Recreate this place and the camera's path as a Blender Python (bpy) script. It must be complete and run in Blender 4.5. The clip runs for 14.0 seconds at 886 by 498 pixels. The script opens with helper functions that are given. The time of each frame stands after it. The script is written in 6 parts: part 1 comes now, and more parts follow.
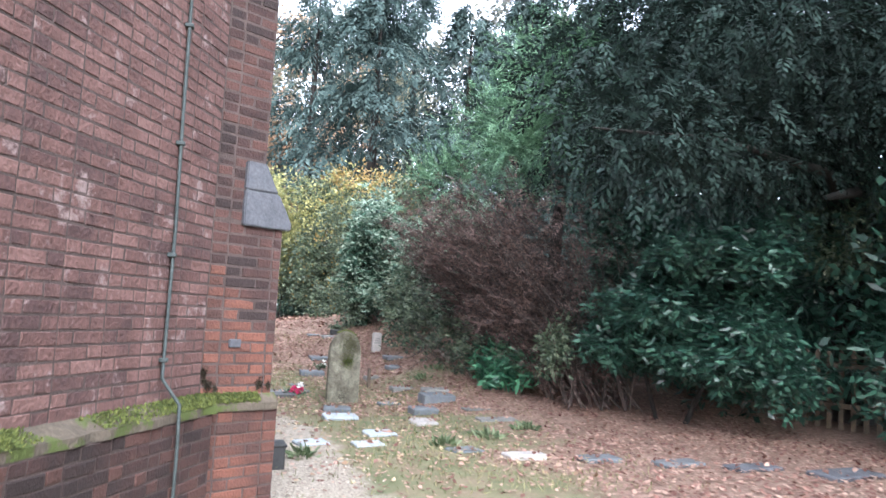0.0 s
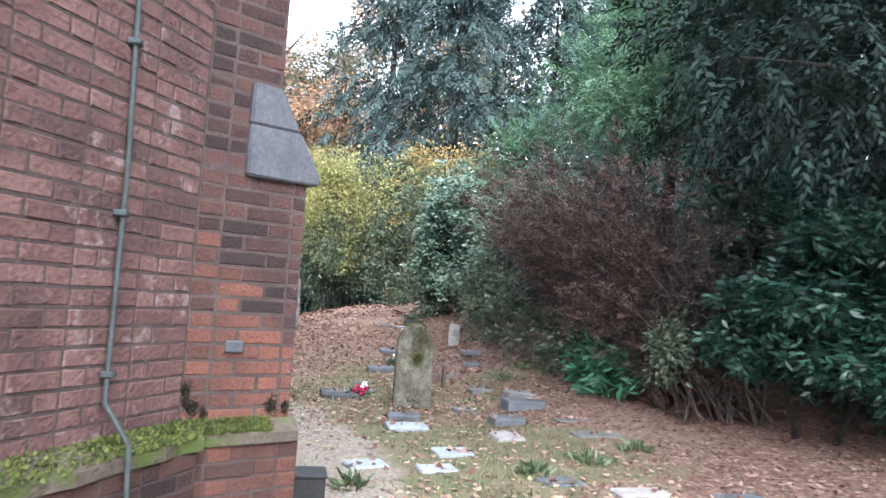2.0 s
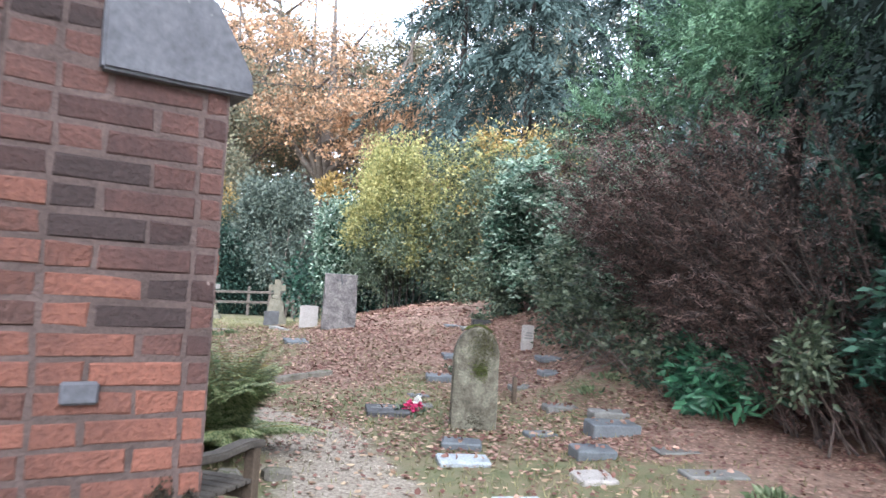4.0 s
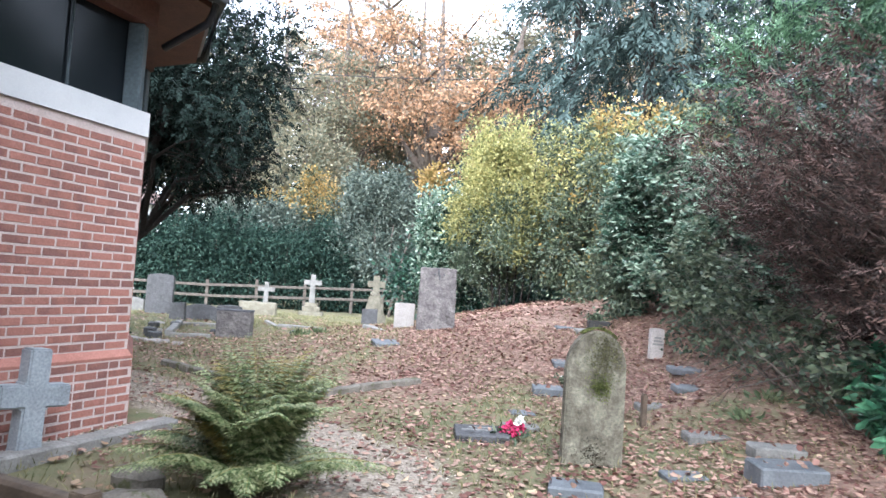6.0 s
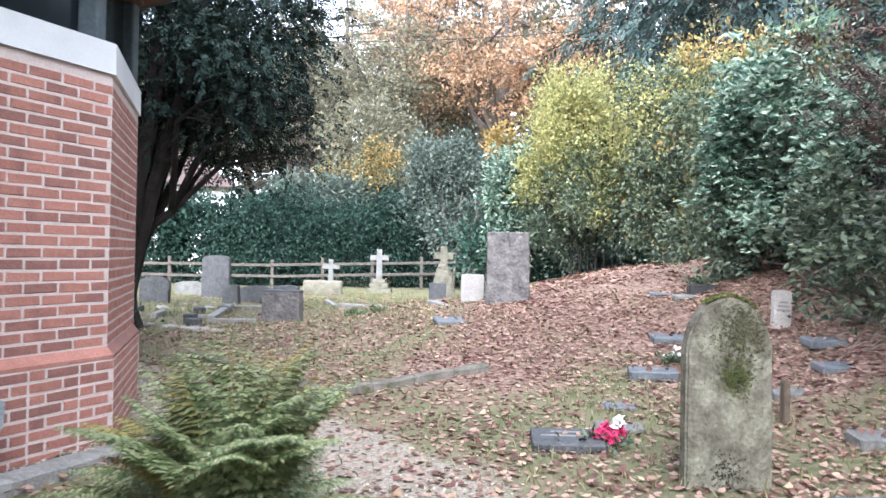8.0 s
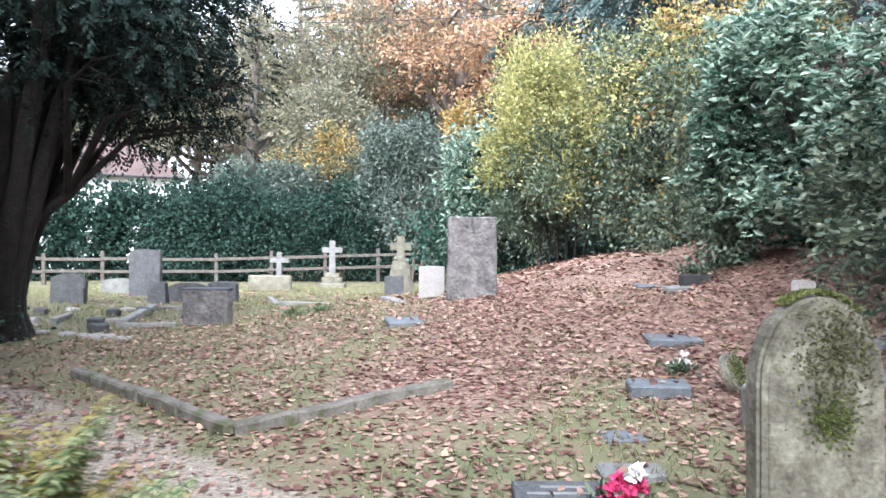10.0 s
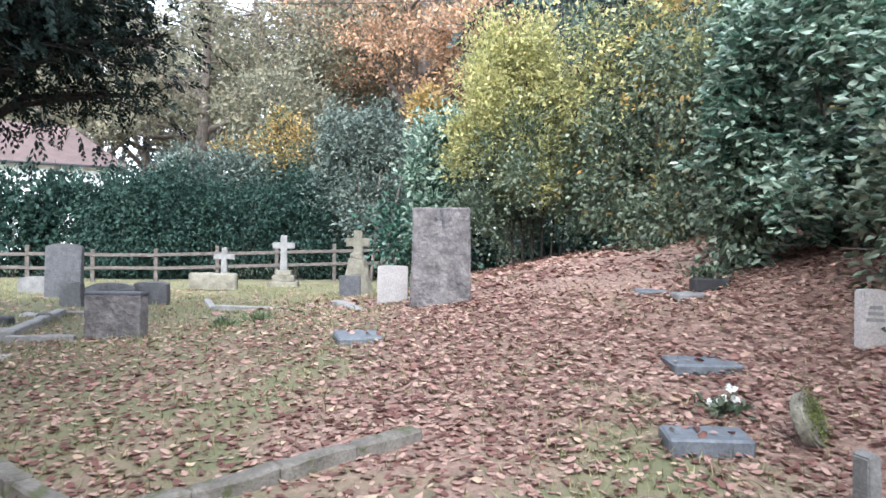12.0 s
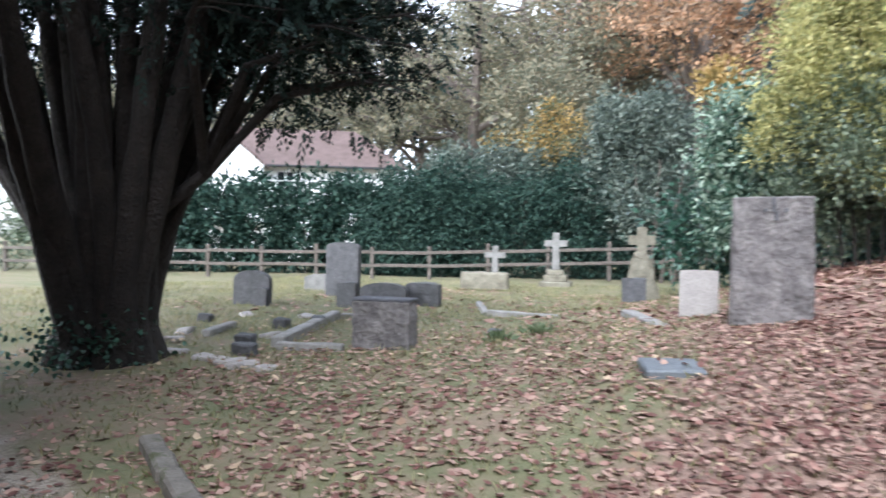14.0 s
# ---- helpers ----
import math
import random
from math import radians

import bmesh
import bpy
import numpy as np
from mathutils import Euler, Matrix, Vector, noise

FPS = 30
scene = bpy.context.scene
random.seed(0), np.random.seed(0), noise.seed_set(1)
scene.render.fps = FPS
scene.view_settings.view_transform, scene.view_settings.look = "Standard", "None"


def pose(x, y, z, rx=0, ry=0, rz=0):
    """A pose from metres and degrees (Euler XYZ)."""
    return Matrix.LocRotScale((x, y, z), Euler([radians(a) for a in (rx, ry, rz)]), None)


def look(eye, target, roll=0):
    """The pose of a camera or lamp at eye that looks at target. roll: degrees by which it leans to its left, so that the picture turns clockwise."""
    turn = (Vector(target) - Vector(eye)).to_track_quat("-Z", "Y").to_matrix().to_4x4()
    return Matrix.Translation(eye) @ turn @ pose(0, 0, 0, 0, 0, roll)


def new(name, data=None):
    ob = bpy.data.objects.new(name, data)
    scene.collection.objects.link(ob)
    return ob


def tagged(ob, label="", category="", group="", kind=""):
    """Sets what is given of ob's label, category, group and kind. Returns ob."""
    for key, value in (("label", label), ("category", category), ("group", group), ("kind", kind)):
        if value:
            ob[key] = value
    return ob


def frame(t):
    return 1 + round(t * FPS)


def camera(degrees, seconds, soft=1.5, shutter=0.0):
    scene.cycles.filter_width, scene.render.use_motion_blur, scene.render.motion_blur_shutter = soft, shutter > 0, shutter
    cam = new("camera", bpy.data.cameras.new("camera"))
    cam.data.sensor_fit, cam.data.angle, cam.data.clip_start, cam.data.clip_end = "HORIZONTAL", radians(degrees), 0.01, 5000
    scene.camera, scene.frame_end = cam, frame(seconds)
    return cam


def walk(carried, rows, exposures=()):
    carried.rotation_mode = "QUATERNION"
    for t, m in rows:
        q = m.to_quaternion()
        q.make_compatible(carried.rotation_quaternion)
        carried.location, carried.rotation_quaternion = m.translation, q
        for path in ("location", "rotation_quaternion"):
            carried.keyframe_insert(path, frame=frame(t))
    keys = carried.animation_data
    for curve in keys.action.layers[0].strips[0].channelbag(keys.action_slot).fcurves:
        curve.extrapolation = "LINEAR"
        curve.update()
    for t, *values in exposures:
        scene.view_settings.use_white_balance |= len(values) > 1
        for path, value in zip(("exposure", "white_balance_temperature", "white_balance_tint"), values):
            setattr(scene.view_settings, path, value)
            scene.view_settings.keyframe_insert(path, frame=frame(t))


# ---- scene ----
cam = camera(61.3, 14.0, shutter=0.5)
PATH = [
    (0, (-0.235, -1.946, 1.290), (0.246, -0.013, 1.473), 3.20),
    (0.5, (-0.174, -1.553, 1.326), (0.256, 0.390, 1.533), 3.34),
    (1, (-0.008, -1.131, 1.311), (0.352, 0.827, 1.502), 3.69),
    (1.5, (0.067, -0.751, 1.300), (0.372, 1.221, 1.438), 3.92),
    (2, (0.118, -0.326, 1.315), (0.385, 1.651, 1.454), 3.85),
    (2.5, (0.273, 0.102, 1.309), (0.484, 2.086, 1.443), 3.88),
    (2.7, (0.303, 0.255, 1.313), (0.493, 2.241, 1.444), 4.00),
    (4.8, (0.539, 1.987, 1.343), (0.466, 3.983, 1.454), 3.84),
    (5, (0.554, 2.143, 1.312), (0.442, 4.137, 1.422), 3.85),
    (5.1, (0.560, 2.239, 1.311), (0.435, 4.233, 1.413), 3.46),
    (5.5, (0.603, 2.570, 1.309), (0.385, 4.556, 1.408), 4.10),
    (6, (0.556, 2.992, 1.280), (0.319, 4.975, 1.378), 3.90),
    (6.5, (0.591, 3.367, 1.266), (0.314, 5.346, 1.359), 3.12),
    (7, (0.601, 3.764, 1.269), (0.242, 5.731, 1.322), 2.24),
    (7.5, (0.499, 4.160, 1.238), (0.083, 6.116, 1.278), 1.36),
    (7.7, (0.478, 4.322, 1.230), (0.043, 6.274, 1.257), 1.16),
    (9.8, (0.278, 5.898, 1.195), (-0.077, 7.866, 1.193), 0.24),
    (10, (0.230, 6.028, 1.183), (-0.101, 8.000, 1.179), 0.34),
    (10.1, (0.210, 6.108, 1.172), (-0.114, 8.082, 1.181), 0.43),
    (10.5, (0.082, 6.380, 1.214), (-0.177, 8.364, 1.220), 0.31),
    (11, (0.052, 6.807, 1.187), (-0.182, 8.793, 1.200), 0.30),
    (11.5, (0.012, 7.163, 1.177), (-0.217, 9.150, 1.183), 0.60),
    (12, (-0.057, 7.540, 1.190), (-0.283, 9.527, 1.176), 0.70),
    (12.5, (-0.048, 7.936, 1.186), (-0.348, 9.913, 1.170), 0.63),
    (12.9, (-0.127, 8.152, 1.216), (-0.622, 10.089, 1.179), 0.48),
    (13, (-0.157, 8.184, 1.202), (-0.690, 10.111, 1.171), 0.69),
    (13.5, (-0.424, 8.427, 1.231), (-1.121, 10.302, 1.211), 0.91),
    (14, (-0.641, 8.774, 1.217), (-1.536, 10.562, 1.186), 0.52),
]
walk(cam, [(t, look(eye, target, roll)) for t, eye, target, roll in PATH],
     exposures=[(t, e, 5750, 11) for t, e in ((0, 2.64), (2.7, 2.45), (5, 2.48), (6, 2.72), (7, 2.81), (10, 2.80), (11, 2.76), (12, 2.55), (13, 2.5), (14, 2.3))])


# ---- world, sun ----
world = bpy.data.worlds.new("overcast_sky")
scene.world = world
world.use_nodes = True
wn = world.node_tree.nodes
sky = wn.new("ShaderNodeTexSky")
sky.sky_type = "NISHITA"
sky.sun_disc = False
sky.sun_elevation = radians(34)
sky.sun_rotation = radians(200)
sky.air_density = 1.0
sky.dust_density = 1.5
sky.ozone_density = 0.6
wn["Background"].inputs["Strength"].default_value = 0.15
haze = wn.new("ShaderNodeHueSaturation")
haze.inputs["Saturation"].default_value = 0.28
world.node_tree.links.new(sky.outputs[0], haze.inputs["Color"])
world.node_tree.links.new(haze.outputs[0], wn["Background"].inputs["Color"])
sun = new("sun", bpy.data.lights.new("sun", "SUN"))
sun.data.energy = 1.1
sun.data.angle = radians(40)
sun.data.color = (1.0, 0.985, 0.96)
sun.matrix_world = look((3, -8, 8), (0, 0, 0))


# ---- materials ----
def rgb(c):
    return (c[0], c[1], c[2], 1.0)


def surf(name, colors, scale=6.0, rough=0.85, bump=0.3, fine=60.0, spread=0.0, spots=None, spot_scale=3.0, spot_cut=0.6,
         island=0.0, clear=0.0, metal=0.0, bump_dist=0.01, translucent=0.0, value_noise=0.25):
    """Two noises drive the colour, a third the relief; spread varies it from object to object, island from piece to piece."""
    m = bpy.data.materials.new(name)
    m.use_nodes = True
    t = m.node_tree
    n, l = t.nodes, t.links
    b = n["Principled BSDF"]
    geo = n.new("ShaderNodeNewGeometry")
    n1 = n.new("ShaderNodeTexNoise")
    n1.inputs["Scale"].default_value = scale
    n1.inputs["Detail"].default_value = 6
    n1.inputs["Roughness"].default_value = 0.65
    l.new(geo.outputs["Position"], n1.inputs["Vector"])
    ramp = n.new("ShaderNodeValToRGB")
    e = ramp.color_ramp.elements
    lo, hi = 0.3, 0.7
    e[0].position, e[0].color = lo, rgb(colors[0])
    e[1].position, e[1].color = hi, rgb(colors[-1])
    for i, c in enumerate(colors[1:-1]):
        x = e.new(lo + (hi - lo) * (i + 1) / (len(colors) - 1))
        x.color = rgb(c)
    fac = n1.outputs["Fac"]
    if spread or island:
        rnd = n.new("ShaderNodeObjectInfo").outputs["Random"] if spread else geo.outputs["Random Per Island"]
        mm = n.new("ShaderNodeMath")
        mm.operation = "MULTIPLY_ADD"
        l.new(rnd, mm.inputs[0])
        mm.inputs[1].default_value = spread or island
        mm.inputs[2].default_value = -0.5 * (spread or island)
        ad = n.new("ShaderNodeMath")
        ad.operation = "ADD"
        l.new(fac, ad.inputs[0])
        l.new(mm.outputs[0], ad.inputs[1])
        fac = ad.outputs[0]
    l.new(fac, ramp.inputs["Fac"])
    col = ramp.outputs["Color"]
    n2 = n.new("ShaderNodeTexNoise")
    n2.inputs["Scale"].default_value = fine
    n2.inputs["Detail"].default_value = 5
    l.new(geo.outputs["Position"], n2.inputs["Vector"])
    if value_noise:
        hv = n.new("ShaderNodeHueSaturation")
        mr = n.new("ShaderNodeMapRange")
        mr.inputs[1].default_value, mr.inputs[2].default_value = 0.25, 0.75
        mr.inputs[3].default_value, mr.inputs[4].default_value = 1 - value_noise, 1 + value_noise
        l.new(n2.outputs["Fac"], mr.inputs[0])
        l.new(mr.outputs[0], hv.inputs["Value"])
        l.new(col, hv.inputs["Color"])
        col = hv.outputs["Color"]
    if spots:
        n3 = n.new("ShaderNodeTexNoise")
        n3.inputs["Scale"].default_value = spot_scale
        n3.inputs["Detail"].default_value = 8
        n3.inputs["Roughness"].default_value = 0.7
        l.new(geo.outputs["Position"], n3.inputs["Vector"])
        r3 = n.new("ShaderNodeMapRange")
        r3.inputs[1].default_value, r3.inputs[2].default_value = spot_cut, spot_cut + 0.07
        l.new(n3.outputs["Fac"], r3.inputs[0])
        mx = n.new("ShaderNodeMix")
        mx.data_type = "RGBA"
        l.new(r3.outputs[0], mx.inputs["Factor"])
        l.new(col, mx.inputs["A"])
        mx.inputs["B"].default_value = rgb(spots)
        col = mx.outputs["Result"]
    l.new(col, b.inputs["Base Color"])
    b.inputs["Roughness"].default_value = rough
    b.inputs["Metallic"].default_value = metal
    b.inputs["Coat Weight"].default_value = clear
    b.inputs["Coat Roughness"].default_value = 0.3
    if bump:
        bp = n.new("ShaderNodeBump")
        bp.inputs["Strength"].default_value = bump
        bp.inputs["Distance"].default_value = bump_dist
        l.new(n2.outputs["Fac"], bp.inputs["Height"])
        l.new(bp.outputs[0], b.inputs["Normal"])
    if translucent:
        tr = n.new("ShaderNodeBsdfTranslucent")
        l.new(col, tr.inputs["Color"])
        ms = n.new("ShaderNodeMixShader")
        ms.inputs[0].default_value = translucent
        l.new(b.outputs[0], ms.inputs[1])
        l.new(tr.outputs[0], ms.inputs[2])
        l.new(ms.outputs[0], n["Material Output"].inputs["Surface"])
    return m


def leafmat(name, colors, rough=0.5, island=0.9, scale=0.9, translucent=0.25, gloss=0.5):
    m = surf(name, colors, scale=scale, rough=rough, bump=0.0, fine=25, island=island, translucent=translucent, value_noise=0.2)
    m.node_tree.nodes["Principled BSDF"].inputs["Specular IOR Level"].default_value = gloss
    return m


M = {}
M["old_brick"] = surf("old_purple_red_brick", [(0.068, 0.036, 0.034), (0.117, 0.059, 0.051), (0.165, 0.090, 0.078)], 3, 0.9, 1.0, 45, spread=0.35,
                      spots=(0.23, 0.165, 0.155), spot_scale=5, spot_cut=0.57)
M["red_brick"] = surf("weathered_orange_red_brick", [(0.050, 0.023, 0.018), (0.100, 0.040, 0.028), (0.146, 0.056, 0.037)], 2.2, 0.9, 0.9, 70, spread=0.35,
                      spots=(0.07, 0.035, 0.03), spot_scale=6, spot_cut=0.64)
M["dark_brick"] = surf("dark_weathered_brick", [(0.023, 0.013, 0.012), (0.045, 0.021, 0.018), (0.074, 0.033, 0.026)], 2.5, 0.9, 0.9, 70, spread=0.5,
                       spots=(0.22, 0.17, 0.15), spot_scale=10, spot_cut=0.68)
M["mortar_dark"] = surf("old_weathered_mortar", [(0.044, 0.030, 0.026), (0.085, 0.059, 0.053)], 5, 0.95, 0.6, 90, spots=(0.07, 0.05, 0.045), spot_scale=7)
M["annex_brick"] = surf("new_multi_red_brick", [(0.244, 0.116, 0.095), (0.348, 0.152, 0.116), (0.418, 0.189, 0.145)], 6, 0.85, 0.5, 90, spread=0.5)
M["mortar_light"] = surf("pale_pink_mortar", [(0.533, 0.430, 0.387), (0.636, 0.533, 0.490)], 8, 0.95, 0.4, 120)
M["cope"] = surf("pale_cast_stone", [(0.62, 0.62, 0.62), (0.74, 0.74, 0.73)], 2, 0.8, 0.1, 80, value_noise=0.05)
M["grey_stone"] = surf("grey_weathered_stone_cap", [(0.055, 0.056, 0.066), (0.105, 0.106, 0.118)], 5, 0.85, 0.4, 50, spots=(0.26, 0.26, 0.25), spot_scale=9, spot_cut=0.64)
M["headstone"] = surf("lichened_grey_headstone", [(0.047, 0.040, 0.027), (0.129, 0.118, 0.087), (0.232, 0.219, 0.167)], 7, 0.92, 1.0, 45,
                      spots=(0.045, 0.040, 0.030), spot_scale=24, spot_cut=0.63, value_noise=0.35)
M["granite_rough"] = surf("rough_grey_granite", [(0.068, 0.062, 0.060), (0.132, 0.120, 0.116), (0.204, 0.185, 0.176)], 7, 0.9, 1.0, 22, spots=(0.09, 0.085, 0.085),
                          spot_scale=8, spot_cut=0.63, bump_dist=0.03)
M["granite_dark"] = surf("dark_grey_granite", [(0.048, 0.048, 0.051), (0.095, 0.095, 0.099)], 9, 0.75, 0.9, 30, spots=(0.20, 0.20, 0.20), spot_scale=16, spot_cut=0.66, bump_dist=0.02)
M["slate"] = surf("blue_grey_slate", [(0.075, 0.084, 0.095), (0.145, 0.158, 0.167)], 6, 0.6, 0.3, 60, spots=(0.32, 0.33, 0.34), spot_scale=9, spot_cut=0.66)
M["blue_stone"] = surf("pale_blue_grey_stone", [(0.25, 0.28, 0.30), (0.38, 0.41, 0.43)], 5, 0.85, 0.4, 60, spots=(0.2, 0.21, 0.21), spot_scale=8, spot_cut=0.64)
M["pale_stone"] = surf("pale_lichened_stone", [(0.111, 0.108, 0.100), (0.204, 0.200, 0.187)], 7, 0.9, 0.6, 60, spots=(0.16, 0.16, 0.13), spot_scale=8, spot_cut=0.62)
M["white_stone"] = surf("white_cut_stone", [(0.281, 0.258, 0.240), (0.374, 0.346, 0.323)], 6, 0.85, 0.3, 60)
M["yellow_stone"] = surf("yellow_lichened_stone", [(0.090, 0.081, 0.059), (0.153, 0.140, 0.104), (0.198, 0.184, 0.144)], 6, 0.92, 0.7, 45, spots=(0.12, 0.12, 0.08), spot_scale=7)
M["old_kerb"] = surf("pale_weathered_kerb_stone", [(0.17, 0.162, 0.15), (0.30, 0.285, 0.265)], 6, 0.9, 0.5, 60, spots=(0.12, 0.12, 0.085), spot_scale=7, spot_cut=0.64)
M["kerb"] = surf("mossy_concrete_kerb", [(0.085, 0.075, 0.061), (0.212, 0.191, 0.162)], 5, 0.95, 0.7, 60, spots=(0.08, 0.085, 0.04), spot_scale=6, spot_cut=0.54)
M["rail"] = surf("weathered_grey_brown_timber", [(0.05, 0.042, 0.035), (0.11, 0.094, 0.078)], 8, 0.9, 0.5, 60)
M["bench_wood"] = surf("dark_weathered_teak", [(0.055, 0.038, 0.027), (0.13, 0.095, 0.065)], 9, 0.75, 0.4, 70, spots=(0.20, 0.17, 0.13), spot_scale=10, spot_cut=0.66)
M["soffit"] = surf("reddish_brown_stained_timber", [(0.085, 0.035, 0.024), (0.14, 0.06, 0.04)], 5, 0.6, 0.2, 40)
M["post_grey"] = surf("blue_grey_painted_timber_post", [(0.055, 0.075, 0.085), (0.085, 0.11, 0.12)], 5, 0.6, 0.1, 40)
M["black"] = surf("black_plastic_gutter", [(0.012, 0.012, 0.014), (0.022, 0.022, 0.024)], 5, 0.45, 0.0, 40)
M["tile"] = surf("grey_roof_tile", [(0.15, 0.16, 0.17), (0.27, 0.28, 0.29)], 6, 0.7, 0.3, 50, spread=0.4)
M["red_tile"] = surf("red_clay_tile_roof", [(0.074, 0.051, 0.045), (0.119, 0.082, 0.074)], 2, 0.85, 0.5, 30)
M["render_white"] = surf("white_painted_render", [(0.72, 0.72, 0.71), (0.82, 0.82, 0.81)], 3, 0.9, 0.1, 40, value_noise=0.04)
M["cable"] = surf("green_grey_copper_strip", [(0.028, 0.036, 0.035), (0.055, 0.068, 0.066)], 9, 0.7, 0.2, 60, spots=(0.5, 0.5, 0.48), spot_scale=5, spot_cut=0.68)
M["ledge"] = surf("mossy_dark_brick_ledge", [(0.06, 0.05, 0.035), (0.13, 0.10, 0.075)], 5, 0.95, 0.9, 50, spots=(0.07, 0.09, 0.02), spot_scale=4, spot_cut=0.5)
M["moss"] = surf("green_moss", [(0.055, 0.075, 0.017), (0.14, 0.155, 0.036)], 20, 0.95, 0.8, 120, island=0.4)
M["dull_moss"] = surf("dull_olive_moss", [(0.075, 0.075, 0.035), (0.13, 0.125, 0.055)], 20, 0.95, 0.8, 120, island=0.5)
M["dark_moss"] = surf("dried_brown_moss", [(0.018, 0.014, 0.008), (0.05, 0.036, 0.018)], 20, 0.95, 0.8, 120, island=0.5)
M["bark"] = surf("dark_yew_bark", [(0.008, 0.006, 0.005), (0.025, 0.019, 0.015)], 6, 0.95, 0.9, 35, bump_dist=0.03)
M["bark_grey"] = surf("grey_brown_bark", [(0.07, 0.055, 0.045), (0.15, 0.125, 0.105)], 4, 0.95, 0.7, 30, bump_dist=0.03)
M["twig"] = surf("dead_brown_twigs", [(0.022, 0.015, 0.013), (0.045, 0.032, 0.027), (0.085, 0.064, 0.055)], 2, 0.95, 0.0, 30, island=0.9)
M["pebble"] = surf("pale_pebbles", [(0.168, 0.137, 0.106), (0.315, 0.265, 0.211), (0.483, 0.421, 0.352)], 3, 0.85, 0.2, 80, island=1.0)
M["brown_frond"] = leafmat("dead_brown_conifer_sprays", [(0.025, 0.017, 0.014), (0.064, 0.039, 0.033), (0.136, 0.087, 0.075)], 0.9, translucent=0.1)
M["laurel"] = leafmat("glossy_blue_green_laurel_leaf", [(0.008, 0.023, 0.017), (0.018, 0.045, 0.033), (0.044, 0.080, 0.060)], 0.65, gloss=0.2)
# laurel with its sky sheen partly painted in as a paler leaf colour
M["pale_laurel"] = leafmat("sheen_paled_laurel_leaf", [(0.055, 0.108, 0.074), (0.135, 0.208, 0.145), (0.314, 0.402, 0.304)], 0.26, gloss=0.65)
M["rhodo"] = leafmat("dark_rhododendron_leaf", [(0.011, 0.037, 0.025), (0.025, 0.076, 0.051), (0.063, 0.139, 0.095)], 0.32)
M["bright_laurel"] = leafmat("fresh_green_laurel_leaf", [(0.025, 0.09, 0.05), (0.05, 0.16, 0.09), (0.10, 0.25, 0.14)], 0.3)
M["yellow_leaf"] = leafmat("yellow_green_autumn_leaf", [(0.21, 0.22, 0.085), (0.35, 0.34, 0.13), (0.50, 0.46, 0.19)], 0.55, translucent=0.4)
M["mixed_leaf"] = leafmat("green_and_yellow_hedge_leaf", [(0.06, 0.08, 0.04), (0.12, 0.14, 0.06), (0.20, 0.19, 0.07), (0.34, 0.22, 0.06)], 0.5, translucent=0.3)
M["hedge_leaf"] = leafmat("mid_green_hedge_leaf", [(0.039, 0.061, 0.035), (0.086, 0.119, 0.070), (0.165, 0.198, 0.127)], 0.45)
M["grey_leaf"] = leafmat("grey_green_shrub_leaf", [(0.043, 0.064, 0.051), (0.085, 0.115, 0.093), (0.145, 0.170, 0.136)], 0.6)
M["gold_leaf"] = leafmat("golden_orange_leaf", [(0.20, 0.15, 0.05), (0.36, 0.25, 0.08), (0.48, 0.33, 0.13)], 0.6, translucent=0.4)
# russet of the far oaks, paled to include the haze before them
M["oak_leaf"] = leafmat("hazed_russet_oak_leaf", [(0.24, 0.17, 0.11), (0.40, 0.25, 0.15), (0.52, 0.31, 0.18)], 0.7, translucent=0.35, scale=0.3)
M["olive_leaf"] = leafmat("olive_brown_oak_leaf", [(0.12, 0.125, 0.085), (0.175, 0.17, 0.115), (0.24, 0.215, 0.14)], 0.8, translucent=0.3, scale=0.3)
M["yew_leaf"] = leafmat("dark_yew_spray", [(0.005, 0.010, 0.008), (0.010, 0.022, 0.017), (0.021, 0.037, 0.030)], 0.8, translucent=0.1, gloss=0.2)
# conifer green shifted to blue-grey; the shift stands for distance haze
M["far_conifer"] = leafmat("haze_tinted_conifer_spray", [(0.034, 0.053, 0.050), (0.052, 0.076, 0.071), (0.074, 0.103, 0.096)], 0.95, translucent=0.1, scale=0.3, gloss=0.1)
# distant wood: the haze is painted in as a pale grey-green
M["far_wood"] = leafmat("haze_tinted_grey_green_woodland", [(0.095, 0.112, 0.105), (0.13, 0.14, 0.125), (0.175, 0.17, 0.14)], 0.95, translucent=0.25, scale=0.12, gloss=0.1)
M["cypress"] = leafmat("green_cypress_spray", [(0.034, 0.084, 0.043), (0.073, 0.159, 0.081), (0.148, 0.255, 0.142)], 0.6, translucent=0.15)
M["fern"] = leafmat("green_fern_frond", [(0.099, 0.144, 0.054), (0.183, 0.239, 0.101), (0.336, 0.359, 0.188)], 0.5, translucent=0.3)
M["weed"] = leafmat("pale_green_weed_leaf", [(0.072, 0.104, 0.048), (0.120, 0.160, 0.080), (0.192, 0.232, 0.128)], 0.55, translucent=0.3)
M["fern_gold"] = leafmat("fading_golden_fern_frond", [(0.17, 0.155, 0.04), (0.28, 0.25, 0.07), (0.36, 0.30, 0.11)], 0.6, translucent=0.3)
M["litter"] = leafmat("fallen_russet_leaves", [(0.129, 0.055, 0.042), (0.215, 0.105, 0.080), (0.292, 0.163, 0.126), (0.370, 0.241, 0.185)], 0.75, 1.0, 2.0, 0.1)
M["litter_pale"] = leafmat("fallen_tan_leaves", [(0.25, 0.155, 0.095), (0.37, 0.255, 0.165), (0.47, 0.35, 0.23)], 0.75, 1.0, 2.0, 0.1)
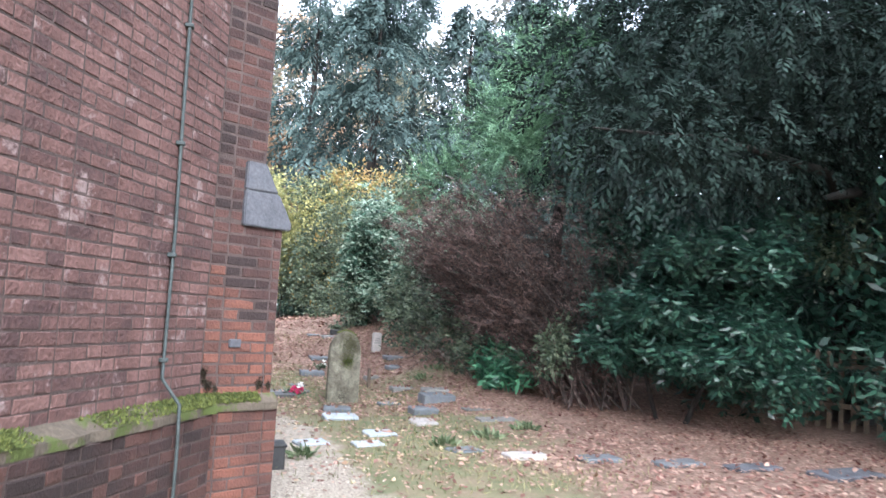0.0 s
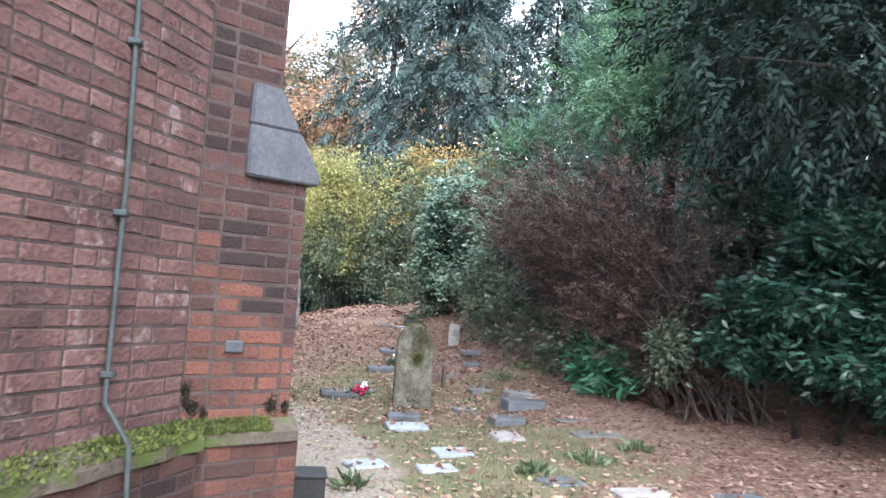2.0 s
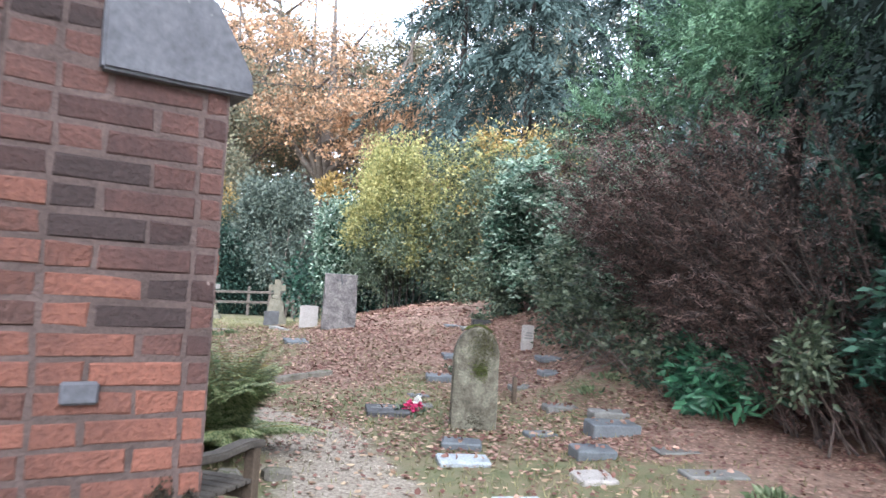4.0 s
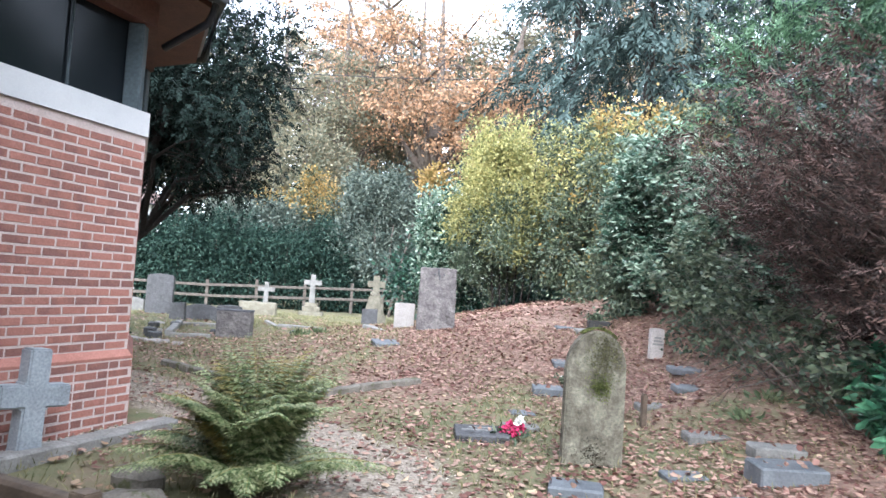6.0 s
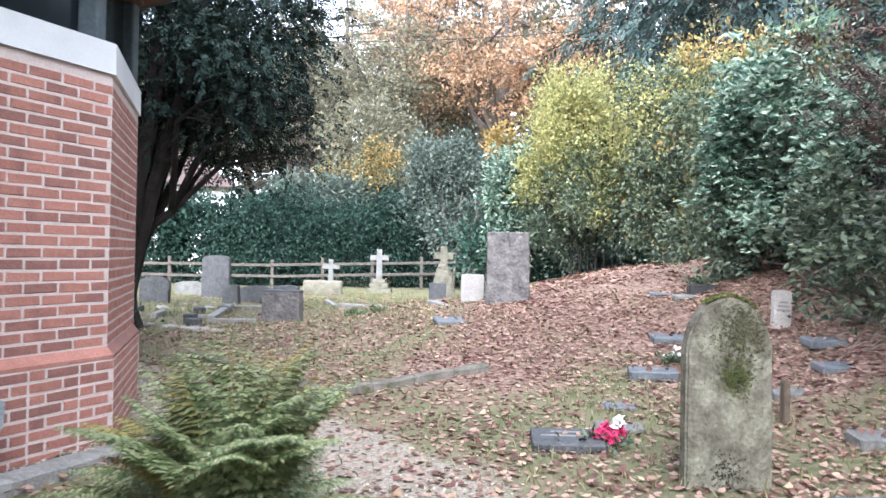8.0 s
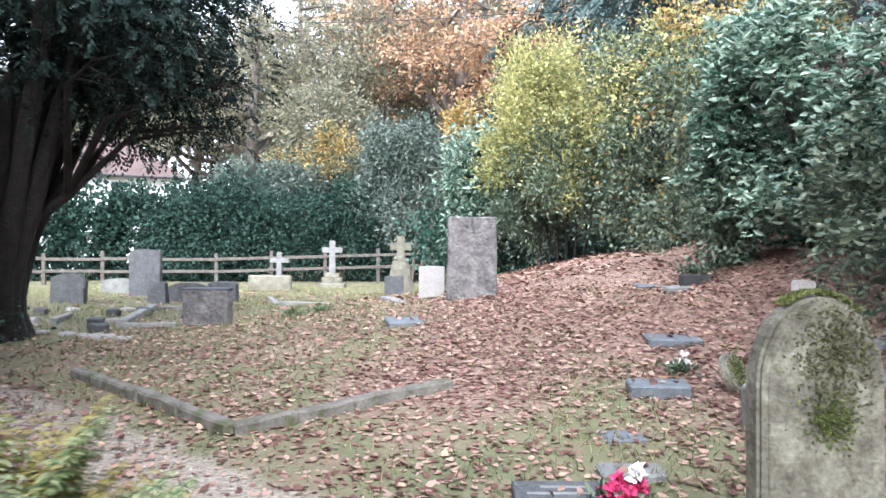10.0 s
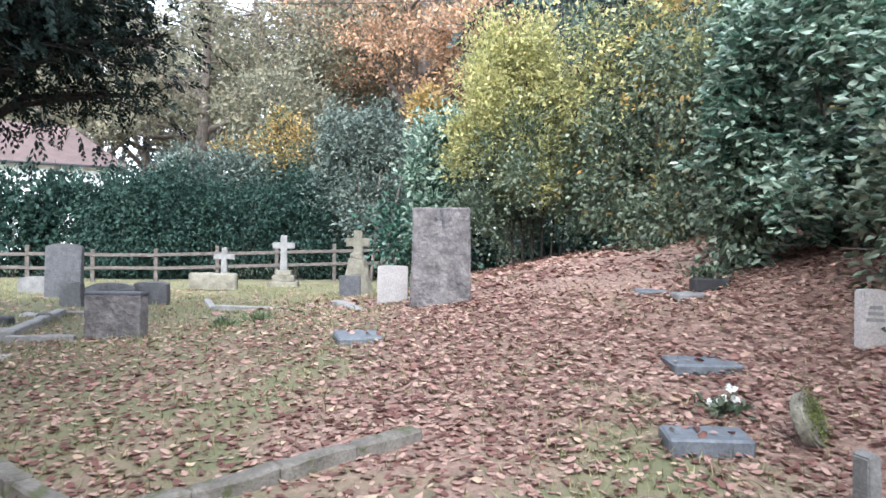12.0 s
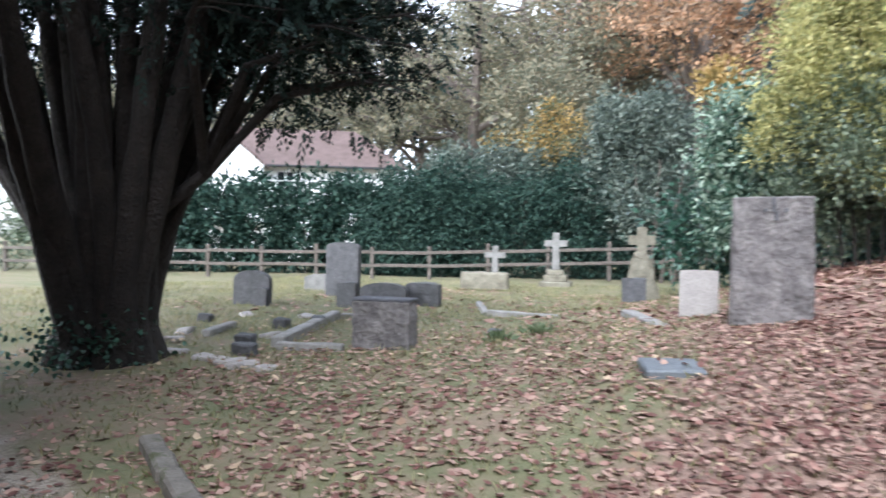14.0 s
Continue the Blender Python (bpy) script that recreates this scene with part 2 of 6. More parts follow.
M["grass"] = leafmat("short_grass", [(0.104, 0.115, 0.044), (0.187, 0.183, 0.083), (0.291, 0.263, 0.132)], 0.7, 0.9, 1.5, 0.25)
M["pink"] = surf("pink_silk_petal", [(0.45, 0.02, 0.09), (0.62, 0.06, 0.18)], 30, 0.7, 0, island=0.6)
M["white_petal"] = surf("white_silk_petal", [(0.75, 0.74, 0.70), (0.85, 0.84, 0.80)], 30, 0.7, 0, value_noise=0.05)
M["lettering"] = surf("dark_incised_letters", [(0.16, 0.16, 0.155), (0.22, 0.22, 0.21)], 9, 0.8, 0)
M["pot"] = surf("black_plastic_pot", [(0.015, 0.015, 0.016), (0.03, 0.03, 0.03)], 9, 0.5, 0)

glass = bpy.data.materials.new("dark_window_glass")
glass.use_nodes = True
gb = glass.node_tree.nodes["Principled BSDF"]
gb.inputs["Base Color"].default_value = (0.012, 0.015, 0.018, 1)
gb.inputs["Roughness"].default_value = 0.12
gb.inputs["Specular IOR Level"].default_value = 0.2
M["glass"] = glass


# ---- building helpers ----
def part(name, data, material, parent=None, label=""):
    """Links a bmesh or a mesh as one object, under a thing or a part where one is given."""
    if isinstance(data, bmesh.types.BMesh):
        me = bpy.data.meshes.new(name)
        data.to_mesh(me)
        data.free()
    else:
        me = data
    if not me.materials:
        me.materials.append(material)
    ob = new(name, me)
    if parent is not None:
        ob.parent = parent
    if label:
        tagged(ob, label)
    return ob


def thing(name, x, y, z, label, category, turn=0.0, group="", kind=""):
    ob = new(name)
    ob.empty_display_size = 0.1
    ob.matrix_world = pose(x, y, z, 0, 0, turn)
    return tagged(ob, label, category, group, kind)


def mesh_of(name, verts, faces, smooth=False):
    """A mesh from arrays; faces is an array with one row of corner numbers per face."""
    verts = np.asarray(verts, dtype=np.float32)
    faces = np.asarray(faces, dtype=np.int32)
    k = faces.shape[1]
    me = bpy.data.meshes.new(name)
    me.vertices.add(len(verts))
    me.vertices.foreach_set("co", verts.ravel())
    me.loops.add(faces.size)
    me.loops.foreach_set("vertex_index", faces.ravel())
    me.polygons.add(len(faces))
    me.polygons.foreach_set("loop_start", np.arange(0, faces.size, k, dtype=np.int32))
    me.polygons.foreach_set("loop_total", np.full(len(faces), k, dtype=np.int32))
    if smooth:
        me.polygons.foreach_set("use_smooth", np.ones(len(faces), dtype=bool))
    me.update(calc_edges=True)
    return me


def box(sx, sy, sz, bevel=0.0, at=(0, 0, 0), segments=1, bm=None):
    """A box that stands on z = at[2], with bevelled edges."""
    own = bmesh.new()
    bmesh.ops.create_cube(own, size=1.0)
    bmesh.ops.scale(own, vec=(sx, sy, sz), verts=own.verts)
    if bevel:
        bmesh.ops.bevel(own, geom=own.edges[:], offset=bevel, segments=segments, affect="EDGES")
    bmesh.ops.translate(own, vec=(at[0], at[1], at[2] + sz / 2), verts=own.verts)
    if bm is None:
        return own
    me = bpy.data.meshes.new("tmp")
    own.to_mesh(me)
    own.free()
    bm.from_mesh(me)
    bpy.data.meshes.remove(me)
    return bm


def roughen(bm, amount, scale, cuts=3, seed=0):
    """Splits the faces and pushes the corners about, for hewn and worn stone."""
    bmesh.ops.subdivide_edges(bm, edges=bm.edges[:], cuts=cuts, use_grid_fill=True)
    for v in bm.verts:
        v.co += noise.noise_vector((v.co + Vector((seed, seed * 2, 0))) * scale) * amount
    return bm


def prism(outline, depth, bevel=0.0):
    """An outline in x and z, drawn out along y to both sides."""
    bm = bmesh.new()
    a = [bm.verts.new((x, -depth / 2, z)) for x, z in outline]
    f = bm.faces.new(a)
    r = bmesh.ops.extrude_face_region(bm, geom=[f])
    bmesh.ops.translate(bm, vec=(0, depth, 0), verts=[v for v in r["geom"] if isinstance(v, bmesh.types.BMVert)])
    bmesh.ops.recalc_face_normals(bm, faces=bm.faces[:])
    if bevel:
        bmesh.ops.bevel(bm, geom=[e for e in bm.edges if e.calc_face_angle(0) > 0.5], offset=bevel, segments=2, affect="EDGES")
    return bm


def tubes(paths, sides=6):
    """Tapered tubes; each path is a list of (x, y, z, radius)."""
    verts, faces = [], []
    for p in paths:
        base = len(verts)
        for i, (x, y, z, r) in enumerate(p):
            a = Vector(p[max(i - 1, 0)][:3])
            b = Vector(p[min(i + 1, len(p) - 1)][:3])
            d = (b - a).normalized()
            s = d.orthogonal().normalized()
            u = d.cross(s)
            for k in range(sides):
                w = 2 * math.pi * k / sides
                verts.append(Vector((x, y, z)) + r * (math.cos(w) * s + math.sin(w) * u))
        for i in range(len(p) - 1):
            for k in range(sides):
                j = (k + 1) % sides
                faces.append((base + i * sides + k, base + i * sides + j, base + (i + 1) * sides + j, base + (i + 1) * sides + k))
    return mesh_of("tubes", verts, faces, True)


def unit(v):
    return v / np.maximum(np.linalg.norm(v, axis=1, keepdims=True), 1e-6)


def leaf_mesh(pts, dirs, length, width, rng, fold=0.25, curl=0.2, vary=0.35, simple=False):
    """Leaves of six corners, folded along the midrib: at pts, growing along dirs; simple ones are lozenges."""
    n = len(pts)
    d = unit(dirs)
    side = unit(np.cross(d, unit(rng.normal(size=(n, 3)))))
    nor = np.cross(side, d)
    ln = (length * (1 + vary * rng.uniform(-1, 1, n)))[:, None]
    wd = (width * (1 + vary * rng.uniform(-1, 1, n)))[:, None]
    if simple:
        v = np.stack([pts, pts + 0.45 * ln * d + 0.5 * wd * side, pts + ln * d - curl * ln * nor, pts + 0.45 * ln * d - 0.5 * wd * side], axis=1)
        return mesh_of("leaves", v.reshape(-1, 3), np.arange(n)[:, None] * 4 + np.array([[0, 1, 2, 3]]))
    v = np.empty((n, 6, 3))
    v[:, 0] = pts
    v[:, 1] = pts + 0.35 * ln * d + 0.5 * wd * side + fold * wd * nor
    v[:, 2] = pts + 0.72 * ln * d + 0.38 * wd * side + (fold * wd - curl * 0.4 * ln) * nor
    v[:, 3] = pts + ln * d - curl * ln * nor
    v[:, 4] = pts + 0.72 * ln * d - 0.38 * wd * side + (fold * wd - curl * 0.4 * ln) * nor
    v[:, 5] = pts + 0.35 * ln * d - 0.5 * wd * side + fold * wd * nor
    b = np.arange(n)[:, None] * 6
    f = np.concatenate([b + np.array([[0, 1, 2, 3]]), b + np.array([[0, 3, 4, 5]])])
    return mesh_of("leaves", v.reshape(-1, 3), f)


def clumps(blobs, count, per, radius, rng, shell=0.35, flat=1.0):
    """Points in clumps that sit in the outer shell of the blobs (x, y, z, rx, ry, rz), and the ways out of them."""
    blobs = np.array(blobs, dtype=float)
    wt = (blobs[:, 3] * blobs[:, 5]) + (blobs[:, 4] * blobs[:, 5])
    pick = rng.choice(len(blobs), size=count, p=wt / wt.sum())
    u = unit(rng.normal(size=(count, 3)))
    lobes = unit(rng.normal(size=(26, 3)))
    near_lobe = np.max(np.maximum(u @ lobes.T, 0) ** 10, axis=1)
    r = (1 - shell * rng.uniform(0, 1, count) ** 1.5 + 0.07 * rng.normal(size=count)) * (0.80 + 0.34 * near_lobe)
    c = blobs[pick, :3] + u * r[:, None] * blobs[pick, 3:6]
    own = radius * rng.uniform(0.5, 1.3, count)
    off = rng.normal(size=(count, per, 3)) * 0.5 * own[:, None, None] * np.array([1, 1, flat])
    pts = (c[:, None, :] + off).reshape(-1, 3)
    out = (np.repeat(u, per, axis=0) + unit(off.reshape(-1, 3)) * 0.8)
    return pts, out


def spray_mesh(base, dirs, length, needles, ln, wd, rng, droop=0.3, spread=0.8, vary=0.35):
    """Feathery flat sprays: each a drooping axis with short blades to both sides, tapering to its tip."""
    n = len(base)
    d = unit(dirs)
    side = unit(np.cross(d, np.array([[0, 0, 1.0]]) + 0.55 * rng.normal(size=(n, 3))))
    size = (1 + vary * rng.uniform(-1, 1, n))[:, None, None]
    t = (np.arange(needles) + 0.5)[None, :, None] / needles
    sign = np.where(np.arange(needles) % 2, 1.0, -1.0)[None, :, None]
    down = np.array([0, 0, -1.0])[None, None]
    pts = base[:, None] + length * size * (d[:, None] * t + droop * t * t * down)
    axis = d[:, None] + 2 * droop * t * down
    bd = axis + spread * sign * side[:, None] + 0.22 * rng.normal(size=pts.shape)
    bd = bd / np.linalg.norm(bd, axis=2, keepdims=True)
    nor = np.cross(axis, side[:, None])
    bs = np.cross(bd, nor)
    bs = bs / np.maximum(np.linalg.norm(bs, axis=2, keepdims=True), 1e-6)
    ll = ln * size * (1.15 - 0.6 * t)
    v = np.stack([pts, pts + 0.45 * ll * bd + 0.5 * wd * bs, pts + ll * (bd + 0.35 * droop * down), pts + 0.45 * ll * bd - 0.5 * wd * bs], axis=2)
    return mesh_of("sprays", v.reshape(-1, 3), np.arange(n * needles)[:, None] * 4 + np.array([[0, 1, 2, 3]]))


def spray_tree(name, blobs, mat, label, count, length, needles, ln, wd, seed, base, stems, droop=0.3, lift=0.0, shell=0.5, rnd=0.5, stem_mat="bark", part_name="crown"):
    """An evergreen with a crown of flat feathery sprays that grow outwards in tufts."""
    rng = np.random.default_rng(seed)
    ob = thing(name, base[0], base[1], gz(*base), label, "tree")
    o = np.array(ob.matrix_world.translation)
    pts, out = clumps(blobs, count // 6, 6, 0.5, rng, shell)
    d = unit(out) + rnd * rng.normal(size=out.shape)
    d[:, 2] += lift
    keep = pts[:, 2] > ground_z(pts[:, 0], pts[:, 1]) + 0.05
    part(part_name, spray_mesh(pts[keep] - o, d[keep], length, needles, ln, wd, rng, droop), M[mat], ob)
    for st in stems:
        part("trunk", tubes([[(x - o[0], y - o[1], z - o[2], r) for x, y, z, r in st]], 8), M[stem_mat], ob)
    return ob


def plume(cx, cy, z0, z1, rx, ry, n, seed, r=0.45, tall=1.5, taper=0.5):
    """Many small blobs that together fill an upright, uneven crown."""
    rg_ = np.random.default_rng(seed)
    res = []
    for i in range(n):
        t = rg_.uniform(0, 1)
        k = (1 - taper * t ** 2) * math.sqrt(rg_.uniform(0.05, 1))
        a = rg_.uniform(0, 2 * math.pi)
        q = r * rg_.uniform(0.65, 1.35)
        res.append((cx + rx * k * math.cos(a), cy + ry * k * math.sin(a), z0 + (z1 - z0) * t, q, q, q * tall * rg_.uniform(0.7, 1.2)))
    return res


def ease(v):
    v = np.clip(v, 0, 1)
    return v * v * (3 - 2 * v)


def ground_z(x, y):
    """The lie of the land: level by the church, rising to a bank at the back and on the hedge side."""
    x, y = np.asarray(x, dtype=float), np.asarray(y, dtype=float)
    back = ease((y - 9) / 6) * (1 - 0.45 * ease((-x - 1.5) / 3)) * (1 - 0.8 * ease((y - 16) / 9) * ease((-x - 1) / 3))
    bank = 0.45 * ease((x - 1) / 2.5) * ease((y - 6.5) / 4.5) + 0.65 * ease((x + 2.5) / 4) * ease((y - 11) / 8)
    return 0.42 * back + bank - 0.07 * ease((8.5 - y) / 3) * ease((2 - x) / 2)


def gz(x, y):
    return float(ground_z(x, y))


def foliage(name, blobs, mat, label, category, count, per, radius, length, width, seed, droop=0.0, lift=0.0, shell=0.35, stems=None, fold=0.25,
            curl=0.2, rnd=0.6, whorl=False, base=None, extra=None, part_name="crown", flat=1.0, stem_mat="bark_grey", group="", simple=False):
    """A shrub or tree: stems and a crown of clumped leaves."""
    rng = np.random.default_rng(seed)
    bx, by = base or (blobs[0][0], blobs[0][1])
    ob = thing(name, bx, by, gz(bx, by), label, category, group=group)
    sets = [(mat, count, part_name, "")] + (extra or [])
    for m, c, pn, lb, *own in sets:
        pts, out = clumps(own[0] if own else blobs, c, per, radius, rng, shell, flat)
        d = unit(out) + rnd * rng.normal(size=out.shape)
        if whorl:
            ang = rng.uniform(0, 2 * math.pi, len(pts))
            mid = pts.reshape(c, per, 3).mean(axis=1, keepdims=True)
            pts = (mid + (pts.reshape(c, per, 3) - mid) * 0.55).reshape(-1, 3)
            d = np.stack([np.cos(ang), np.sin(ang), rng.normal(size=len(pts)) * 0.35], axis=1) + 0.45 * unit(out)
        d[:, 2] += lift - droop
        keep = pts[:, 2] > ground_z(pts[:, 0], pts[:, 1]) + 0.03
        me = leaf_mesh(pts[keep] - np.array(ob.matrix_world.translation), d[keep], length, width, rng, fold, curl, 0.35, simple)
        part(pn, me, M[m], ob, lb)
    if stems:
        for st in stems:
            me = tubes([[(x - bx, y - by, z - ob.matrix_world.translation.z, r) for x, y, z, r in st]], 8)
            part("stem" if category != "tree" else "trunk", me, M[stem_mat], ob)
    return ob


# ---- ground: one sheet to the horizon ----
def span(*pieces):
    out = []
    for a, b, n in pieces:
        out += list(np.linspace(a, b, n, endpoint=False))
    return np.array(out + [pieces[-1][1]])


gx = span((-900, -100, 4), (-100, -20, 8), (-20, 12, 160), (12, 100, 10), (100, 900, 4))
gy = span((-900, -60, 4), (-60, -6, 8), (-6, 32, 190), (32, 100, 10), (100, 900, 4))
X, Y = np.meshgrid(gx, gy)
rng = np.random.default_rng(3)
bumps = np.zeros_like(X)
for k in range(14):
    a, f, ph = rng.uniform(0, math.pi), rng.uniform(0.8, 4.0), rng.uniform(0, 6.3)
    bumps += np.sin((X * math.cos(a) + Y * math.sin(a)) * f + ph) / f
Z = ground_z(X, Y) + 0.006 * bumps
W = len(gx)
I = np.arange(len(gx) * len(gy)).reshape(len(gy), W)
quads = np.stack([I[:-1, :-1], I[:-1, 1:], I[1:, 1:], I[1:, :-1]], axis=-1).reshape(-1, 4)
ground_mesh = mesh_of("ground", np.stack([X, Y, Z], axis=-1).reshape(-1, 3), quads, True)


def near_line(x, y, pts):
    """The distance in plan to a broken line."""
    best = np.full(np.shape(x), 1e9)
    for (ax, ay), (bx, by) in zip(pts, pts[1:]):
        t = np.clip(((x - ax) * (bx - ax) + (y - ay) * (by - ay)) / ((bx - ax) ** 2 + (by - ay) ** 2), 0, 1)
        best = np.minimum(best, np.hypot(x - ax - t * (bx - ax), y - ay - t * (by - ay)))
    return best


PATH_LINE = [(0.4, -6), (0.35, 3), (0.1, 6.5), (-0.5, 8.4), (-1.7, 9.3), (-3.6, 10.5), (-8, 12.0)]


def gravel_amount(x, y):
    return 0.85 * ease((0.80 - near_line(x, y, PATH_LINE)) / 0.55)


def litter_amount(x, y):
    """How thickly fallen leaves lie: most along the bank and under the hedge."""
    a = 0.95 * ease((x + 2.3) / 1.8) * ease((y - 9.8) / 1.6)
    b = ease((x - 1.3 + 0.5 * np.sin(1.7 * y) + 0.3 * np.sin(4.1 * y)) / 2.4) * ease((y + 1) / 3)
    c = 0.30 + 0.10 * ease((y - 8) / 3)
    thin = 1 - 0.75 * ease((-x - 2.4) / 1.6) * ease((y - 12.5) / 2.5)
    gap = 1 - 0.7 * np.exp(-((x - 0.5) / 0.6) ** 2 - ((y - 10.6) / 2.4) ** 2)
    drift = 0.5 + 0.22 * np.sin(1.9 * x + 0.8 * np.sin(1.3 * y)) * np.sin(1.6 * y + 0.9 * np.sin(1.1 * x)) + 0.16 * np.sin(4.3 * x + 2 * np.sin(2.1 * y)) * np.sin(3.7 * y + 1.0)
    return np.clip(np.maximum(np.maximum(a, b), c) * thin * gap * (0.62 + 0.7 * drift), 0, 1)


for name, values in (("gravel", gravel_amount(X, Y)), ("litter", litter_amount(X, Y))):
    at = ground_mesh.attributes.new(name, "FLOAT", "POINT")
    at.data.foreach_set("value", values.ravel().astype(np.float32))


def ground_material():
    m = bpy.data.materials.new("turf_soil_and_gravel")
    m.use_nodes = True
    n, l = m.node_tree.nodes, m.node_tree.links
    b = n["Principled BSDF"]
    geo = n.new("ShaderNodeNewGeometry")

    def noise_ramp(scale, colors, detail=7):
        t = n.new("ShaderNodeTexNoise")
        t.inputs["Scale"].default_value = scale
        t.inputs["Detail"].default_value = detail
        t.inputs["Roughness"].default_value = 0.7
        l.new(geo.outputs["Position"], t.inputs["Vector"])
        r = n.new("ShaderNodeValToRGB")
        e = r.color_ramp.elements
        e[0].position, e[0].color = 0.32, rgb(colors[0])
        e[1].position, e[1].color = 0.68, rgb(colors[-1])
        for i, c in enumerate(colors[1:-1]):
            x = e.new(0.32 + 0.36 * (i + 1) / (len(colors) - 1))
            x.color = rgb(c)
        l.new(t.outputs["Fac"], r.inputs["Fac"])
        return r.outputs["Color"], t.outputs["Fac"]

    turf, _ = noise_ramp(1.8, [(0.10, 0.115, 0.05), (0.155, 0.145, 0.075), (0.20, 0.15, 0.10)])
    soil, _ = noise_ramp(14, [(0.11, 0.072, 0.055), (0.22, 0.14, 0.105), (0.33, 0.225, 0.17)])
    stones, sf = noise_ramp(38, [(0.14, 0.108, 0.08), (0.28, 0.235, 0.185), (0.41, 0.36, 0.295)], 3)

    def mix(a, c, name):
        at = n.new("ShaderNodeAttribute")
        at.attribute_name = name
        t = n.new("ShaderNodeTexNoise")
        t.inputs["Scale"].default_value = 3.5
        t.inputs["Detail"].default_value = 8
        l.new(geo.outputs["Position"], t.inputs["Vector"])
        ad = n.new("ShaderNodeMath")
        ad.operation = "ADD"
        l.new(at.outputs["Fac"], ad.inputs[0])
        l.new(t.outputs["Fac"], ad.inputs[1])
        mr = n.new("ShaderNodeMapRange")
        mr.inputs[1].default_value, mr.inputs[2].default_value = 0.85, 1.2
        l.new(ad.outputs[0], mr.inputs[0])
        mx = n.new("ShaderNodeMix")
        mx.data_type = "RGBA"
        l.new(mr.outputs[0], mx.inputs["Factor"])
        l.new(a, mx.inputs["A"])
        l.new(c, mx.inputs["B"])
        return mx.outputs["Result"]

    col = mix(mix(turf, soil, "litter"), stones, "gravel")
    l.new(col, b.inputs["Base Color"])
    b.inputs["Roughness"].default_value = 0.95
    bp = n.new("ShaderNodeBump")
    bp.inputs["Strength"].default_value = 0.8
    bp.inputs["Distance"].default_value = 0.02
    l.new(sf, bp.inputs["Height"])
    l.new(bp.outputs[0], b.inputs["Normal"])
    return m


ground_mesh.materials.append(ground_material())
ground = tagged(new("ground", ground_mesh), "uneven churchyard turf with leaf litter and a worn gravel path", "ground", kind="structure")


# ---- walls ----
def brick_variant(length, height, depth, rng, wear=0.006):
    """One brick with bevelled, slightly uneven edges; its back lies in the plane y = 0 and it faces -y."""
    bm = bmesh.new()
    bmesh.ops.create_cube(bm, size=1.0)
    bmesh.ops.scale(bm, vec=(length, depth, height), verts=bm.verts)
    front = [e for e in bm.edges if all(v.co.y < 0 for v in e.verts)]
    bmesh.ops.bevel(bm, geom=front, offset=wear, segments=1, affect="EDGES")
    for v in bm.verts:
        v.co += Vector([rng.uniform(-1, 1) * wear * 0.45 for _ in range(3)])
    me = bpy.data.meshes.new("brick")
    bm.to_mesh(me)
    bm.free()
    return me


def lay_bricks(parent, start, along, out, length, z0, z1, course, brick, joint, mat, depth, seed, mat_low=None, low=0.0, limit=300, flemish=False,
               near=None, skip=None, wear=0.006, proud=0.005):
    """Courses of bricks on a wall face that begins at start (x, y), runs along and faces out; those near the walk are single objects."""
    rng = random.Random(seed)
    h = course - joint
    kinds = {}
    for k, ln in (("s", brick), ("h", brick * 0.46)):
        kinds[k] = [brick_variant(ln, h, depth, rng, wear) for _ in range(5)]
    turn = Matrix.Translation((0, 0, 0)) @ Matrix(((along[0], -out[0], 0, 0), (along[1], -out[1], 0, 0), (0, 0, 1, 0), (0, 0, 0, 1)))
    spots = []
    rows = int((z1 - z0) / course)
    for r in range(rows):
        z = z0 + (r + 0.5) * course
        x = joint / 2 + (0 if r % 2 == 0 else -brick * 0.5 - joint * 0.5)
        k = r % 2
        while x < length - 0.02:
            half = flemish and (k % 2 == 0)
            ln = brick * 0.46 if half else brick
            a, b = max(x, 0.004), min(x + ln, length - 0.004)
            if b - a > 0.03 and not (skip and skip((a + b) / 2, z)):
                spots.append((a, b, z, "h" if half else "s"))
            x += ln + joint
            k += 1
    order = sorted(range(len(spots)), key=lambda i: near((spots[i][0] + spots[i][1]) / 2, spots[i][2]) if near else i)
    single = set(order[:limit])
    vs, fs = [], []
    pinv = parent.matrix_world.inverted() if parent else Matrix()
    count = 0
    for i, (a, b, z, k) in enumerate(spots):
        c = (a + b) / 2
        full = brick * 0.46 if k == "h" else brick
        m = Matrix.Translation((start[0] + along[0] * c, start[1] + along[1] * c, z)) @ turn
        m = m @ pose(rng.uniform(-0.002, 0.002), depth / 2 - proud + rng.uniform(-1, 1) * min(proud * 0.45, 0.003), rng.uniform(-0.002, 0.002), rng.uniform(-1, 1) * proud * 200, rng.uniform(-1, 1) * proud * 200, rng.uniform(-1, 1) * proud * 120)
        m = m @ Matrix.Diagonal(((b - a) / full, 1, 1, 1))
        me = kinds[k][rng.randrange(5)]
        low_here = mat_low and z < low + 0.25 * math.sin(c * 7 + 1)
        if i in single:
            ob = new("brick", me)
            if not me.materials:
                me.materials.append(mat)
            ob.parent = parent
            ob.matrix_parent_inverse = pinv
            ob.matrix_basis = m
            if low_here:
                ob.material_slots[0].link = "OBJECT"
                ob.material_slots[0].material = mat_low
        else:
            base = len(vs)
            vs += [tuple(m @ v.co) for v in me.vertices]
            for p in me.polygons:
                fs.append([base + q for q in p.vertices])
            count += 1
    if vs:
        me = bpy.data.meshes.new("bricks_beyond")
        me.from_pydata(vs, [], fs)
        ob = part("bricks_beyond", me, mat, parent)
        ob.matrix_parent_inverse = pinv
        tagged(ob, kind="stuff")


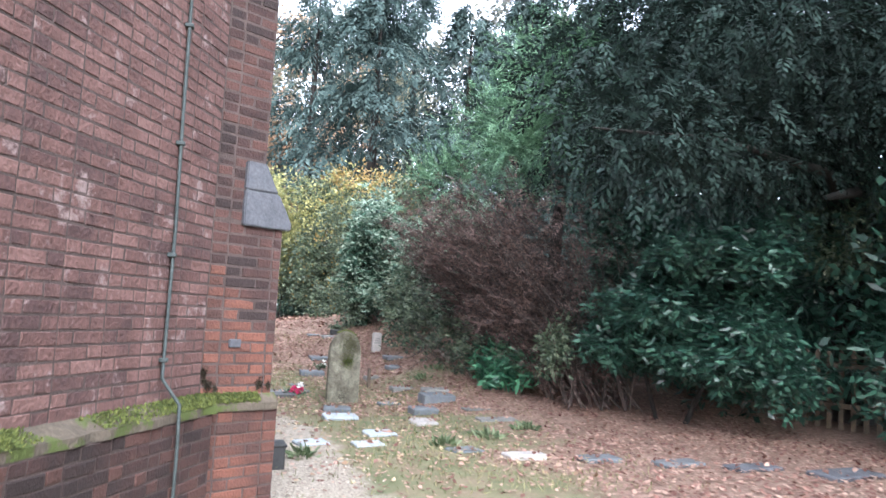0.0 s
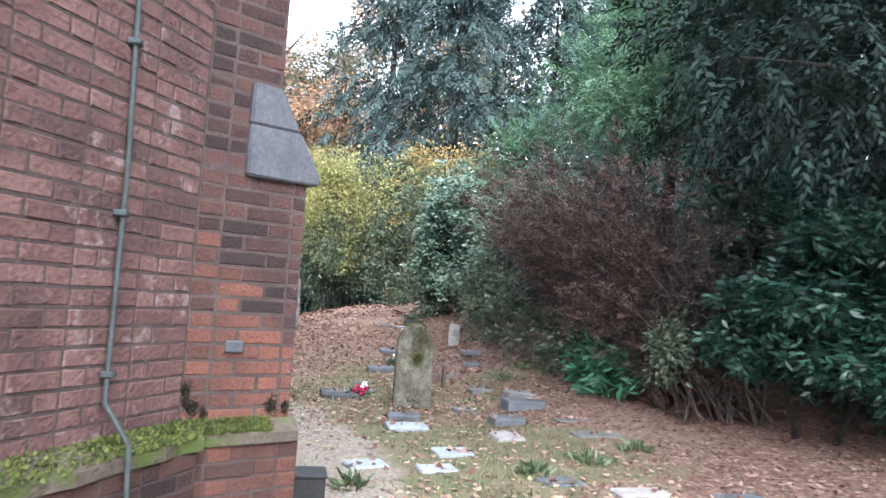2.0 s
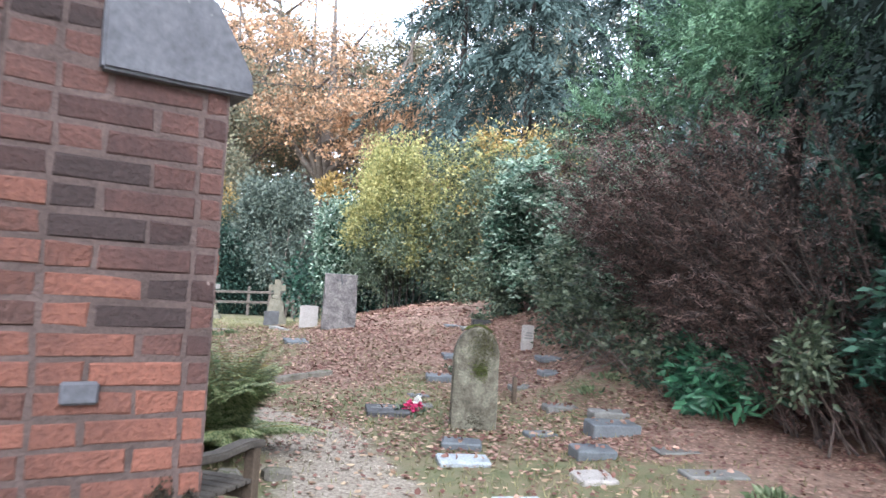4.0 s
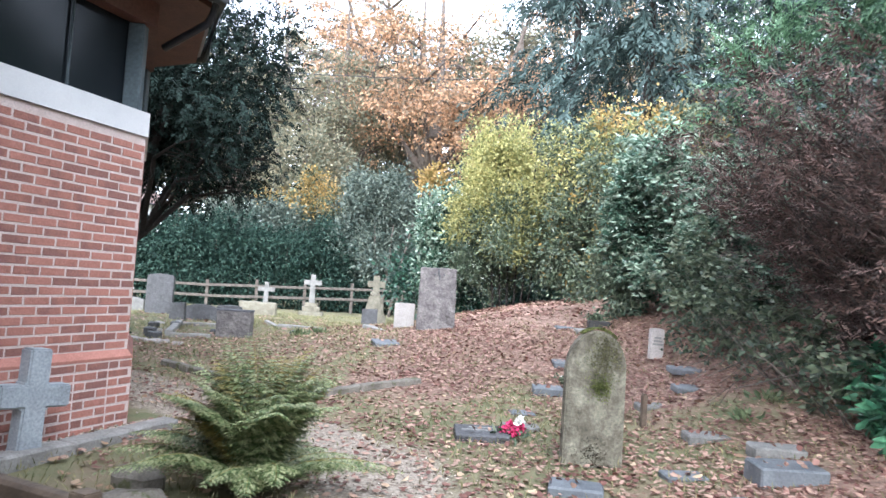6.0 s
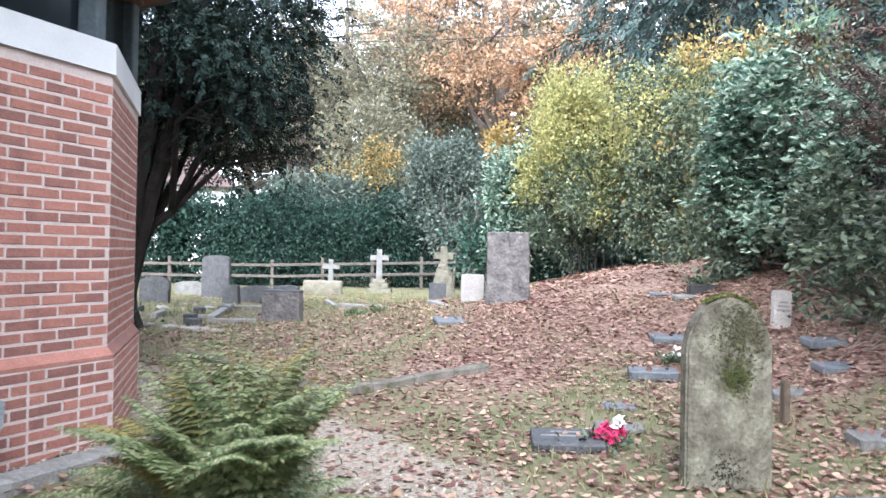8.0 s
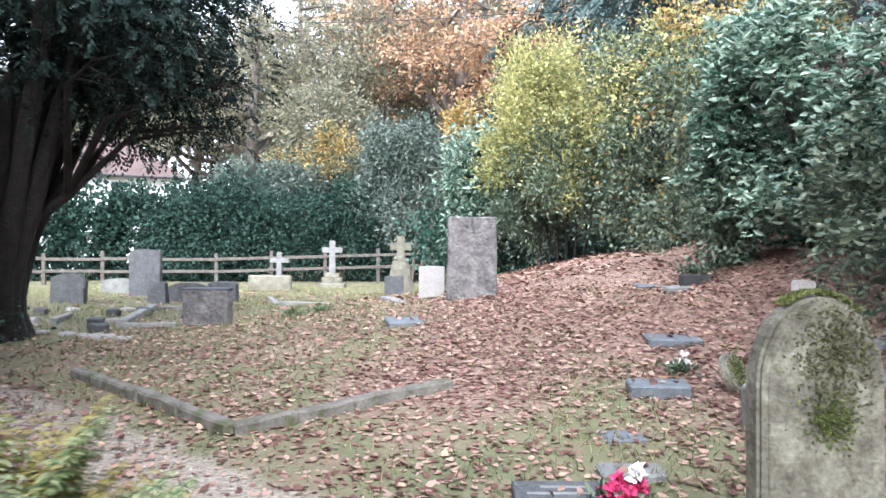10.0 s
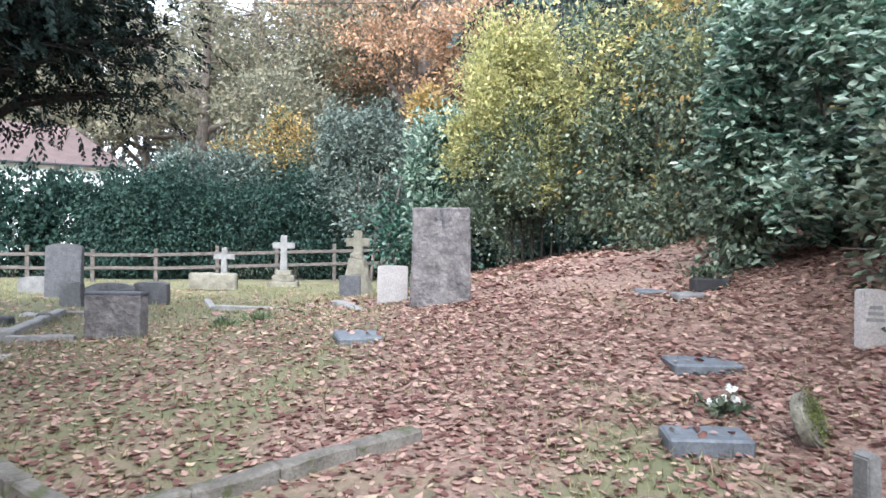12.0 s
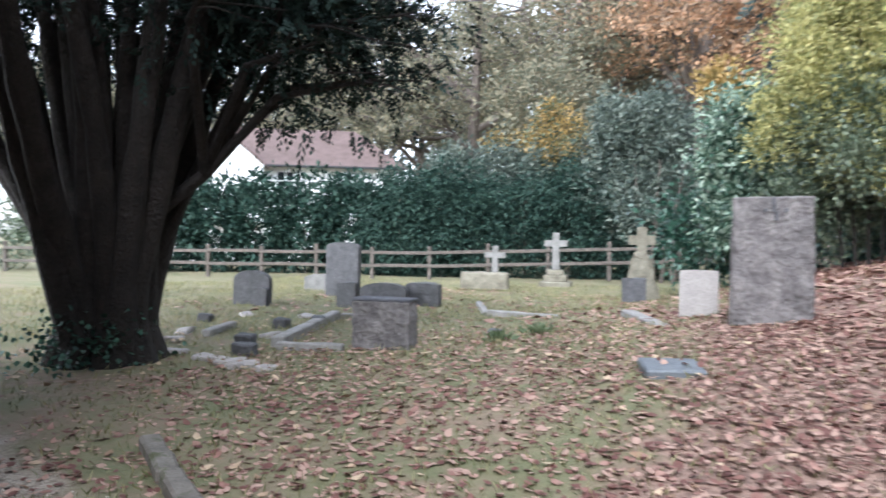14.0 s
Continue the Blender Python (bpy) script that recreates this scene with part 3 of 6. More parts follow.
def wall_block(name, plan, z0, z1, mat, label):
    """A wall or block of masonry over a plan outline."""
    bm = bmesh.new()
    vs = [bm.verts.new((x, y, z0)) for x, y in plan]
    f = bm.faces.new(vs)
    r = bmesh.ops.extrude_face_region(bm, geom=[f])
    bmesh.ops.translate(bm, vec=(0, 0, z1 - z0), verts=[v for v in r["geom"] if isinstance(v, bmesh.types.BMVert)])
    bmesh.ops.recalc_face_normals(bm, faces=bm.faces[:])
    return tagged(part(name, bm, mat), label, "wall", kind="structure")


def off(p, d, s):
    return (p[0] + d[0] * s, p[1] + d[1] * s)


# the old church: a long wall, its corner with a diagonal buttress, and the end wall behind it
C = (-0.52, 3.06)
WD = (0.41, 0.912)
WN = (0.912, -0.41)
BACK = off(C, WD, -7.0)
LEDGE = 0.67
wall_church = wall_block("wall_church", [BACK, C, off(C, WN, -0.5), off(BACK, WN, -0.5)], -0.3, 5.2, M["mortar_dark"],
                         "old weathered purple-red brick church wall with dark mortar")
plinth_church = wall_block("wall_church_plinth", [off(BACK, WN, 0.003), off(C, WN, 0.003), off(C, WN, 0.10), off(BACK, WN, 0.10)], -0.3, LEDGE - 0.05, M["mortar_dark"],
                           "projecting brick plinth of the old church wall")
ED = (-0.912, 0.41)
E0 = off(C, WD, 0.42)
wall_end = wall_block("wall_church_end", [off(C, WN, -0.503), off(E0, WN, -0.5), off(off(E0, WN, -0.5), ED, 5), off(off(C, WN, -0.503), ED, 5)], -0.3, 5.2, M["mortar_dark"],
                      "old brick end wall of the church behind the buttress")
BD = (0.839, 0.545)
BN = (0.545, -0.839)
B0 = off(C, BD, -0.25)
BL, BU, BW = 0.53, 0.36, 0.52


def buttress_plan(s, grow=0.0):
    a = off(B0, BN, grow)
    return [a, off(a, BD, 0.25 + s), off(off(a, BD, 0.25 + s), BN, -BW - 2 * grow), off(a, BN, -BW - 2 * grow)]


buttress = wall_block("wall_buttress", buttress_plan(BL), -0.3, 1.84, M["mortar_dark"], "diagonal corner buttress of weathered red brick, orange towards its foot")
upper = wall_block("wall_buttress_upper", buttress_plan(BU), 1.84, 5.2, M["mortar_dark"], "upper stage of the brick buttress above its stone cap")
foot = wall_block("wall_buttress_plinth", buttress_plan(BL + 0.04, 0.035), -0.3, LEDGE - 0.05, M["mortar_dark"], "projecting brick foot of the corner buttress")
MID = off(off(C, BD, 0), BN, -BW / 2)
cap = thing("buttress_cap", MID[0], MID[1], 1.83, "sloping grey stone cap on the brick buttress", "stone cap", math.degrees(math.atan2(BD[1], BD[0])))
for z, outline in (("low", [(0.20, 0.0), (0.58, 0.0), (0.58, 0.05), (0.465, 0.24), (0.20, 0.24)]), ("top", [(0.20, 0.243), (0.46, 0.243), (0.348, 0.43), (0.20, 0.43)])):
    part("cap_stone", roughen(prism(outline, BW + 0.07, 0.008), 0.006, 6, 1), M["grey_stone"], cap)

# moss-grown sloping ledges
for nm, a, d, n, ln, dep in (("ledge_wall", off(C, WD, -7), WD, WN, 7.0, 0.12), ("ledge_buttress", off(C, BD, 0.0), BD, BN, BL + 0.03, 0.05)):
    bm = bmesh.new()
    steps = int(ln / 0.12)
    rr = random.Random(5)
    rows = []
    for i in range(steps + 1):
        p = off(a, d, ln * i / steps)
        j = rr.uniform(-0.022, 0.015)
        rows.append([bm.verts.new((*off(p, n, 0.0), LEDGE + 0.05)), bm.verts.new((*off(p, n, dep * 0.55), LEDGE + 0.02 + j)), bm.verts.new((*off(p, n, dep + j), LEDGE - 0.01)),
                     bm.verts.new((*off(p, n, dep + j), LEDGE - 0.055)), bm.verts.new((*off(p, n, 0.0), LEDGE - 0.055))])
    for r0, r1 in zip(rows, rows[1:]):
        for k in range(5):
            bm.faces.new((r0[k], r1[k], r1[(k + 1) % 5], r0[(k + 1) % 5]))
    bmesh.ops.recalc_face_normals(bm, faces=bm.faces[:])
    tagged(part(nm, bm, M["ledge"]), "sloping weathered brick ledge on top of the church plinth", "ledge", kind="structure")
rng = np.random.default_rng(8)
mp = []
for a, d, n, ln, dep, num in ((C, (-WD[0], -WD[1]), WN, 3.8, 0.12, 11000), (C, BD, BN, 0.42, 0.06, 1300)):
    s = rng.uniform(0, ln, num)
    patch = np.sin(s * 3.1 + 1) + np.sin(s * 7.7) * 0.6 + 0.9
    u = rng.uniform(0, 1, num) ** 1.3
    keep = rng.uniform(0, 1.6, num) < patch
    s, u = s[keep], u[keep]
    mp.append(np.stack([a[0] + d[0] * s + n[0] * u * dep, a[1] + d[1] * s + n[1] * u * dep, LEDGE + 0.05 - 0.05 * u], axis=1))
mp = np.concatenate(mp)
md = rng.normal(size=mp.shape) * 0.6 + np.array([0.2, -0.2, 0.8])
tagged(part("moss", leaf_mesh(mp, md, 0.018, 0.013, rng), M["moss"]), "bright green moss growing along the brick ledge", "moss", kind="stuff")

rng = np.random.default_rng(18)
mp = []
for s_, z_, r_, num in ((0.015, 0.86, 0.016, 200), (0.02, 0.81, 0.012, 150), (0.05, 0.775, 0.022, 260), (0.43, 0.775, 0.020, 300), (0.50, 0.765, 0.014, 160), (0.10, 0.755, 0.015, 120)):
    q = rng.normal(size=(num, 2)) * r_ * 0.6
    q[:, 1] *= 1.5
    p0 = off(off(C, BD, s_), BN, 0.005)
    mp.append(np.stack([p0[0] + BD[0] * q[:, 0], p0[1] + BD[1] * q[:, 0], z_ + q[:, 1]], axis=1))
mp = np.concatenate(mp)
md = rng.normal(size=mp.shape) * 0.6 + np.array([BN[0], BN[1], 0.1])
tagged(part("dark_moss", leaf_mesh(mp, md, 0.007, 0.010, rng), M["dark_moss"]), "dried brown moss clinging to the buttress above its ledge", "moss", kind="stuff")

# lightning conductor strip down the wall
s0 = off(C, WD, -0.5)
conductor = thing("lightning_conductor", s0[0], s0[1], 0.0, "thin grey-green metal conductor strip clipped down the brick wall", "conductor")
run = []
for z in (4.9, 3.5, 2.4, 1.7, 1.2, 0.86, 0.78, 0.72, 0.5, -0.1):
    o = 0.025 if z > 0.8 else (0.09 if z > 0.74 else 0.14)
    w = 0.012 * math.sin(z * 5)
    run.append((WN[0] * o + WD[0] * (w - 0.02 * (z - 1.5)), WN[1] * o + WD[1] * (w - 0.02 * (z - 1.5)), z, 0.011))
part("strip", tubes([run], 6), M["cable"], conductor)
for z in (2.9, 2.2, 1.55, 0.95):
    part("clip", box(0.05, 0.05, 0.025, 0.005, (WN[0] * 0.02 - WD[0] * 0.02 * (z - 1.5), WN[1] * 0.02 - WD[1] * 0.02 * (z - 1.5), z)), M["cable"], conductor)
va = off(off(C, BD, 0.22), BN, 0.006)
vent = thing("wall_vent", va[0], va[1], 1.02, "small grey slate set in the orange brickwork", "vent", math.degrees(math.atan2(BD[1], BD[0])))
part("plate", box(0.085, 0.03, 0.055, 0.006), M["grey_stone"], vent)

# the annex: brick with a pale sill, a window band and a roof with deep eaves
A1 = (-2.66, 8.77)
AD = (0.208, 0.978)
AN = (0.978, -0.208)
A0 = off(A1, AD, -6.0)
ang2 = radians(119)
AD2 = (math.cos(ang2), math.sin(ang2))
AN2 = (AD2[1], -AD2[0])
A2 = off(A1, AD2, 1.5)
AD3 = (math.cos(radians(160)), math.sin(radians(160)))
A3 = off(A2, AD3, 4.0)
IN = (-7.5, 6.5)
SILL0, SILL1, BASE = 2.33, 2.53, -0.12
wall_annex = wall_block("wall_annex", [A0, A1, A2, A3, IN], BASE - 0.3, SILL0, M["mortar_light"], "new red multi-brick annex wall with pale mortar")


def ring(grow):
    """The annex's outline, moved outwards."""
    pts = [A0, A1, A2, A3]
    dirs = [AD, AD2, AD3]
    res = []
    for i, p in enumerate(pts):
        ns = []
        if i > 0:
            ns.append((dirs[i - 1][1], -dirs[i - 1][0]))
        if i < 3:
            ns.append((dirs[i][1], -dirs[i][0]))
        nx, ny = sum(q[0] for q in ns) / len(ns), sum(q[1] for q in ns) / len(ns)
        k = grow / (nx * nx + ny * ny)
        res.append((p[0] + nx * k, p[1] + ny * k))
    return res


tagged(wall_block("trim_sill", ring(0.02) + [IN], SILL0 + 0.003, SILL1, M["cope"], "smooth pale cast-stone sill band above the brickwork"), category="sill")
wall_block("trim_plinth", ring(0.045) + [IN], BASE - 0.3, 0.52, M["mortar_light"], "brick plinth of the annex below a bevelled course")
glazing = wall_block("window_band", ring(-0.12) + [IN], SILL1 + 0.002, 3.28, M["glass"], "dark glazed window band under the annex eaves")
posts = [off(A1, AD, -0.06), off(A1, AD2, 1.45), off(A1, AD, -1.7), off(A1, AD, -3.3)]
for i, p in enumerate(posts):
    ob = thing("timber_post", p[0], p[1], SILL1 - 0.005, "blue-grey painted timber post standing on the pale sill", "post", 12, group="window posts")
    part("shaft", box(0.13, 0.12, 0.72, 0.01, (-0.09, 0, 0)), M["post_grey"], ob)
for i in range(3):
    p = off(off(A1, AD, -0.75 - i * 0.85), AN, -0.10)
    ob = thing("glazing_bar", p[0], p[1], SILL1, "slim pale glazing bar of the annex window", "glazing bar", 12, group="glazing bars")
    part("bar", box(0.018, 0.018, 0.74, 0.003), M["post_grey"], ob)
wall_block("trim_wall_plate", ring(0.02) + [IN], 3.25, 3.45, M["soffit"], "reddish brown timber wall plate over the windows")
wall_block("trim_soffit", ring(0.42) + [IN], 3.453, 3.50, M["soffit"], "reddish brown boarded soffit of the deep eaves")
APEX = (-6.2, 6.6, 6.4)
eave = ring(0.46)
bm = bmesh.new()
low = [bm.verts.new((x, y, 3.52)) for x, y in eave]
lob = [bm.verts.new((x, y, 3.60)) for x, y in eave]
apex = bm.verts.new(APEX)
for i in range(3):
    bm.faces.new((lob[i], lob[i + 1], apex))
    bm.faces.new((low[i], low[i + 1], lob[i + 1], lob[i]))
bm.faces.new((*low, bm.verts.new((IN[0], IN[1], 3.52))))
tagged(part("roof_annex", bm, M["tile"]), "grey tiled annex roof with deep eaves", "roof", kind="structure")
gut = thing("gutter", eave[1][0], eave[1][1], 3.5, "black half-round plastic gutter along the annex eaves", "gutter")
part("channel", tubes([[(x - eave[1][0], y - eave[1][1], 0.03, 0.055) for x, y in ring(0.50)]], 8), M["black"], gut)
pp = ring(0.40)[1]
pq = ring(0.03)[1]
part("downpipe", tubes([[(eave[1][0] - eave[1][0], 0, 0.02, 0.034), (pp[0] - eave[1][0], pp[1] - eave[1][1], -0.18, 0.034), (pq[0] - eave[1][0] - 0.05, pq[1] - eave[1][1] + 0.2, -0.35, 0.034)]], 8), M["black"], gut)

# church roof that closes the top of the old wall
bm = bmesh.new()
q = [off(BACK, WN, 0.35), off(off(C, WN, 0.35), WD, 0.6), off(off(C, WN, -5), WD, 0.6), off(BACK, WN, -5)]
v = [bm.verts.new((*q[0], 5.1)), bm.verts.new((*q[1], 5.1)), bm.verts.new((*q[2], 9.5)), bm.verts.new((*q[3], 9.5))]
f = bm.faces.new(v)
r = bmesh.ops.extrude_face_region(bm, geom=[f])
bmesh.ops.translate(bm, vec=(0, 0, 0.15), verts=[x for x in r["geom"] if isinstance(x, bmesh.types.BMVert)])
tagged(part("roof_church", bm, M["tile"]), "steep tiled roof over the old church wall", "roof", kind="structure")


# ---- graves ----
def stone(name, x, y, label, category, turn=0.0, tilt=0.0, lean=0.0, group="", sink=0.03):
    ob = thing(name, x, y, gz(x, y) - sink, label, category, group=group)
    ob.matrix_world = pose(x, y, gz(x, y) - sink, tilt, lean, turn)
    return ob


def arch(w, h, shoulder, steps=14, point=1.0):
    """The outline of a stone with a rounded or slightly pointed head."""
    pts = [(-w / 2, 0), (w / 2, 0), (w / 2, shoulder)]
    for i in range(1, steps):
        a = math.pi * i / steps
        pts.append((w / 2 * math.cos(a), shoulder + (h - shoulder) * math.sin(a) ** point))
    pts.append((-w / 2, shoulder))
    return pts


def headstone(name, x, y, w, h, d, shoulder, mat, label, turn=0.0, tilt=0.0, lean=0.0, rough=0.006, point=1.0, panel=None, group="", bars=None):
    ob = stone(name, x, y, label, "headstone", turn, tilt, lean, group)
    bm = prism(arch(w, h + 0.03, shoulder + 0.03, 16, point), d, 0.012)
    if rough:
        for v in bm.verts:
            v.co += noise.noise_vector(v.co * 9) * rough
    part("slab", bm, M[mat], ob)
    if panel:
        pm = prism([(px * 0.86, 0.10 * h + pz * 0.87) for px, pz in arch(w, h, shoulder, 16, point)], 0.012, 0.003)
        bmesh.ops.translate(pm, vec=(0, -d / 2 + 0.002, 0), verts=pm.verts)
        part("raised_face", pm, M[mat], ob)
    for i in range(bars or 0):
        z = h * (0.72 - 0.11 * i)
        part("inscription_line", box(w * (0.5 + 0.12 * ((i * 7) % 3)), 0.004, 0.022, 0, (0, -d / 2 - 0.003, z)), M["lettering"], ob)
    return ob


def cross(name, x, y, h, span, thick, arm_z, mat, label, turn=0, tilt=0, lean=0, steps=((0.42, 0.3, 0.16), (0.3, 0.22, 0.12)), step_mat=None):
    ob = stone(name, x, y, label, "cross", turn, tilt, lean)
    z = 0
    for i, (a, b, c) in enumerate(steps):
        part("step", roughen(box(a, b, c, 0.015, (0, 0, z)), 0.008, 7, 2, i), M[step_mat or mat], ob)
        z += c - 0.004
    w = thick
    outline = [(-w / 2 - 0.012, z), (w / 2 + 0.012, z), (w / 2, arm_z - w / 2), (span / 2, arm_z - w / 2), (span / 2, arm_z + w / 2), (w / 2, arm_z + w / 2), (w / 2, h),
               (-w / 2, h), (-w / 2, arm_z + w / 2), (-span / 2, arm_z + w / 2), (-span / 2, arm_z - w / 2), (-w / 2, arm_z - w / 2)]
    part("shaft", prism(outline, thick * 0.75, 0.008), M[mat], ob)
    return ob


def moss_pad(ob, px, pz, r, d, count, seed, mat="moss"):
    """A cushion of moss on the face of a stone."""
    rg = np.random.default_rng(seed)
    a = rg.normal(size=(count, 2)) * r * 0.5
    p = np.stack([px + a[:, 0], np.full(count, -d / 2 - 0.008), pz + a[:, 1]], axis=1)
    part("moss_patch", leaf_mesh(p, rg.normal(size=p.shape) * 0.6 + np.array([0, -1, 0.2]), 0.012, 0.010, rg), M[mat], ob, "yellow-green moss cushion")["kind"] = "stuff"


hs = headstone("headstone", 1.09, 8.82, 0.47, 1.02, 0.10, 0.71, "headstone", "round-headed grey headstone with lichen and moss, standing in leaf litter", 15, -2, 0.5, 0.004, 1.0, True)
moss_pad(hs, 0.03, 0.62, 0.085, 0.10, 700, 4)
moss_pad(hs, 0.05, 0.80, 0.16, 0.10, 600, 6, "dull_moss")
moss_pad(hs, 0.05, 0.92, 0.17, 0.10, 700, 7, "dull_moss")
moss_pad(hs, -0.02, 0.12, 0.10, 0.10, 200, 8, "dark_moss")
rgp = np.random.default_rng(2)
tp = [((0.235 * math.cos(a)), 0.745 + 0.315 * math.sin(a)) for a in np.linspace(0.9, 2.1, 200)]
tp = np.array([(x, rgp.uniform(-0.05, 0.05), z) for x, z in tp for _ in range(4)])
part("moss_patch", leaf_mesh(tp, rgp.normal(size=tp.shape) * 0.5 + np.array([0, 0, 1]), 0.014, 0.012, rgp), M["moss"], hs, "moss along the top of the stone")["kind"] = "stuff"

big = stone("granite_headstone", -0.97, 15.4, "tall rough-hewn grey granite headstone in fallen leaves", "headstone", 8)
bm = box(0.64, 0.20, 1.06, 0.015)
for v in bm.verts:
    v.co.x *= 1 - 0.06 * v.co.z
roughen(bm, 0.022, 5, 7, 3)
part("slab", bm, M["granite_rough"], big)
for i, (bx_, bz_, bw_) in enumerate(((0.0, 0.93, 0.12), (0.02, 0.86, 0.08), (-0.06, 0.93, 0.03), (0.09, 0.93, 0.03))):
    part("carved_mark", box(0.03, 0.012, bw_, 0.003, (bx_, -0.118, bz_)), M["granite_dark"], big)
headstone("white_headstone", -1.66, 16.35, 0.36, 0.45, 0.10, 0.44, "white_stone", "square white stone tablet beside the granite headstone", 6, -3, 0, 0.002, 1.0, False)
blk = stone("block_headstone", -4.05, 14.45, "low grey rock-faced granite block headstone with a smooth top", "headstone", 6)
bm = box(0.54, 0.22, 0.45, 0.012)
roughen(bm, 0.014, 9, 6, 2)
part("block", bm, M["granite_rough"], blk)
part("top_edge", box(0.55, 0.22, 0.03, 0.008, (0, 0, 0.445)), M["grey_stone"], blk, "smooth paler top edge")

headstone("slate_headstone", -8.0, 19.6, 0.62, 0.95, 0.12, 0.86, "granite_dark", "tall smooth blue-grey headstone on the grass", 10, -2, 0, 0.002, 0.7)
headstone("dark_headstone", -6.54, 17.6, 0.31, 0.36, 0.14, 0.34, "granite_dark", "low dark weathered headstone", 10, 0, -3, 0.008)
headstone("arched_headstone", -6.35, 18.25, 0.74, 0.34, 0.14, 0.22, "granite_dark", "wide low arched dark headstone", 10, 0, 0, 0.004)
headstone("dark_headstone", -5.87, 18.6, 0.52, 0.35, 0.18, 0.32, "granite_dark", "square dark lichened headstone", 10, 3, 0, 0.012)
headstone("round_headstone", -7.85, 17.1, 0.56, 0.50, 0.12, 0.36, "granite_dark", "wide round-topped grey headstone near the yew", 14, 0, 2, 0.003)
headstone("low_headstone", -7.56, 16.95, 0.21, 0.27, 0.12, 0.25, "granite_dark", "small grey stone next to a round-topped headstone", 14)
headstone("low_headstone", -9.6, 21.2, 0.7, 0.34, 0.16, 0.26, "pale_stone", "low pale stub of a headstone near the fence", 14)
headstone("low_headstone", -10.6, 17.5, 0.6, 0.6, 0.14, 0.45, "pale_stone", "pale headstone on the far grass", 20)
headstone("low_headstone", -12.3, 18.2, 0.7, 0.75, 0.14, 0.6, "grey_stone", "grey headstone on the far grass", 20)

cross("pale_cross", -7.36, 24.9, 1.02, 0.50, 0.13, 0.80, "pale_stone", "small pale stone cross before the rail fence", 12, 0, 1, ((0.36, 0.26, 0.3),))
bed = stone("grave_block", -7.35, 24.3, "wide pale lichened stone block at the foot of a cross", "grave stone", 12)
part("block", roughen(box(1.1, 0.3, 0.42, 0.04), 0.03, 4, 4, 1), M["yellow_stone"], bed)
cross("stepped_cross", -6.3, 26.2, 1.34, 0.56, 0.16, 1.08, "pale_stone", "tall stone cross on yellow-lichened steps by the fence", 12, 0, 0,
      ((0.75, 0.55, 0.16), (0.55, 0.4, 0.16), (0.4, 0.3, 0.13)), "yellow_stone")
rc = cross("rustic_cross", -3.25, 21.4, 1.28, 0.44, 0.16, 1.06, "yellow_stone", "rustic lichened stone cross rising from a lichened rock cairn", 10, 0, 0, ((0.3, 0.25, 0.3),))
bm = box(0.66, 0.42, 0.82, 0.08, (0, 0, 0), 2)
for v in bm.verts:
    v.co.x *= 1 - 0.72 * v.co.z
part("cairn", roughen(bm, 0.05, 4, 3, 4), M["yellow_stone"], rc, "lichened rock cairn")
part("carved_wreath", roughen(box(0.26, 0.12, 0.26, 0.05, (0, -0.12, 0.62)), 0.04, 8, 3, 6), M["yellow_stone"], rc)
headstone("rough_headstone", -3.2, 20.6, 0.36, 0.40, 0.22, 0.40, "granite_dark", "small square dark rough headstone before the rustic cross", 10, 0, 0, 0.02)
headstone("small_headstone", 2.17, 12.7, 0.175, 0.37, 0.10, 0.35, "white_stone", "small pale headstone with worn inscription by the hedge", 12, -3, 2, 0.004, 0.9, False, "", 3)

# small markers
def peg(x, y, h, w, d, turn, mat, label, tilt=0, lean=0):
    ob = stone("grave_post", x, y, label, "marker post", turn, tilt, lean)
    part("post", prism([(-w / 2, 0), (w / 2, 0), (w / 2, h), (0, h + w * 0.35), (-w / 2, h)], d, 0.006), M[mat], ob)


peg(1.66, 10.1, 0.33, 0.045, 0.07, 10, "bench_wood", "thin dark mossy marker post in the leaves")
peg(1.30, 10.68, 0.30, 0.065, 0.09, 20, "pale_stone", "short pale stone marker post behind the headstone", 0, -2)
rd = stone("round_marker", 1.42, 11.5, "leaning round mossy stone marker in the leaves", "marker stone", 55, -22, 0, sink=0.02)
bm = bmesh.new()
bmesh.ops.create_cone(bm, cap_ends=True, segments=28, radius1=0.15, radius2=0.15, depth=0.07)
bmesh.ops.rotate(bm, matrix=Matrix.Rotation(math.pi / 2, 3, "X"), verts=bm.verts)
bmesh.ops.translate(bm, vec=(0, 0, 0.14), verts=bm.verts)
bmesh.ops.bevel(bm, geom=[e for e in bm.edges if e.calc_face_angle(0) > 0.7], offset=0.012, segments=2, affect="EDGES")
part("disc", bm, M["headstone"], rd)
moss_pad(rd, 0, 0.15, 0.16, 0.07, 500, 9)


TABLETS = []


def ledger(x, y, w, d, h, turn, mat, label, tilt=0, lean=0, bars=0, bevel=0.012, rough=0.004, name="ledger_stone"):
    """A flat or sloping tablet lying in the turf."""
    ob = stone(name, x, y, label, "grave tablet", turn, tilt, lean, "flat tablets", sink=0.04)
    TABLETS.append((x, y, w, d, gz(x, y) + h, turn))
    bm = box(w, d, h + 0.04, bevel)
    if rough:
        roughen(bm, rough, 7, 2, x)
    part("tablet", bm, M[mat], ob)
    for i in range(bars):
        part("inscription_line", box(w * (0.45 + 0.15 * ((i * 5) % 3)), 0.02, 0.003, 0, (0, d * (0.25 - 0.22 * i), h + 0.04)), M["lettering"], ob)
    return ob


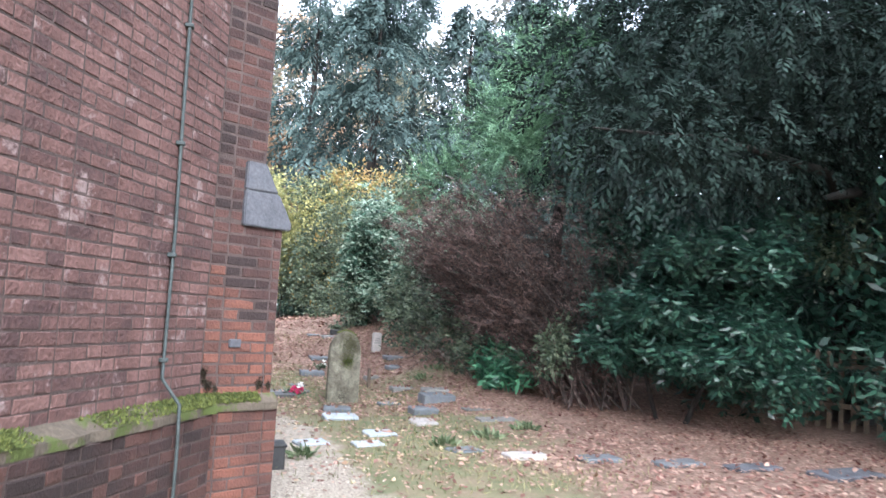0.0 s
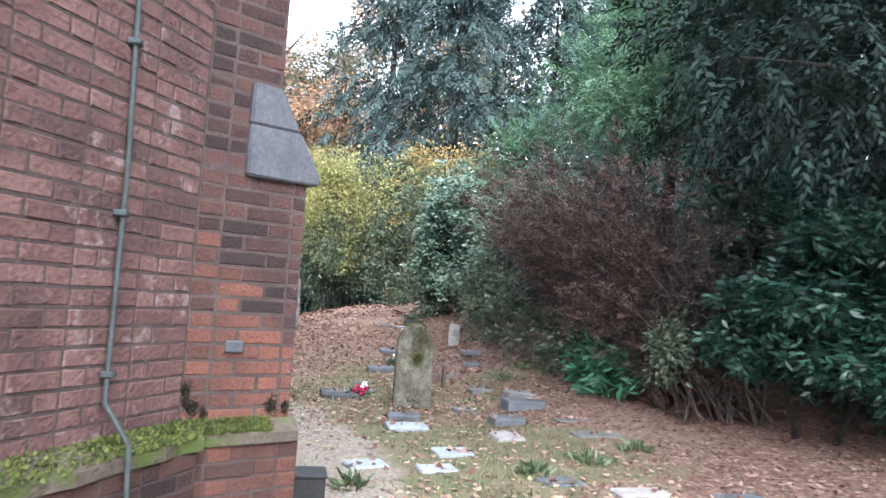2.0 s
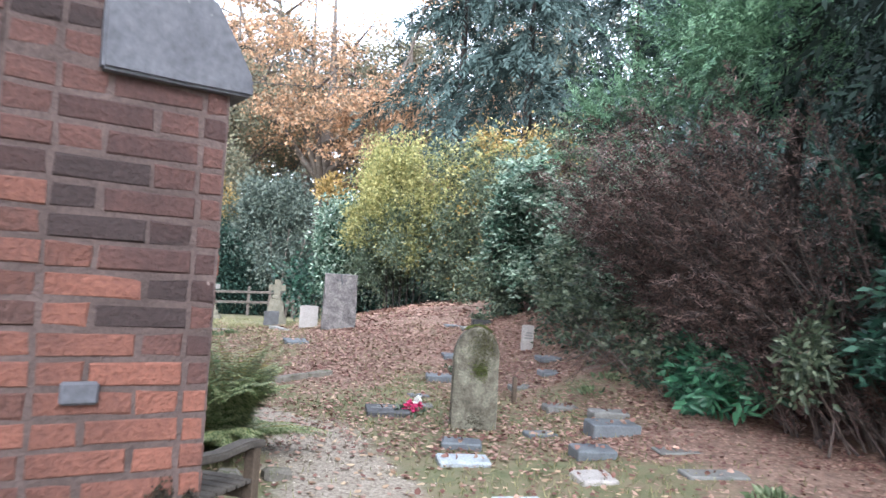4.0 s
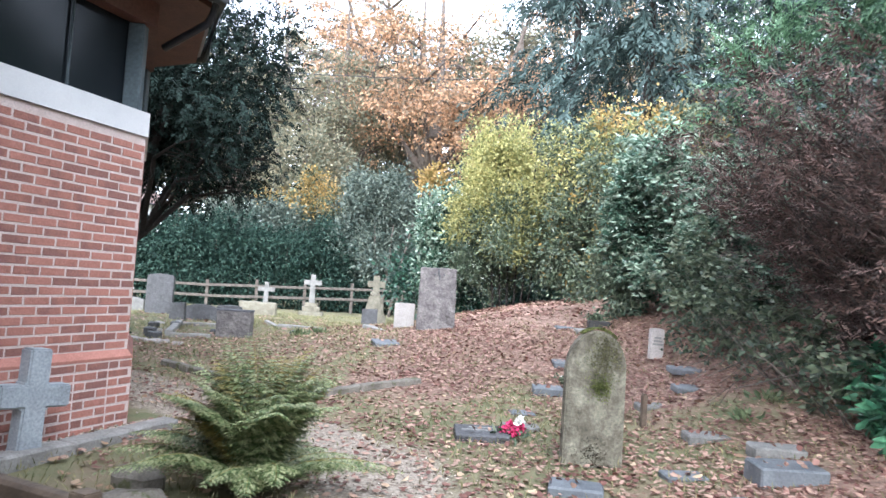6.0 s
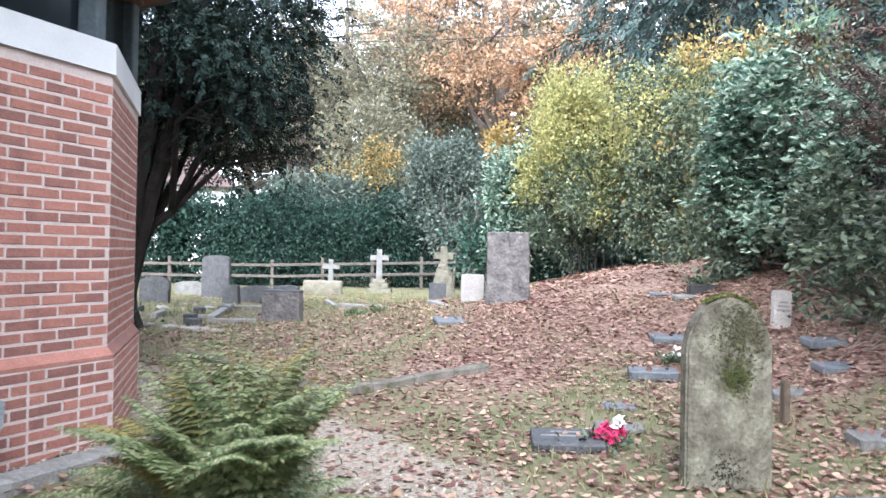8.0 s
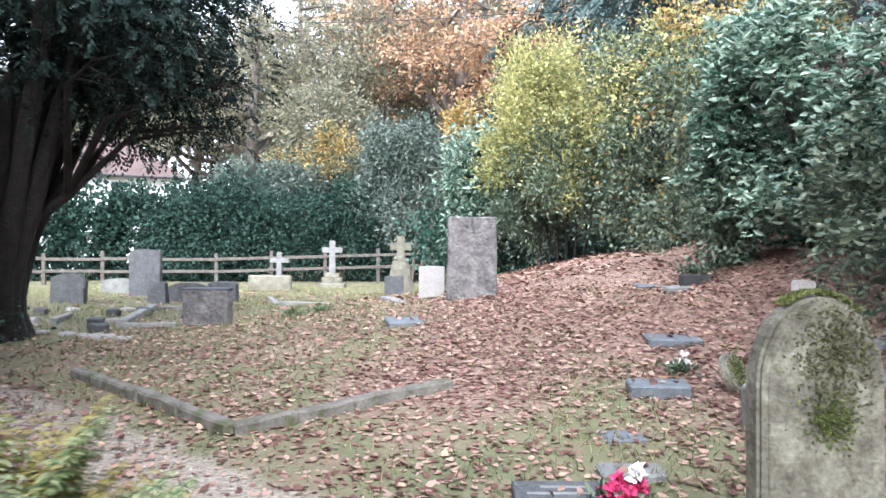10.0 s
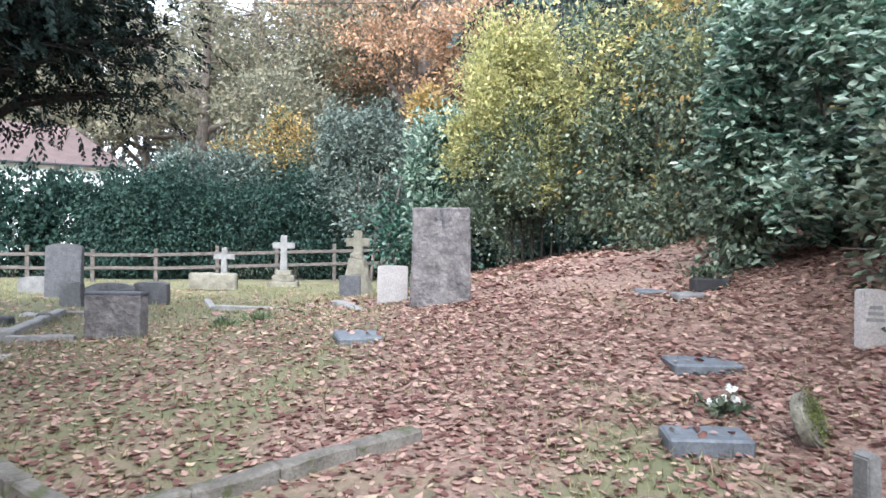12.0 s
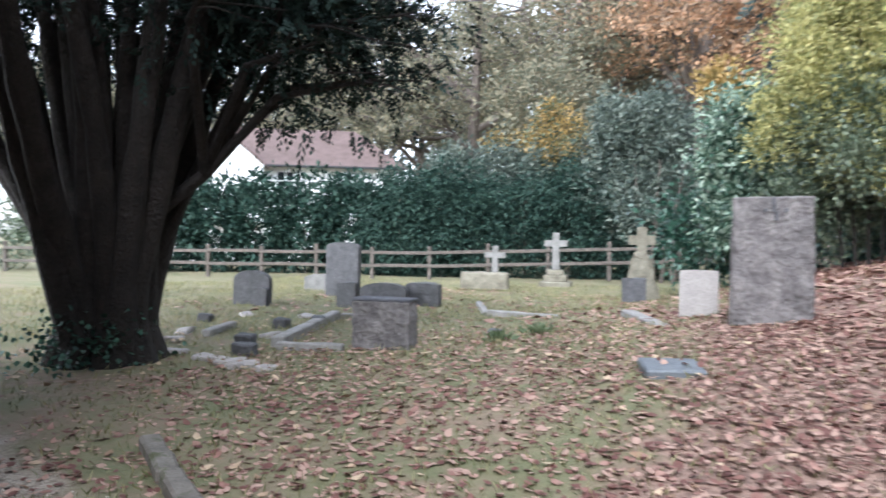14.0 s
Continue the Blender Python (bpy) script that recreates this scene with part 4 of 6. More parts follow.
flat_label = "flat %s tablet lying in the grass and leaves"
for row in (
    (0.91, 7.40, 0.50, 0.26, 0.06, 8, "blue_stone", 7),
    (0.44, 5.82, 0.40, 0.26, 0.05, 20, "blue_stone", 4), (1.0, 5.68, 0.38, 0.24, 0.04, 14, "blue_stone", 3),
    (1.21, 6.25, 0.40, 0.28, 0.05, 12, "blue_stone", 4), (1.86, 6.98, 0.36, 0.28, 0.06, 16, "white_stone", 8),
    (2.02, 7.7, 0.42, 0.28, 0.11, 10, "slate", 6), (2.38, 8.45, 0.56, 0.34, 0.14, 8, "slate", 3),
    (2.48, 8.98, 0.46, 0.24, 0.10, 6, "pale_stone", 5), (2.86, 7.2, 0.62, 0.26, 0.05, 6, "pale_stone", 3),
    (1.72, 8.55, 0.36, 0.24, 0.03, 14, "slate", 3), (2.09, 9.55, 0.42, 0.26, 0.06, 10, "pale_stone", 4),
    (2.40, 4.95, 0.50, 0.22, 0.05, 10, "white_stone", 2), (3.15, 4.9, 0.5, 0.28, 0.03, 10, "slate", 2),
    (3.9, 4.7, 0.6, 0.3, 0.03, 14, "slate", 1), (4.6, 4.5, 0.7, 0.3, 0.03, 12, "grey_stone", 1), (5.4, 4.2, 0.9, 0.4, 0.04, 14, "grey_stone", 1),
    (1.9, 5.3, 0.4, 0.3, 0.02, 20, "slate", 1), (2.8, 7.85, 0.5, 0.26, 0.03, 8, "pale_stone", 2),
    (1.85, 10.75, 0.4, 0.26, 0.04, 10, "pale_stone", 4), (2.3, 11.2, 0.42, 0.3, 0.04, 10, "slate", 4), (0.55, 9.95, 0.4, 0.22, 0.04, 10, "pale_stone", 3),
    (0.55, 10.55, 0.30, 0.24, 0.02, 14, "slate", 2), (-1.45, 13.6, 0.44, 0.34, 0.06, 24, "slate", 7),
    (1.13, 14.97, 0.34, 0.24, 0.04, 10, "slate", 5), (1.43, 14.62, 0.38, 0.26, 0.05, 10, "pale_stone", 5), (2.45, 11.9, 0.6, 0.36, 0.04, 8, "slate", 3),
    (0.93, 7.98, 0.42, 0.26, 0.08, -6, "slate", 4),
):
    x, y, w, d, h, turn, mat, tilt = row
    tone = {"pale_stone": "pale weathered stone", "slate": "blue-grey slate", "white_stone": "whitish stone", "blue_stone": "pale blue-grey stone", "grey_stone": "dark grey stone"}[mat]
    ledger(x, y, w * 0.84, d * 0.84, h * 0.8, turn, mat, flat_label % tone, tilt, 0, 0, 0.012, 0.010 if mat == "pale_stone" else 0.005)
gs = ledger(0.86, 11.5, 0.42, 0.26, 0.075, 3, "slate", "sloping blue-grey desk tablet covered in fallen leaves", 3, 0, 0)
pq_ = ledger(1.13, 12.82, 0.46, 0.36, 0.035, 6, "slate", "square blue-grey grave surround filled with leaves", 2)
fl = ledger(0.22, 9.45, 0.46, 0.28, 0.07, 10, "granite_dark", "dark polished desk tablet with inscription lines", 9, 0, 2, 0.008, 0)

# flowers by the tablet, white sprig in a vase, plants
def posy(x, y, z, items, label, seed):
    ob = thing("flower_posy", x, y, z, label, "flowers")
    rg = np.random.default_rng(seed)
    for (dx, dy, dz, r, mat, petals) in items:
        p = rg.normal(size=(petals, 3)) * r * 0.25 + np.array([dx, dy, dz])
        d = unit(rg.normal(size=(petals, 3))) + np.array([0, 0, 0.4])
        part("bloom", leaf_mesh(p, d, r, r * 0.8, rg, 0.3, 0.3), M[mat], ob)
    p = rg.normal(size=(60, 3)) * np.array([0.07, 0.05, 0.02]) + np.array([0, 0, 0.04])
    tagged(part("leaf_spray", leaf_mesh(p, unit(rg.normal(size=(60, 3))) + np.array([0, 0, 0.5]), 0.07, 0.03, rg), M["hedge_leaf"], ob), kind="stuff")
    return ob


posy(0.47, 9.45, gz(0.47, 9.45) + 0.02, [(-0.05, 0, 0.07, 0.04, "pink", 50), (0.03, -0.04, 0.06, 0.04, "pink", 50), (0.08, 0.02, 0.08, 0.04, "pink", 50), (0.0, 0.05, 0.10, 0.038, "pink", 45),
                                         (0.07, 0.05, 0.14, 0.042, "white_petal", 70)], "pink and white silk flowers beside a dark tablet", 3)
posy(1.05, 11.95, gz(1.05, 11.95), [(0.0, 0, 0.09, 0.03, "white_petal", 26), (0.05, 0.0, 0.15, 0.03, "white_petal", 30), (-0.06, 0.03, 0.06, 0.026, "white_petal", 20), (0.08, 0.02, 0.09, 0.024, "white_petal", 18)],
     "small spray of white flowers behind a slate tablet", 5)
pt = stone("flower_trough", 1.64, 14.8, "black plastic trough with a small green plant on the bank", "planter", 10)
part("trough", box(0.34, 0.16, 0.14, 0.02), M["pot"], pt)
rg = np.random.default_rng(11)
pp_ = rg.normal(size=(160, 3)) * np.array([0.09, 0.05, 0.03]) + np.array([-0.03, 0, 0.17])
part("plant", leaf_mesh(pp_, unit(rg.normal(size=(160, 3))) + np.array([0, 0, 0.8]), 0.06, 0.03, rg), M["hedge_leaf"], pt)["kind"] = "stuff"

for x, y, r, sd in ((2.86, 10.35, 0.13, 3), (2.35, 6.0, 0.14, 4), (1.75, 5.55, 0.12, 5), (3.05, 6.6, 0.12, 6), (-2.9, 15.3, 0.13, 7), (-3.1, 14.8, 0.10, 8), (2.5, 9.9, 0.1, 9), (0.3, 5.2, 0.12, 10)):
    wr = np.random.default_rng(sd)
    wd_ = thing("weed_tuft", x, y, gz(x, y), "low tuft of pale green weeds among the graves", "weed", group="weed tufts")
    wp = wr.normal(size=(46, 3)) * np.array([r * 0.5, r * 0.5, 0.015]) + np.array([0, 0, 0.02])
    wp[:, 2] = np.abs(wp[:, 2])
    part("foliage", leaf_mesh(wp, unit(np.stack([wp[:, 0], wp[:, 1], np.full(46, 0.05)], axis=1)) + 0.35 * wr.normal(size=(46, 3)) + np.array([0, 0, 0.35]), 0.085, 0.034, wr), M["weed"], wd_)

# kerbed grave plot
kc = (-1.75, 10.25)
for nm, a, b in (("kerb", (-3.72, 11.55), kc), ("kerb", kc, (-0.62, 11.45))):
    ln = math.hypot(b[0] - a[0], b[1] - a[1])
    n_ = 4
    for i in range(n_):
        t0, t1 = i / n_, (i + 1) / n_
        mx_, my_ = a[0] + (b[0] - a[0]) * (t0 + t1) / 2, a[1] + (b[1] - a[1]) * (t0 + t1) / 2
        ob = stone("kerb_stone", mx_, my_, "low mossy stone kerb edging a leaf-strewn grave plot", "kerb", math.degrees(math.atan2(b[1] - a[1], b[0] - a[0])), 0, 0, "plot kerb", 0.06)
        sl = (gz(*b) - gz(*a)) / ln
        ob.matrix_world = pose(mx_, my_, gz(mx_, my_) - 0.065, 0, -math.degrees(math.atan(sl)), math.degrees(math.atan2(b[1] - a[1], b[0] - a[0])))
        part("block", roughen(box(ln / n_ - 0.002, 0.11, 0.145, 0.015), 0.016, 6, 4, i), M["kerb"], ob)

# kerbs of the old graves, dark stubs and broken white pieces
def grave_kerb(a, b, w, h, mat="old_kerb", label="weathered pale stone kerb of an old grave in grass"):
    ln = math.hypot(b[0] - a[0], b[1] - a[1])
    mx, my = (a[0] + b[0]) / 2, (a[1] + b[1]) / 2
    ob = stone("grave_kerb", mx, my, label, "kerb", math.degrees(math.atan2(b[1] - a[1], b[0] - a[0])), 0, 0, "old grave kerbs")
    part("block", roughen(box(ln, w, h + 0.03, 0.012), 0.008, 7, 4, mx), M[mat], ob)


for a, b, w, h in (((-4.98, 14.12), (-5.42, 15.2), 0.12, 0.08), ((-5.44, 15.24), (-5.90, 16.35), 0.12, 0.08), ((-4.92, 14.06), (-4.34, 14.22), 0.10, 0.06), ((-5.85, 16.4), (-4.95, 16.6), 0.09, 0.05),
                   ((-4.46, 17.67), (-5.22, 19.16), 0.09, 0.06), ((-4.40, 17.60), (-3.42, 17.43), 0.09, 0.06), ((-2.47, 16.89), (-1.85, 15.6), 0.14, 0.05), ((-6.3, 15.0), (-6.0, 14.3), 0.10, 0.06)):
    grave_kerb(a, b, w, h)
for x, y, w, h in ((-6.89, 15.2, 0.16, 0.09), (-5.80, 15.2, 0.17, 0.10), (-5.62, 15.6, 0.15, 0.10), (-5.20, 13.95, 0.18, 0.13), (-5.0, 13.72, 0.2, 0.10), (-4.62, 15.0, 0.14, 0.07), (-3.4, 15.4, 0.13, 0.06)):
    ob = stone("stone_stub", x, y, "small dark sunken stone stub in the grass", "stone stub", 12, 4, 3, "dark stubs", 0.03)
    part("stub", roughen(box(w, w * 0.7, h + 0.03, 0.015), 0.012, 7, 3, x), M["granite_dark"], ob)
for i, (x, y, w) in enumerate(((-5.10, 13.42, 0.30), (-4.86, 13.38, 0.24), (-4.66, 13.30, 0.26), (-4.44, 13.33, 0.22), (-5.95, 13.62, 0.26), (-5.62, 13.50, 0.26), (-6.15, 13.95, 0.28), (-5.45, 14.6, 0.2), (-6.4, 14.4, 0.24), (-6.9, 15.9, 0.22), (-6.2, 16.2, 0.2))):
    ob = stone("broken_slab", x, y, "broken white stone piece lying on the grass", "stone piece", i * 37, 4, 3, "broken white pieces", 0.02)
    part("piece", roughen(box(w, 0.14, 0.055, 0.012), 0.03, 6, 3, i), M["white_stone"], ob)

# standing stone cross and edging beside the annex
cx_, cy_ = -2.60, 7.50
ac = thing("stone_cross", cx_, cy_, -0.06, "grey-blue stone grave cross leaning by the brick annex", "cross")
ac.matrix_world = pose(cx_, cy_, -0.10, 0, 3, 68)
ct = 0.15
part("shaft", prism([(-0.09, 0), (0.09, 0), (0.08, 0.42), (0.24, 0.42), (0.24, 0.57), (0.075, 0.57), (0.075, 0.80), (-0.075, 0.80), (-0.075, 0.57), (-0.24, 0.57), (-0.24, 0.42), (-0.08, 0.42)], 0.12, 0.012), M["blue_stone"], ac)
for i in range(5):
    s_ = -2.3 + i * 0.55
    p = off(off(A1, AD, s_), AN, 0.36)
    ob = thing("edging_stone", p[0], p[1], -0.12, "pale mossy stone edging of the gravel strip by the annex", "edging", math.degrees(math.atan2(AD[1], AD[0])), group="annex edging")
    part("block", roughen(box(0.54, 0.17, 0.18, 0.015), 0.012, 6, 3, i), M["old_kerb"], ob)
rg = np.random.default_rng(21)
n_ = 2600
s_, u_ = rg.uniform(-3.0, 0.3, n_), rg.uniform(0.05, 0.31, n_)
pv = np.stack([A1[0] + AD[0] * s_ + AN[0] * u_, A1[1] + AD[1] * s_ + AN[1] * u_, np.full(n_, -0.02) + rg.uniform(-0.01, 0.02, n_)], axis=1)


def pebbles(p, size, rg):
    """Small uneven eight-sided stones."""
    n = len(p)
    o = np.array([[1, 0, 0], [0, 1, 0], [-1, 0, 0], [0, -1, 0], [0, 0, 0.6], [0, 0, -0.6]], dtype=float)
    v = p[:, None, :] + o[None] * (size * rg.uniform(0.5, 1.4, (n, 1, 1))) * rg.uniform(0.6, 1.3, (n, 6, 1))
    b = np.arange(n)[:, None] * 6
    f = np.concatenate([b + np.array([t]) for t in ([0, 1, 4], [1, 2, 4], [2, 3, 4], [3, 0, 4], [1, 0, 5], [2, 1, 5], [3, 2, 5], [0, 3, 5])])
    return mesh_of("pebbles", v.reshape(-1, 3), f)


tagged(part("pebbles", pebbles(pv, 0.018, rg), M["pebble"]), "pale round pebbles in the strip along the annex", "pebbles", kind="stuff")
n_ = 26000
px_, py_ = rg.uniform(-6, 1.4, n_), rg.uniform(2.0, 12.5, n_)
k_ = rg.uniform(0, 1, n_) < gravel_amount(px_, py_) * 0.9
pv = np.stack([px_[k_], py_[k_], ground_z(px_[k_], py_[k_]) + 0.004], axis=1)
tagged(part("path_gravel", pebbles(pv, 0.011, rg), M["pebble"]), "fine pale gravel scattered over the worn path", "gravel", kind="stuff")

# low black trough by the path at the foot of the buttress
tr = stone("black_trough", -0.16, 4.72, "low black plastic trough beside the gravel path", "planter", 4)
part("body", box(0.56, 0.24, 0.24, 0.012), M["pot"], tr)
part("rim", box(0.58, 0.26, 0.025, 0.006, (0, 0, 0.225)), M["pot"], tr)

# stones round the fern
for i, (x, y, r) in enumerate(((-1.45, 6.75, 0.16), (-1.15, 6.6, 0.13), (-0.75, 6.55, 0.12), (-1.65, 7.2, 0.15), (-0.45, 6.75, 0.10))):
    ob = stone("rock", x, y, "rough grey-brown rock half sunk beside the fern", "rock", i * 50, 0, 0, "edging rocks")
    part("rock_body", roughen(box(r * 2, r * 1.5, r * 1.1, r * 0.3), r * 0.25, 5, 3, i), M["kerb"], ob)


# ---- bench ----
def bench(x, y, turn):
    ob = thing("garden_bench", x, y, gz(x, y) - 0.02, "dark weathered slatted wooden garden bench facing the graves", "bench", turn)
    L_ = 1.4
    for s in (-1, 1):
        part("front_leg", box(0.06, 0.06, 0.60, 0.005, (s * (L_ / 2 - 0.03), 0.50, 0)), M["bench_wood"], ob)
        part("back_leg", prism([(-0.03, 0), (0.03, 0), (0.03, 0.81), (-0.03, 0.81)], 0.055, 0.004), M["bench_wood"], ob).location = (s * (L_ / 2 - 0.03), 0.0, 0)
        pr = [(-0.04, 0.60), (0.20, 0.585), (0.42, 0.60), (0.56, 0.585), (0.56, 0.625), (0.42, 0.64), (0.20, 0.625), (-0.04, 0.64)]
        am = prism(pr, 0.08, 0.008)
        bmesh.ops.rotate(am, matrix=Matrix.Rotation(math.pi / 2, 3, "Z"), verts=am.verts)
        part("armrest", am, M["rail"], ob, "paler weathered armrest").location = (s * (L_ / 2 - 0.03), 0, 0)
    part("top_rail", box(L_ - 0.07, 0.05, 0.08, 0.01, (0, -0.0, 0.71)), M["bench_wood"], ob)
    part("lower_rail", box(L_ - 0.07, 0.045, 0.06, 0.008, (0, 0.01, 0.46)), M["bench_wood"], ob)
    for i in range(11):
        u = -0.58 + i * 0.116
        pts = [(u, 0.008 + 0.035 * math.sin(math.pi * k / 6), 0.50 + 0.23 * k / 6, 0.021) for k in range(7)]
        part("back_slat", tubes([pts], 4), M["bench_wood"], ob)
    for i in range(6):
        part("seat_slat", box(L_ - 0.02, 0.065, 0.022, 0.004, (0, 0.06 + i * 0.082, 0.42)), M["rail"], ob)
    part("seat_rail", box(L_ - 0.1, 0.03, 0.08, 0.004, (0, 0.5, 0.335)), M["bench_wood"], ob)


bench(-1.12, 4.97, -20)


# ---- fern ----
def fern(x, y, seed):
    rg = np.random.default_rng(seed)
    ob = thing("fern", x, y, gz(x, y), "large clump of green fern fronds, golden at the back", "fern")
    for k in range(66):
        az = rg.uniform(0, 2 * math.pi)
        low = rg.uniform(0, 1)
        ln = rg.uniform(0.80, 1.12) * (0.85 if low > 0.7 else 1.0)
        lean = rg.uniform(0.05, 0.42) if low < 0.74 else rg.uniform(0.6, 0.85)
        sway = rg.uniform(-0.35, 0.35)
        pts = []
        for i in range(26):
            t = i / 25
            rad = 0.04 + ln * (0.55 * lean * t + (0.12 + 0.55 * lean) * t ** 2.2)
            z = ln * ((1.02 - 0.55 * lean) * t - (0.10 + 0.36 * lean) * t ** 2.8)
            pts.append((rad * math.cos(az + sway * t), rad * math.sin(az + sway * t), max(z, 0.02 + 0.03 * t)))
        pts = np.array(pts)
        d = np.gradient(pts, axis=0)
        d = unit(d)
        side = unit(np.cross(d, np.array([[0, 0, 1.0]])))
        P, D, S = [], [], []
        for s in (-1, 1):
            t = np.linspace(0.10, 1, 30)
            base = np.stack([np.interp(t * 25, np.arange(26), pts[:, c]) for c in range(3)], axis=1)
            sd = np.stack([np.interp(t * 25, np.arange(26), side[:, c]) for c in range(3)], axis=1)
            dd = np.stack([np.interp(t * 25, np.arange(26), d[:, c]) for c in range(3)], axis=1)
            w = 0.17 * np.sin(np.pi * np.clip(t * 0.93 + 0.04, 0, 1)) ** 0.75 * ln
            P.append(base)
            D.append((sd * s + 0.45 * dd + np.array([0, 0, -0.18]) + 0.08 * rg.normal(size=dd.shape)))
            S.append(w)
        P, D, S = np.concatenate(P), unit(np.concatenate(D)), np.concatenate(S)
        up = np.array([0, 0, 1.0])
        sd = unit(np.cross(D, np.tile(up, (len(P), 1))))
        u = np.repeat((np.arange(6) + 0.5) / 6, 2)[None, :, None]
        sg = np.tile([1.0, -1.0], 6)[None, :, None]
        lp_ = P[:, None] + S[:, None, None] * (u * D[:, None] - 0.16 * u * u * up)
        ld = unit((0.75 * D[:, None] + sg * sd[:, None] - 0.2 * up + 0.15 * rg.normal(size=lp_.shape)).reshape(-1, 3)).reshape(lp_.shape)
        ll = (0.34 * S[:, None, None] * (1.1 - 0.75 * u) + 0.005)
        lw = np.cross(ld, up)
        v = np.stack([lp_, lp_ + 0.4 * ll * ld + 0.26 * ll * lw, lp_ + ll * ld - 0.15 * ll * up, lp_ + 0.4 * ll * ld - 0.26 * ll * lw], axis=2)
        f = np.arange(len(P) * 12)[:, None] * 4 + np.array([[0, 1, 2, 3]])
        gold = math.sin(az - 0.6) > 0.0 and low < 0.7 and rg.uniform() < 0.85
        fr = part("frond", mesh_of("frond", v.reshape(-1, 3), f), M["fern_gold" if gold else "fern"], ob, "fading golden frond" if gold else "")
        part("rachis", tubes([[(*p, 0.0045 * (1 - 0.8 * i / 25)) for i, p in enumerate(pts)][::3]], 4), M["fern_gold"], fr)


fern(-0.99, 7.3, 5)


# ---- rail fence ----
FD = (0.95, 0.313)
F0 = (-10.1, 26.85)
rail_fence = thing("rail_fence", F0[0], F0[1], 0.05, "weathered two-rail timber fence along the churchyard edge", "fence", math.degrees(math.atan2(FD[1], FD[0])))
for i in range(-8, 5):
    wx, wy = off(F0, FD, i * 1.6)
    h_ = 0.92 + 0.05 * math.sin(i * 2.3)
    rise_ = max(0, i) * 0.05
    part("post", box(0.10, 0.10, h_ + 0.1, 0.008, (i * 1.6, 0, rise_ - 0.1)), M["rail"], rail_fence)
for i in range(-8, 4):
    for z, hgt in ((0.38, 0.09), (0.74, 0.09)):
        a_ = Vector((i * 1.6 - 0.02, -0.06, z + max(0, i) * 0.05))
        b_ = Vector((i * 1.6 + 1.62, -0.06, z + max(0, i + 1) * 0.05))
        rb = box(1.64, 0.045, hgt, 0.008, (0.8, 0, -hgt / 2))
        for v in rb.verts:
            v.co += Vector((a_.x, a_.y, a_.z + (b_.z - a_.z) * v.co.x / 1.6)) + Vector((0, 0, 0.012 * math.sin(i * 3 + z * 9)))
        part("rail", rb, M["rail"], rail_fence)
picket = thing("picket_fence", 7.6, 7.4, gz(7.6, 7.4), "dark old wooden picket fence behind the shrubs", "fence", 110)
for i in range(22):
    part("picket", prism([(-0.035, 0), (0.035, 0), (0.035, 1.05), (0, 1.12), (-0.035, 1.05)], 0.02, 0.003), M["bench_wood"], picket).location = (-1.9 + i * 0.17, 0, 0)
for z in (0.3, 0.85):
    part("rail", box(3.9, 0.04, 0.07, 0.004, (0, 0.035, z)), M["bench_wood"], picket)


# ---- house beyond the hedge ----
house = thing("house", -24.6, 39.0, -0.6, "white rendered house with a red tiled roof behind the hedge", "house", 38)
part("wall", box(10, 7, 5.2, 0.02), M["render_white"], house)
bm = prism([(-4.1, 5.0), (4.1, 5.0), (0, 7.2)], 11.0)
for v in bm.verts:
    if v.co.z > 6:
        v.co.y *= 0.62
part("roof", bm, M["red_tile"], house, "dull red hipped tile roof").rotation_euler = (0, 0, math.pi / 2)
part("gable", prism([(-1.3, 2.4), (1.3, 2.4), (1.3, 5.0), (0, 6.15), (-1.3, 5.0)], 1.2, 0.01), M["render_white"], house).location = (-2.3, -3.7, 0)
for sg in (-1, 1):
    part("verge", prism([(0, 6.25), (0, 6.15), (sg * 1.5, 4.80), (sg * 1.5, 4.90)], 1.5, 0.01), M["red_tile"], house).location = (-2.3, -3.75, 0)
for wx in (-0.05, 2.6):
    w_ = part("window", box(0.86, 0.08, 1.35, 0.01, (wx, -3.5, 3.45)), M["render_white"], house)
    for dx in (-0.19, 0.19):
        for dz in (0.08, 0.50, 0.92):
            part("pane", box(0.31, 0.02, 0.36, 0, (wx + dx, -3.552, 3.45 + dz)), M["glass"], w_)
part("gutter", box(10.8, 0.12, 0.10, 0.02, (0, -4.05, 4.93)), M["black"], house)


# ---- trees and shrubs ----
# the yew: a fan of stems from one broad foot
rg = np.random.default_rng(14)
YX, YY = -5.95, 13.1
yg = gz(YX, YY)
stems = []
for i in range(30):
    a = 2 * math.pi * i / 30 + rg.uniform(-0.15, 0.15)
    lean = rg.uniform(0.35, 1.45)
    q = rg.uniform(0.08, 0.36)
    x0, y0 = YX + q * math.cos(a), YY + 0.75 * q * math.sin(a)
    wob, turn_ = rg.uniform(0, 6.3), rg.uniform(-0.5, 0.5)
    girth = rg.uniform(0.055, 0.12)
    top = rg.uniform(3.6, 5.6)
    pts = []
    for k in range(14):
        t = k / 13
        r_ = lean * t ** 1.25 * 1.55
        pts.append((x0 + r_ * math.cos(a + turn_ * t) + 0.05 * math.sin(5 * t + wob), y0 + 0.9 * r_ * math.sin(a + turn_ * t) + 0.05 * math.sin(6 * t + 2 * wob), yg - 0.12 + t * top,
                    (girth * (1 - t) ** 0.6 + 0.014) * (1 + 0.14 * math.sin(k * 2.4 + wob)) + 0.05 * max(0, 0.12 - t) / 0.12))
    stems.append(pts)
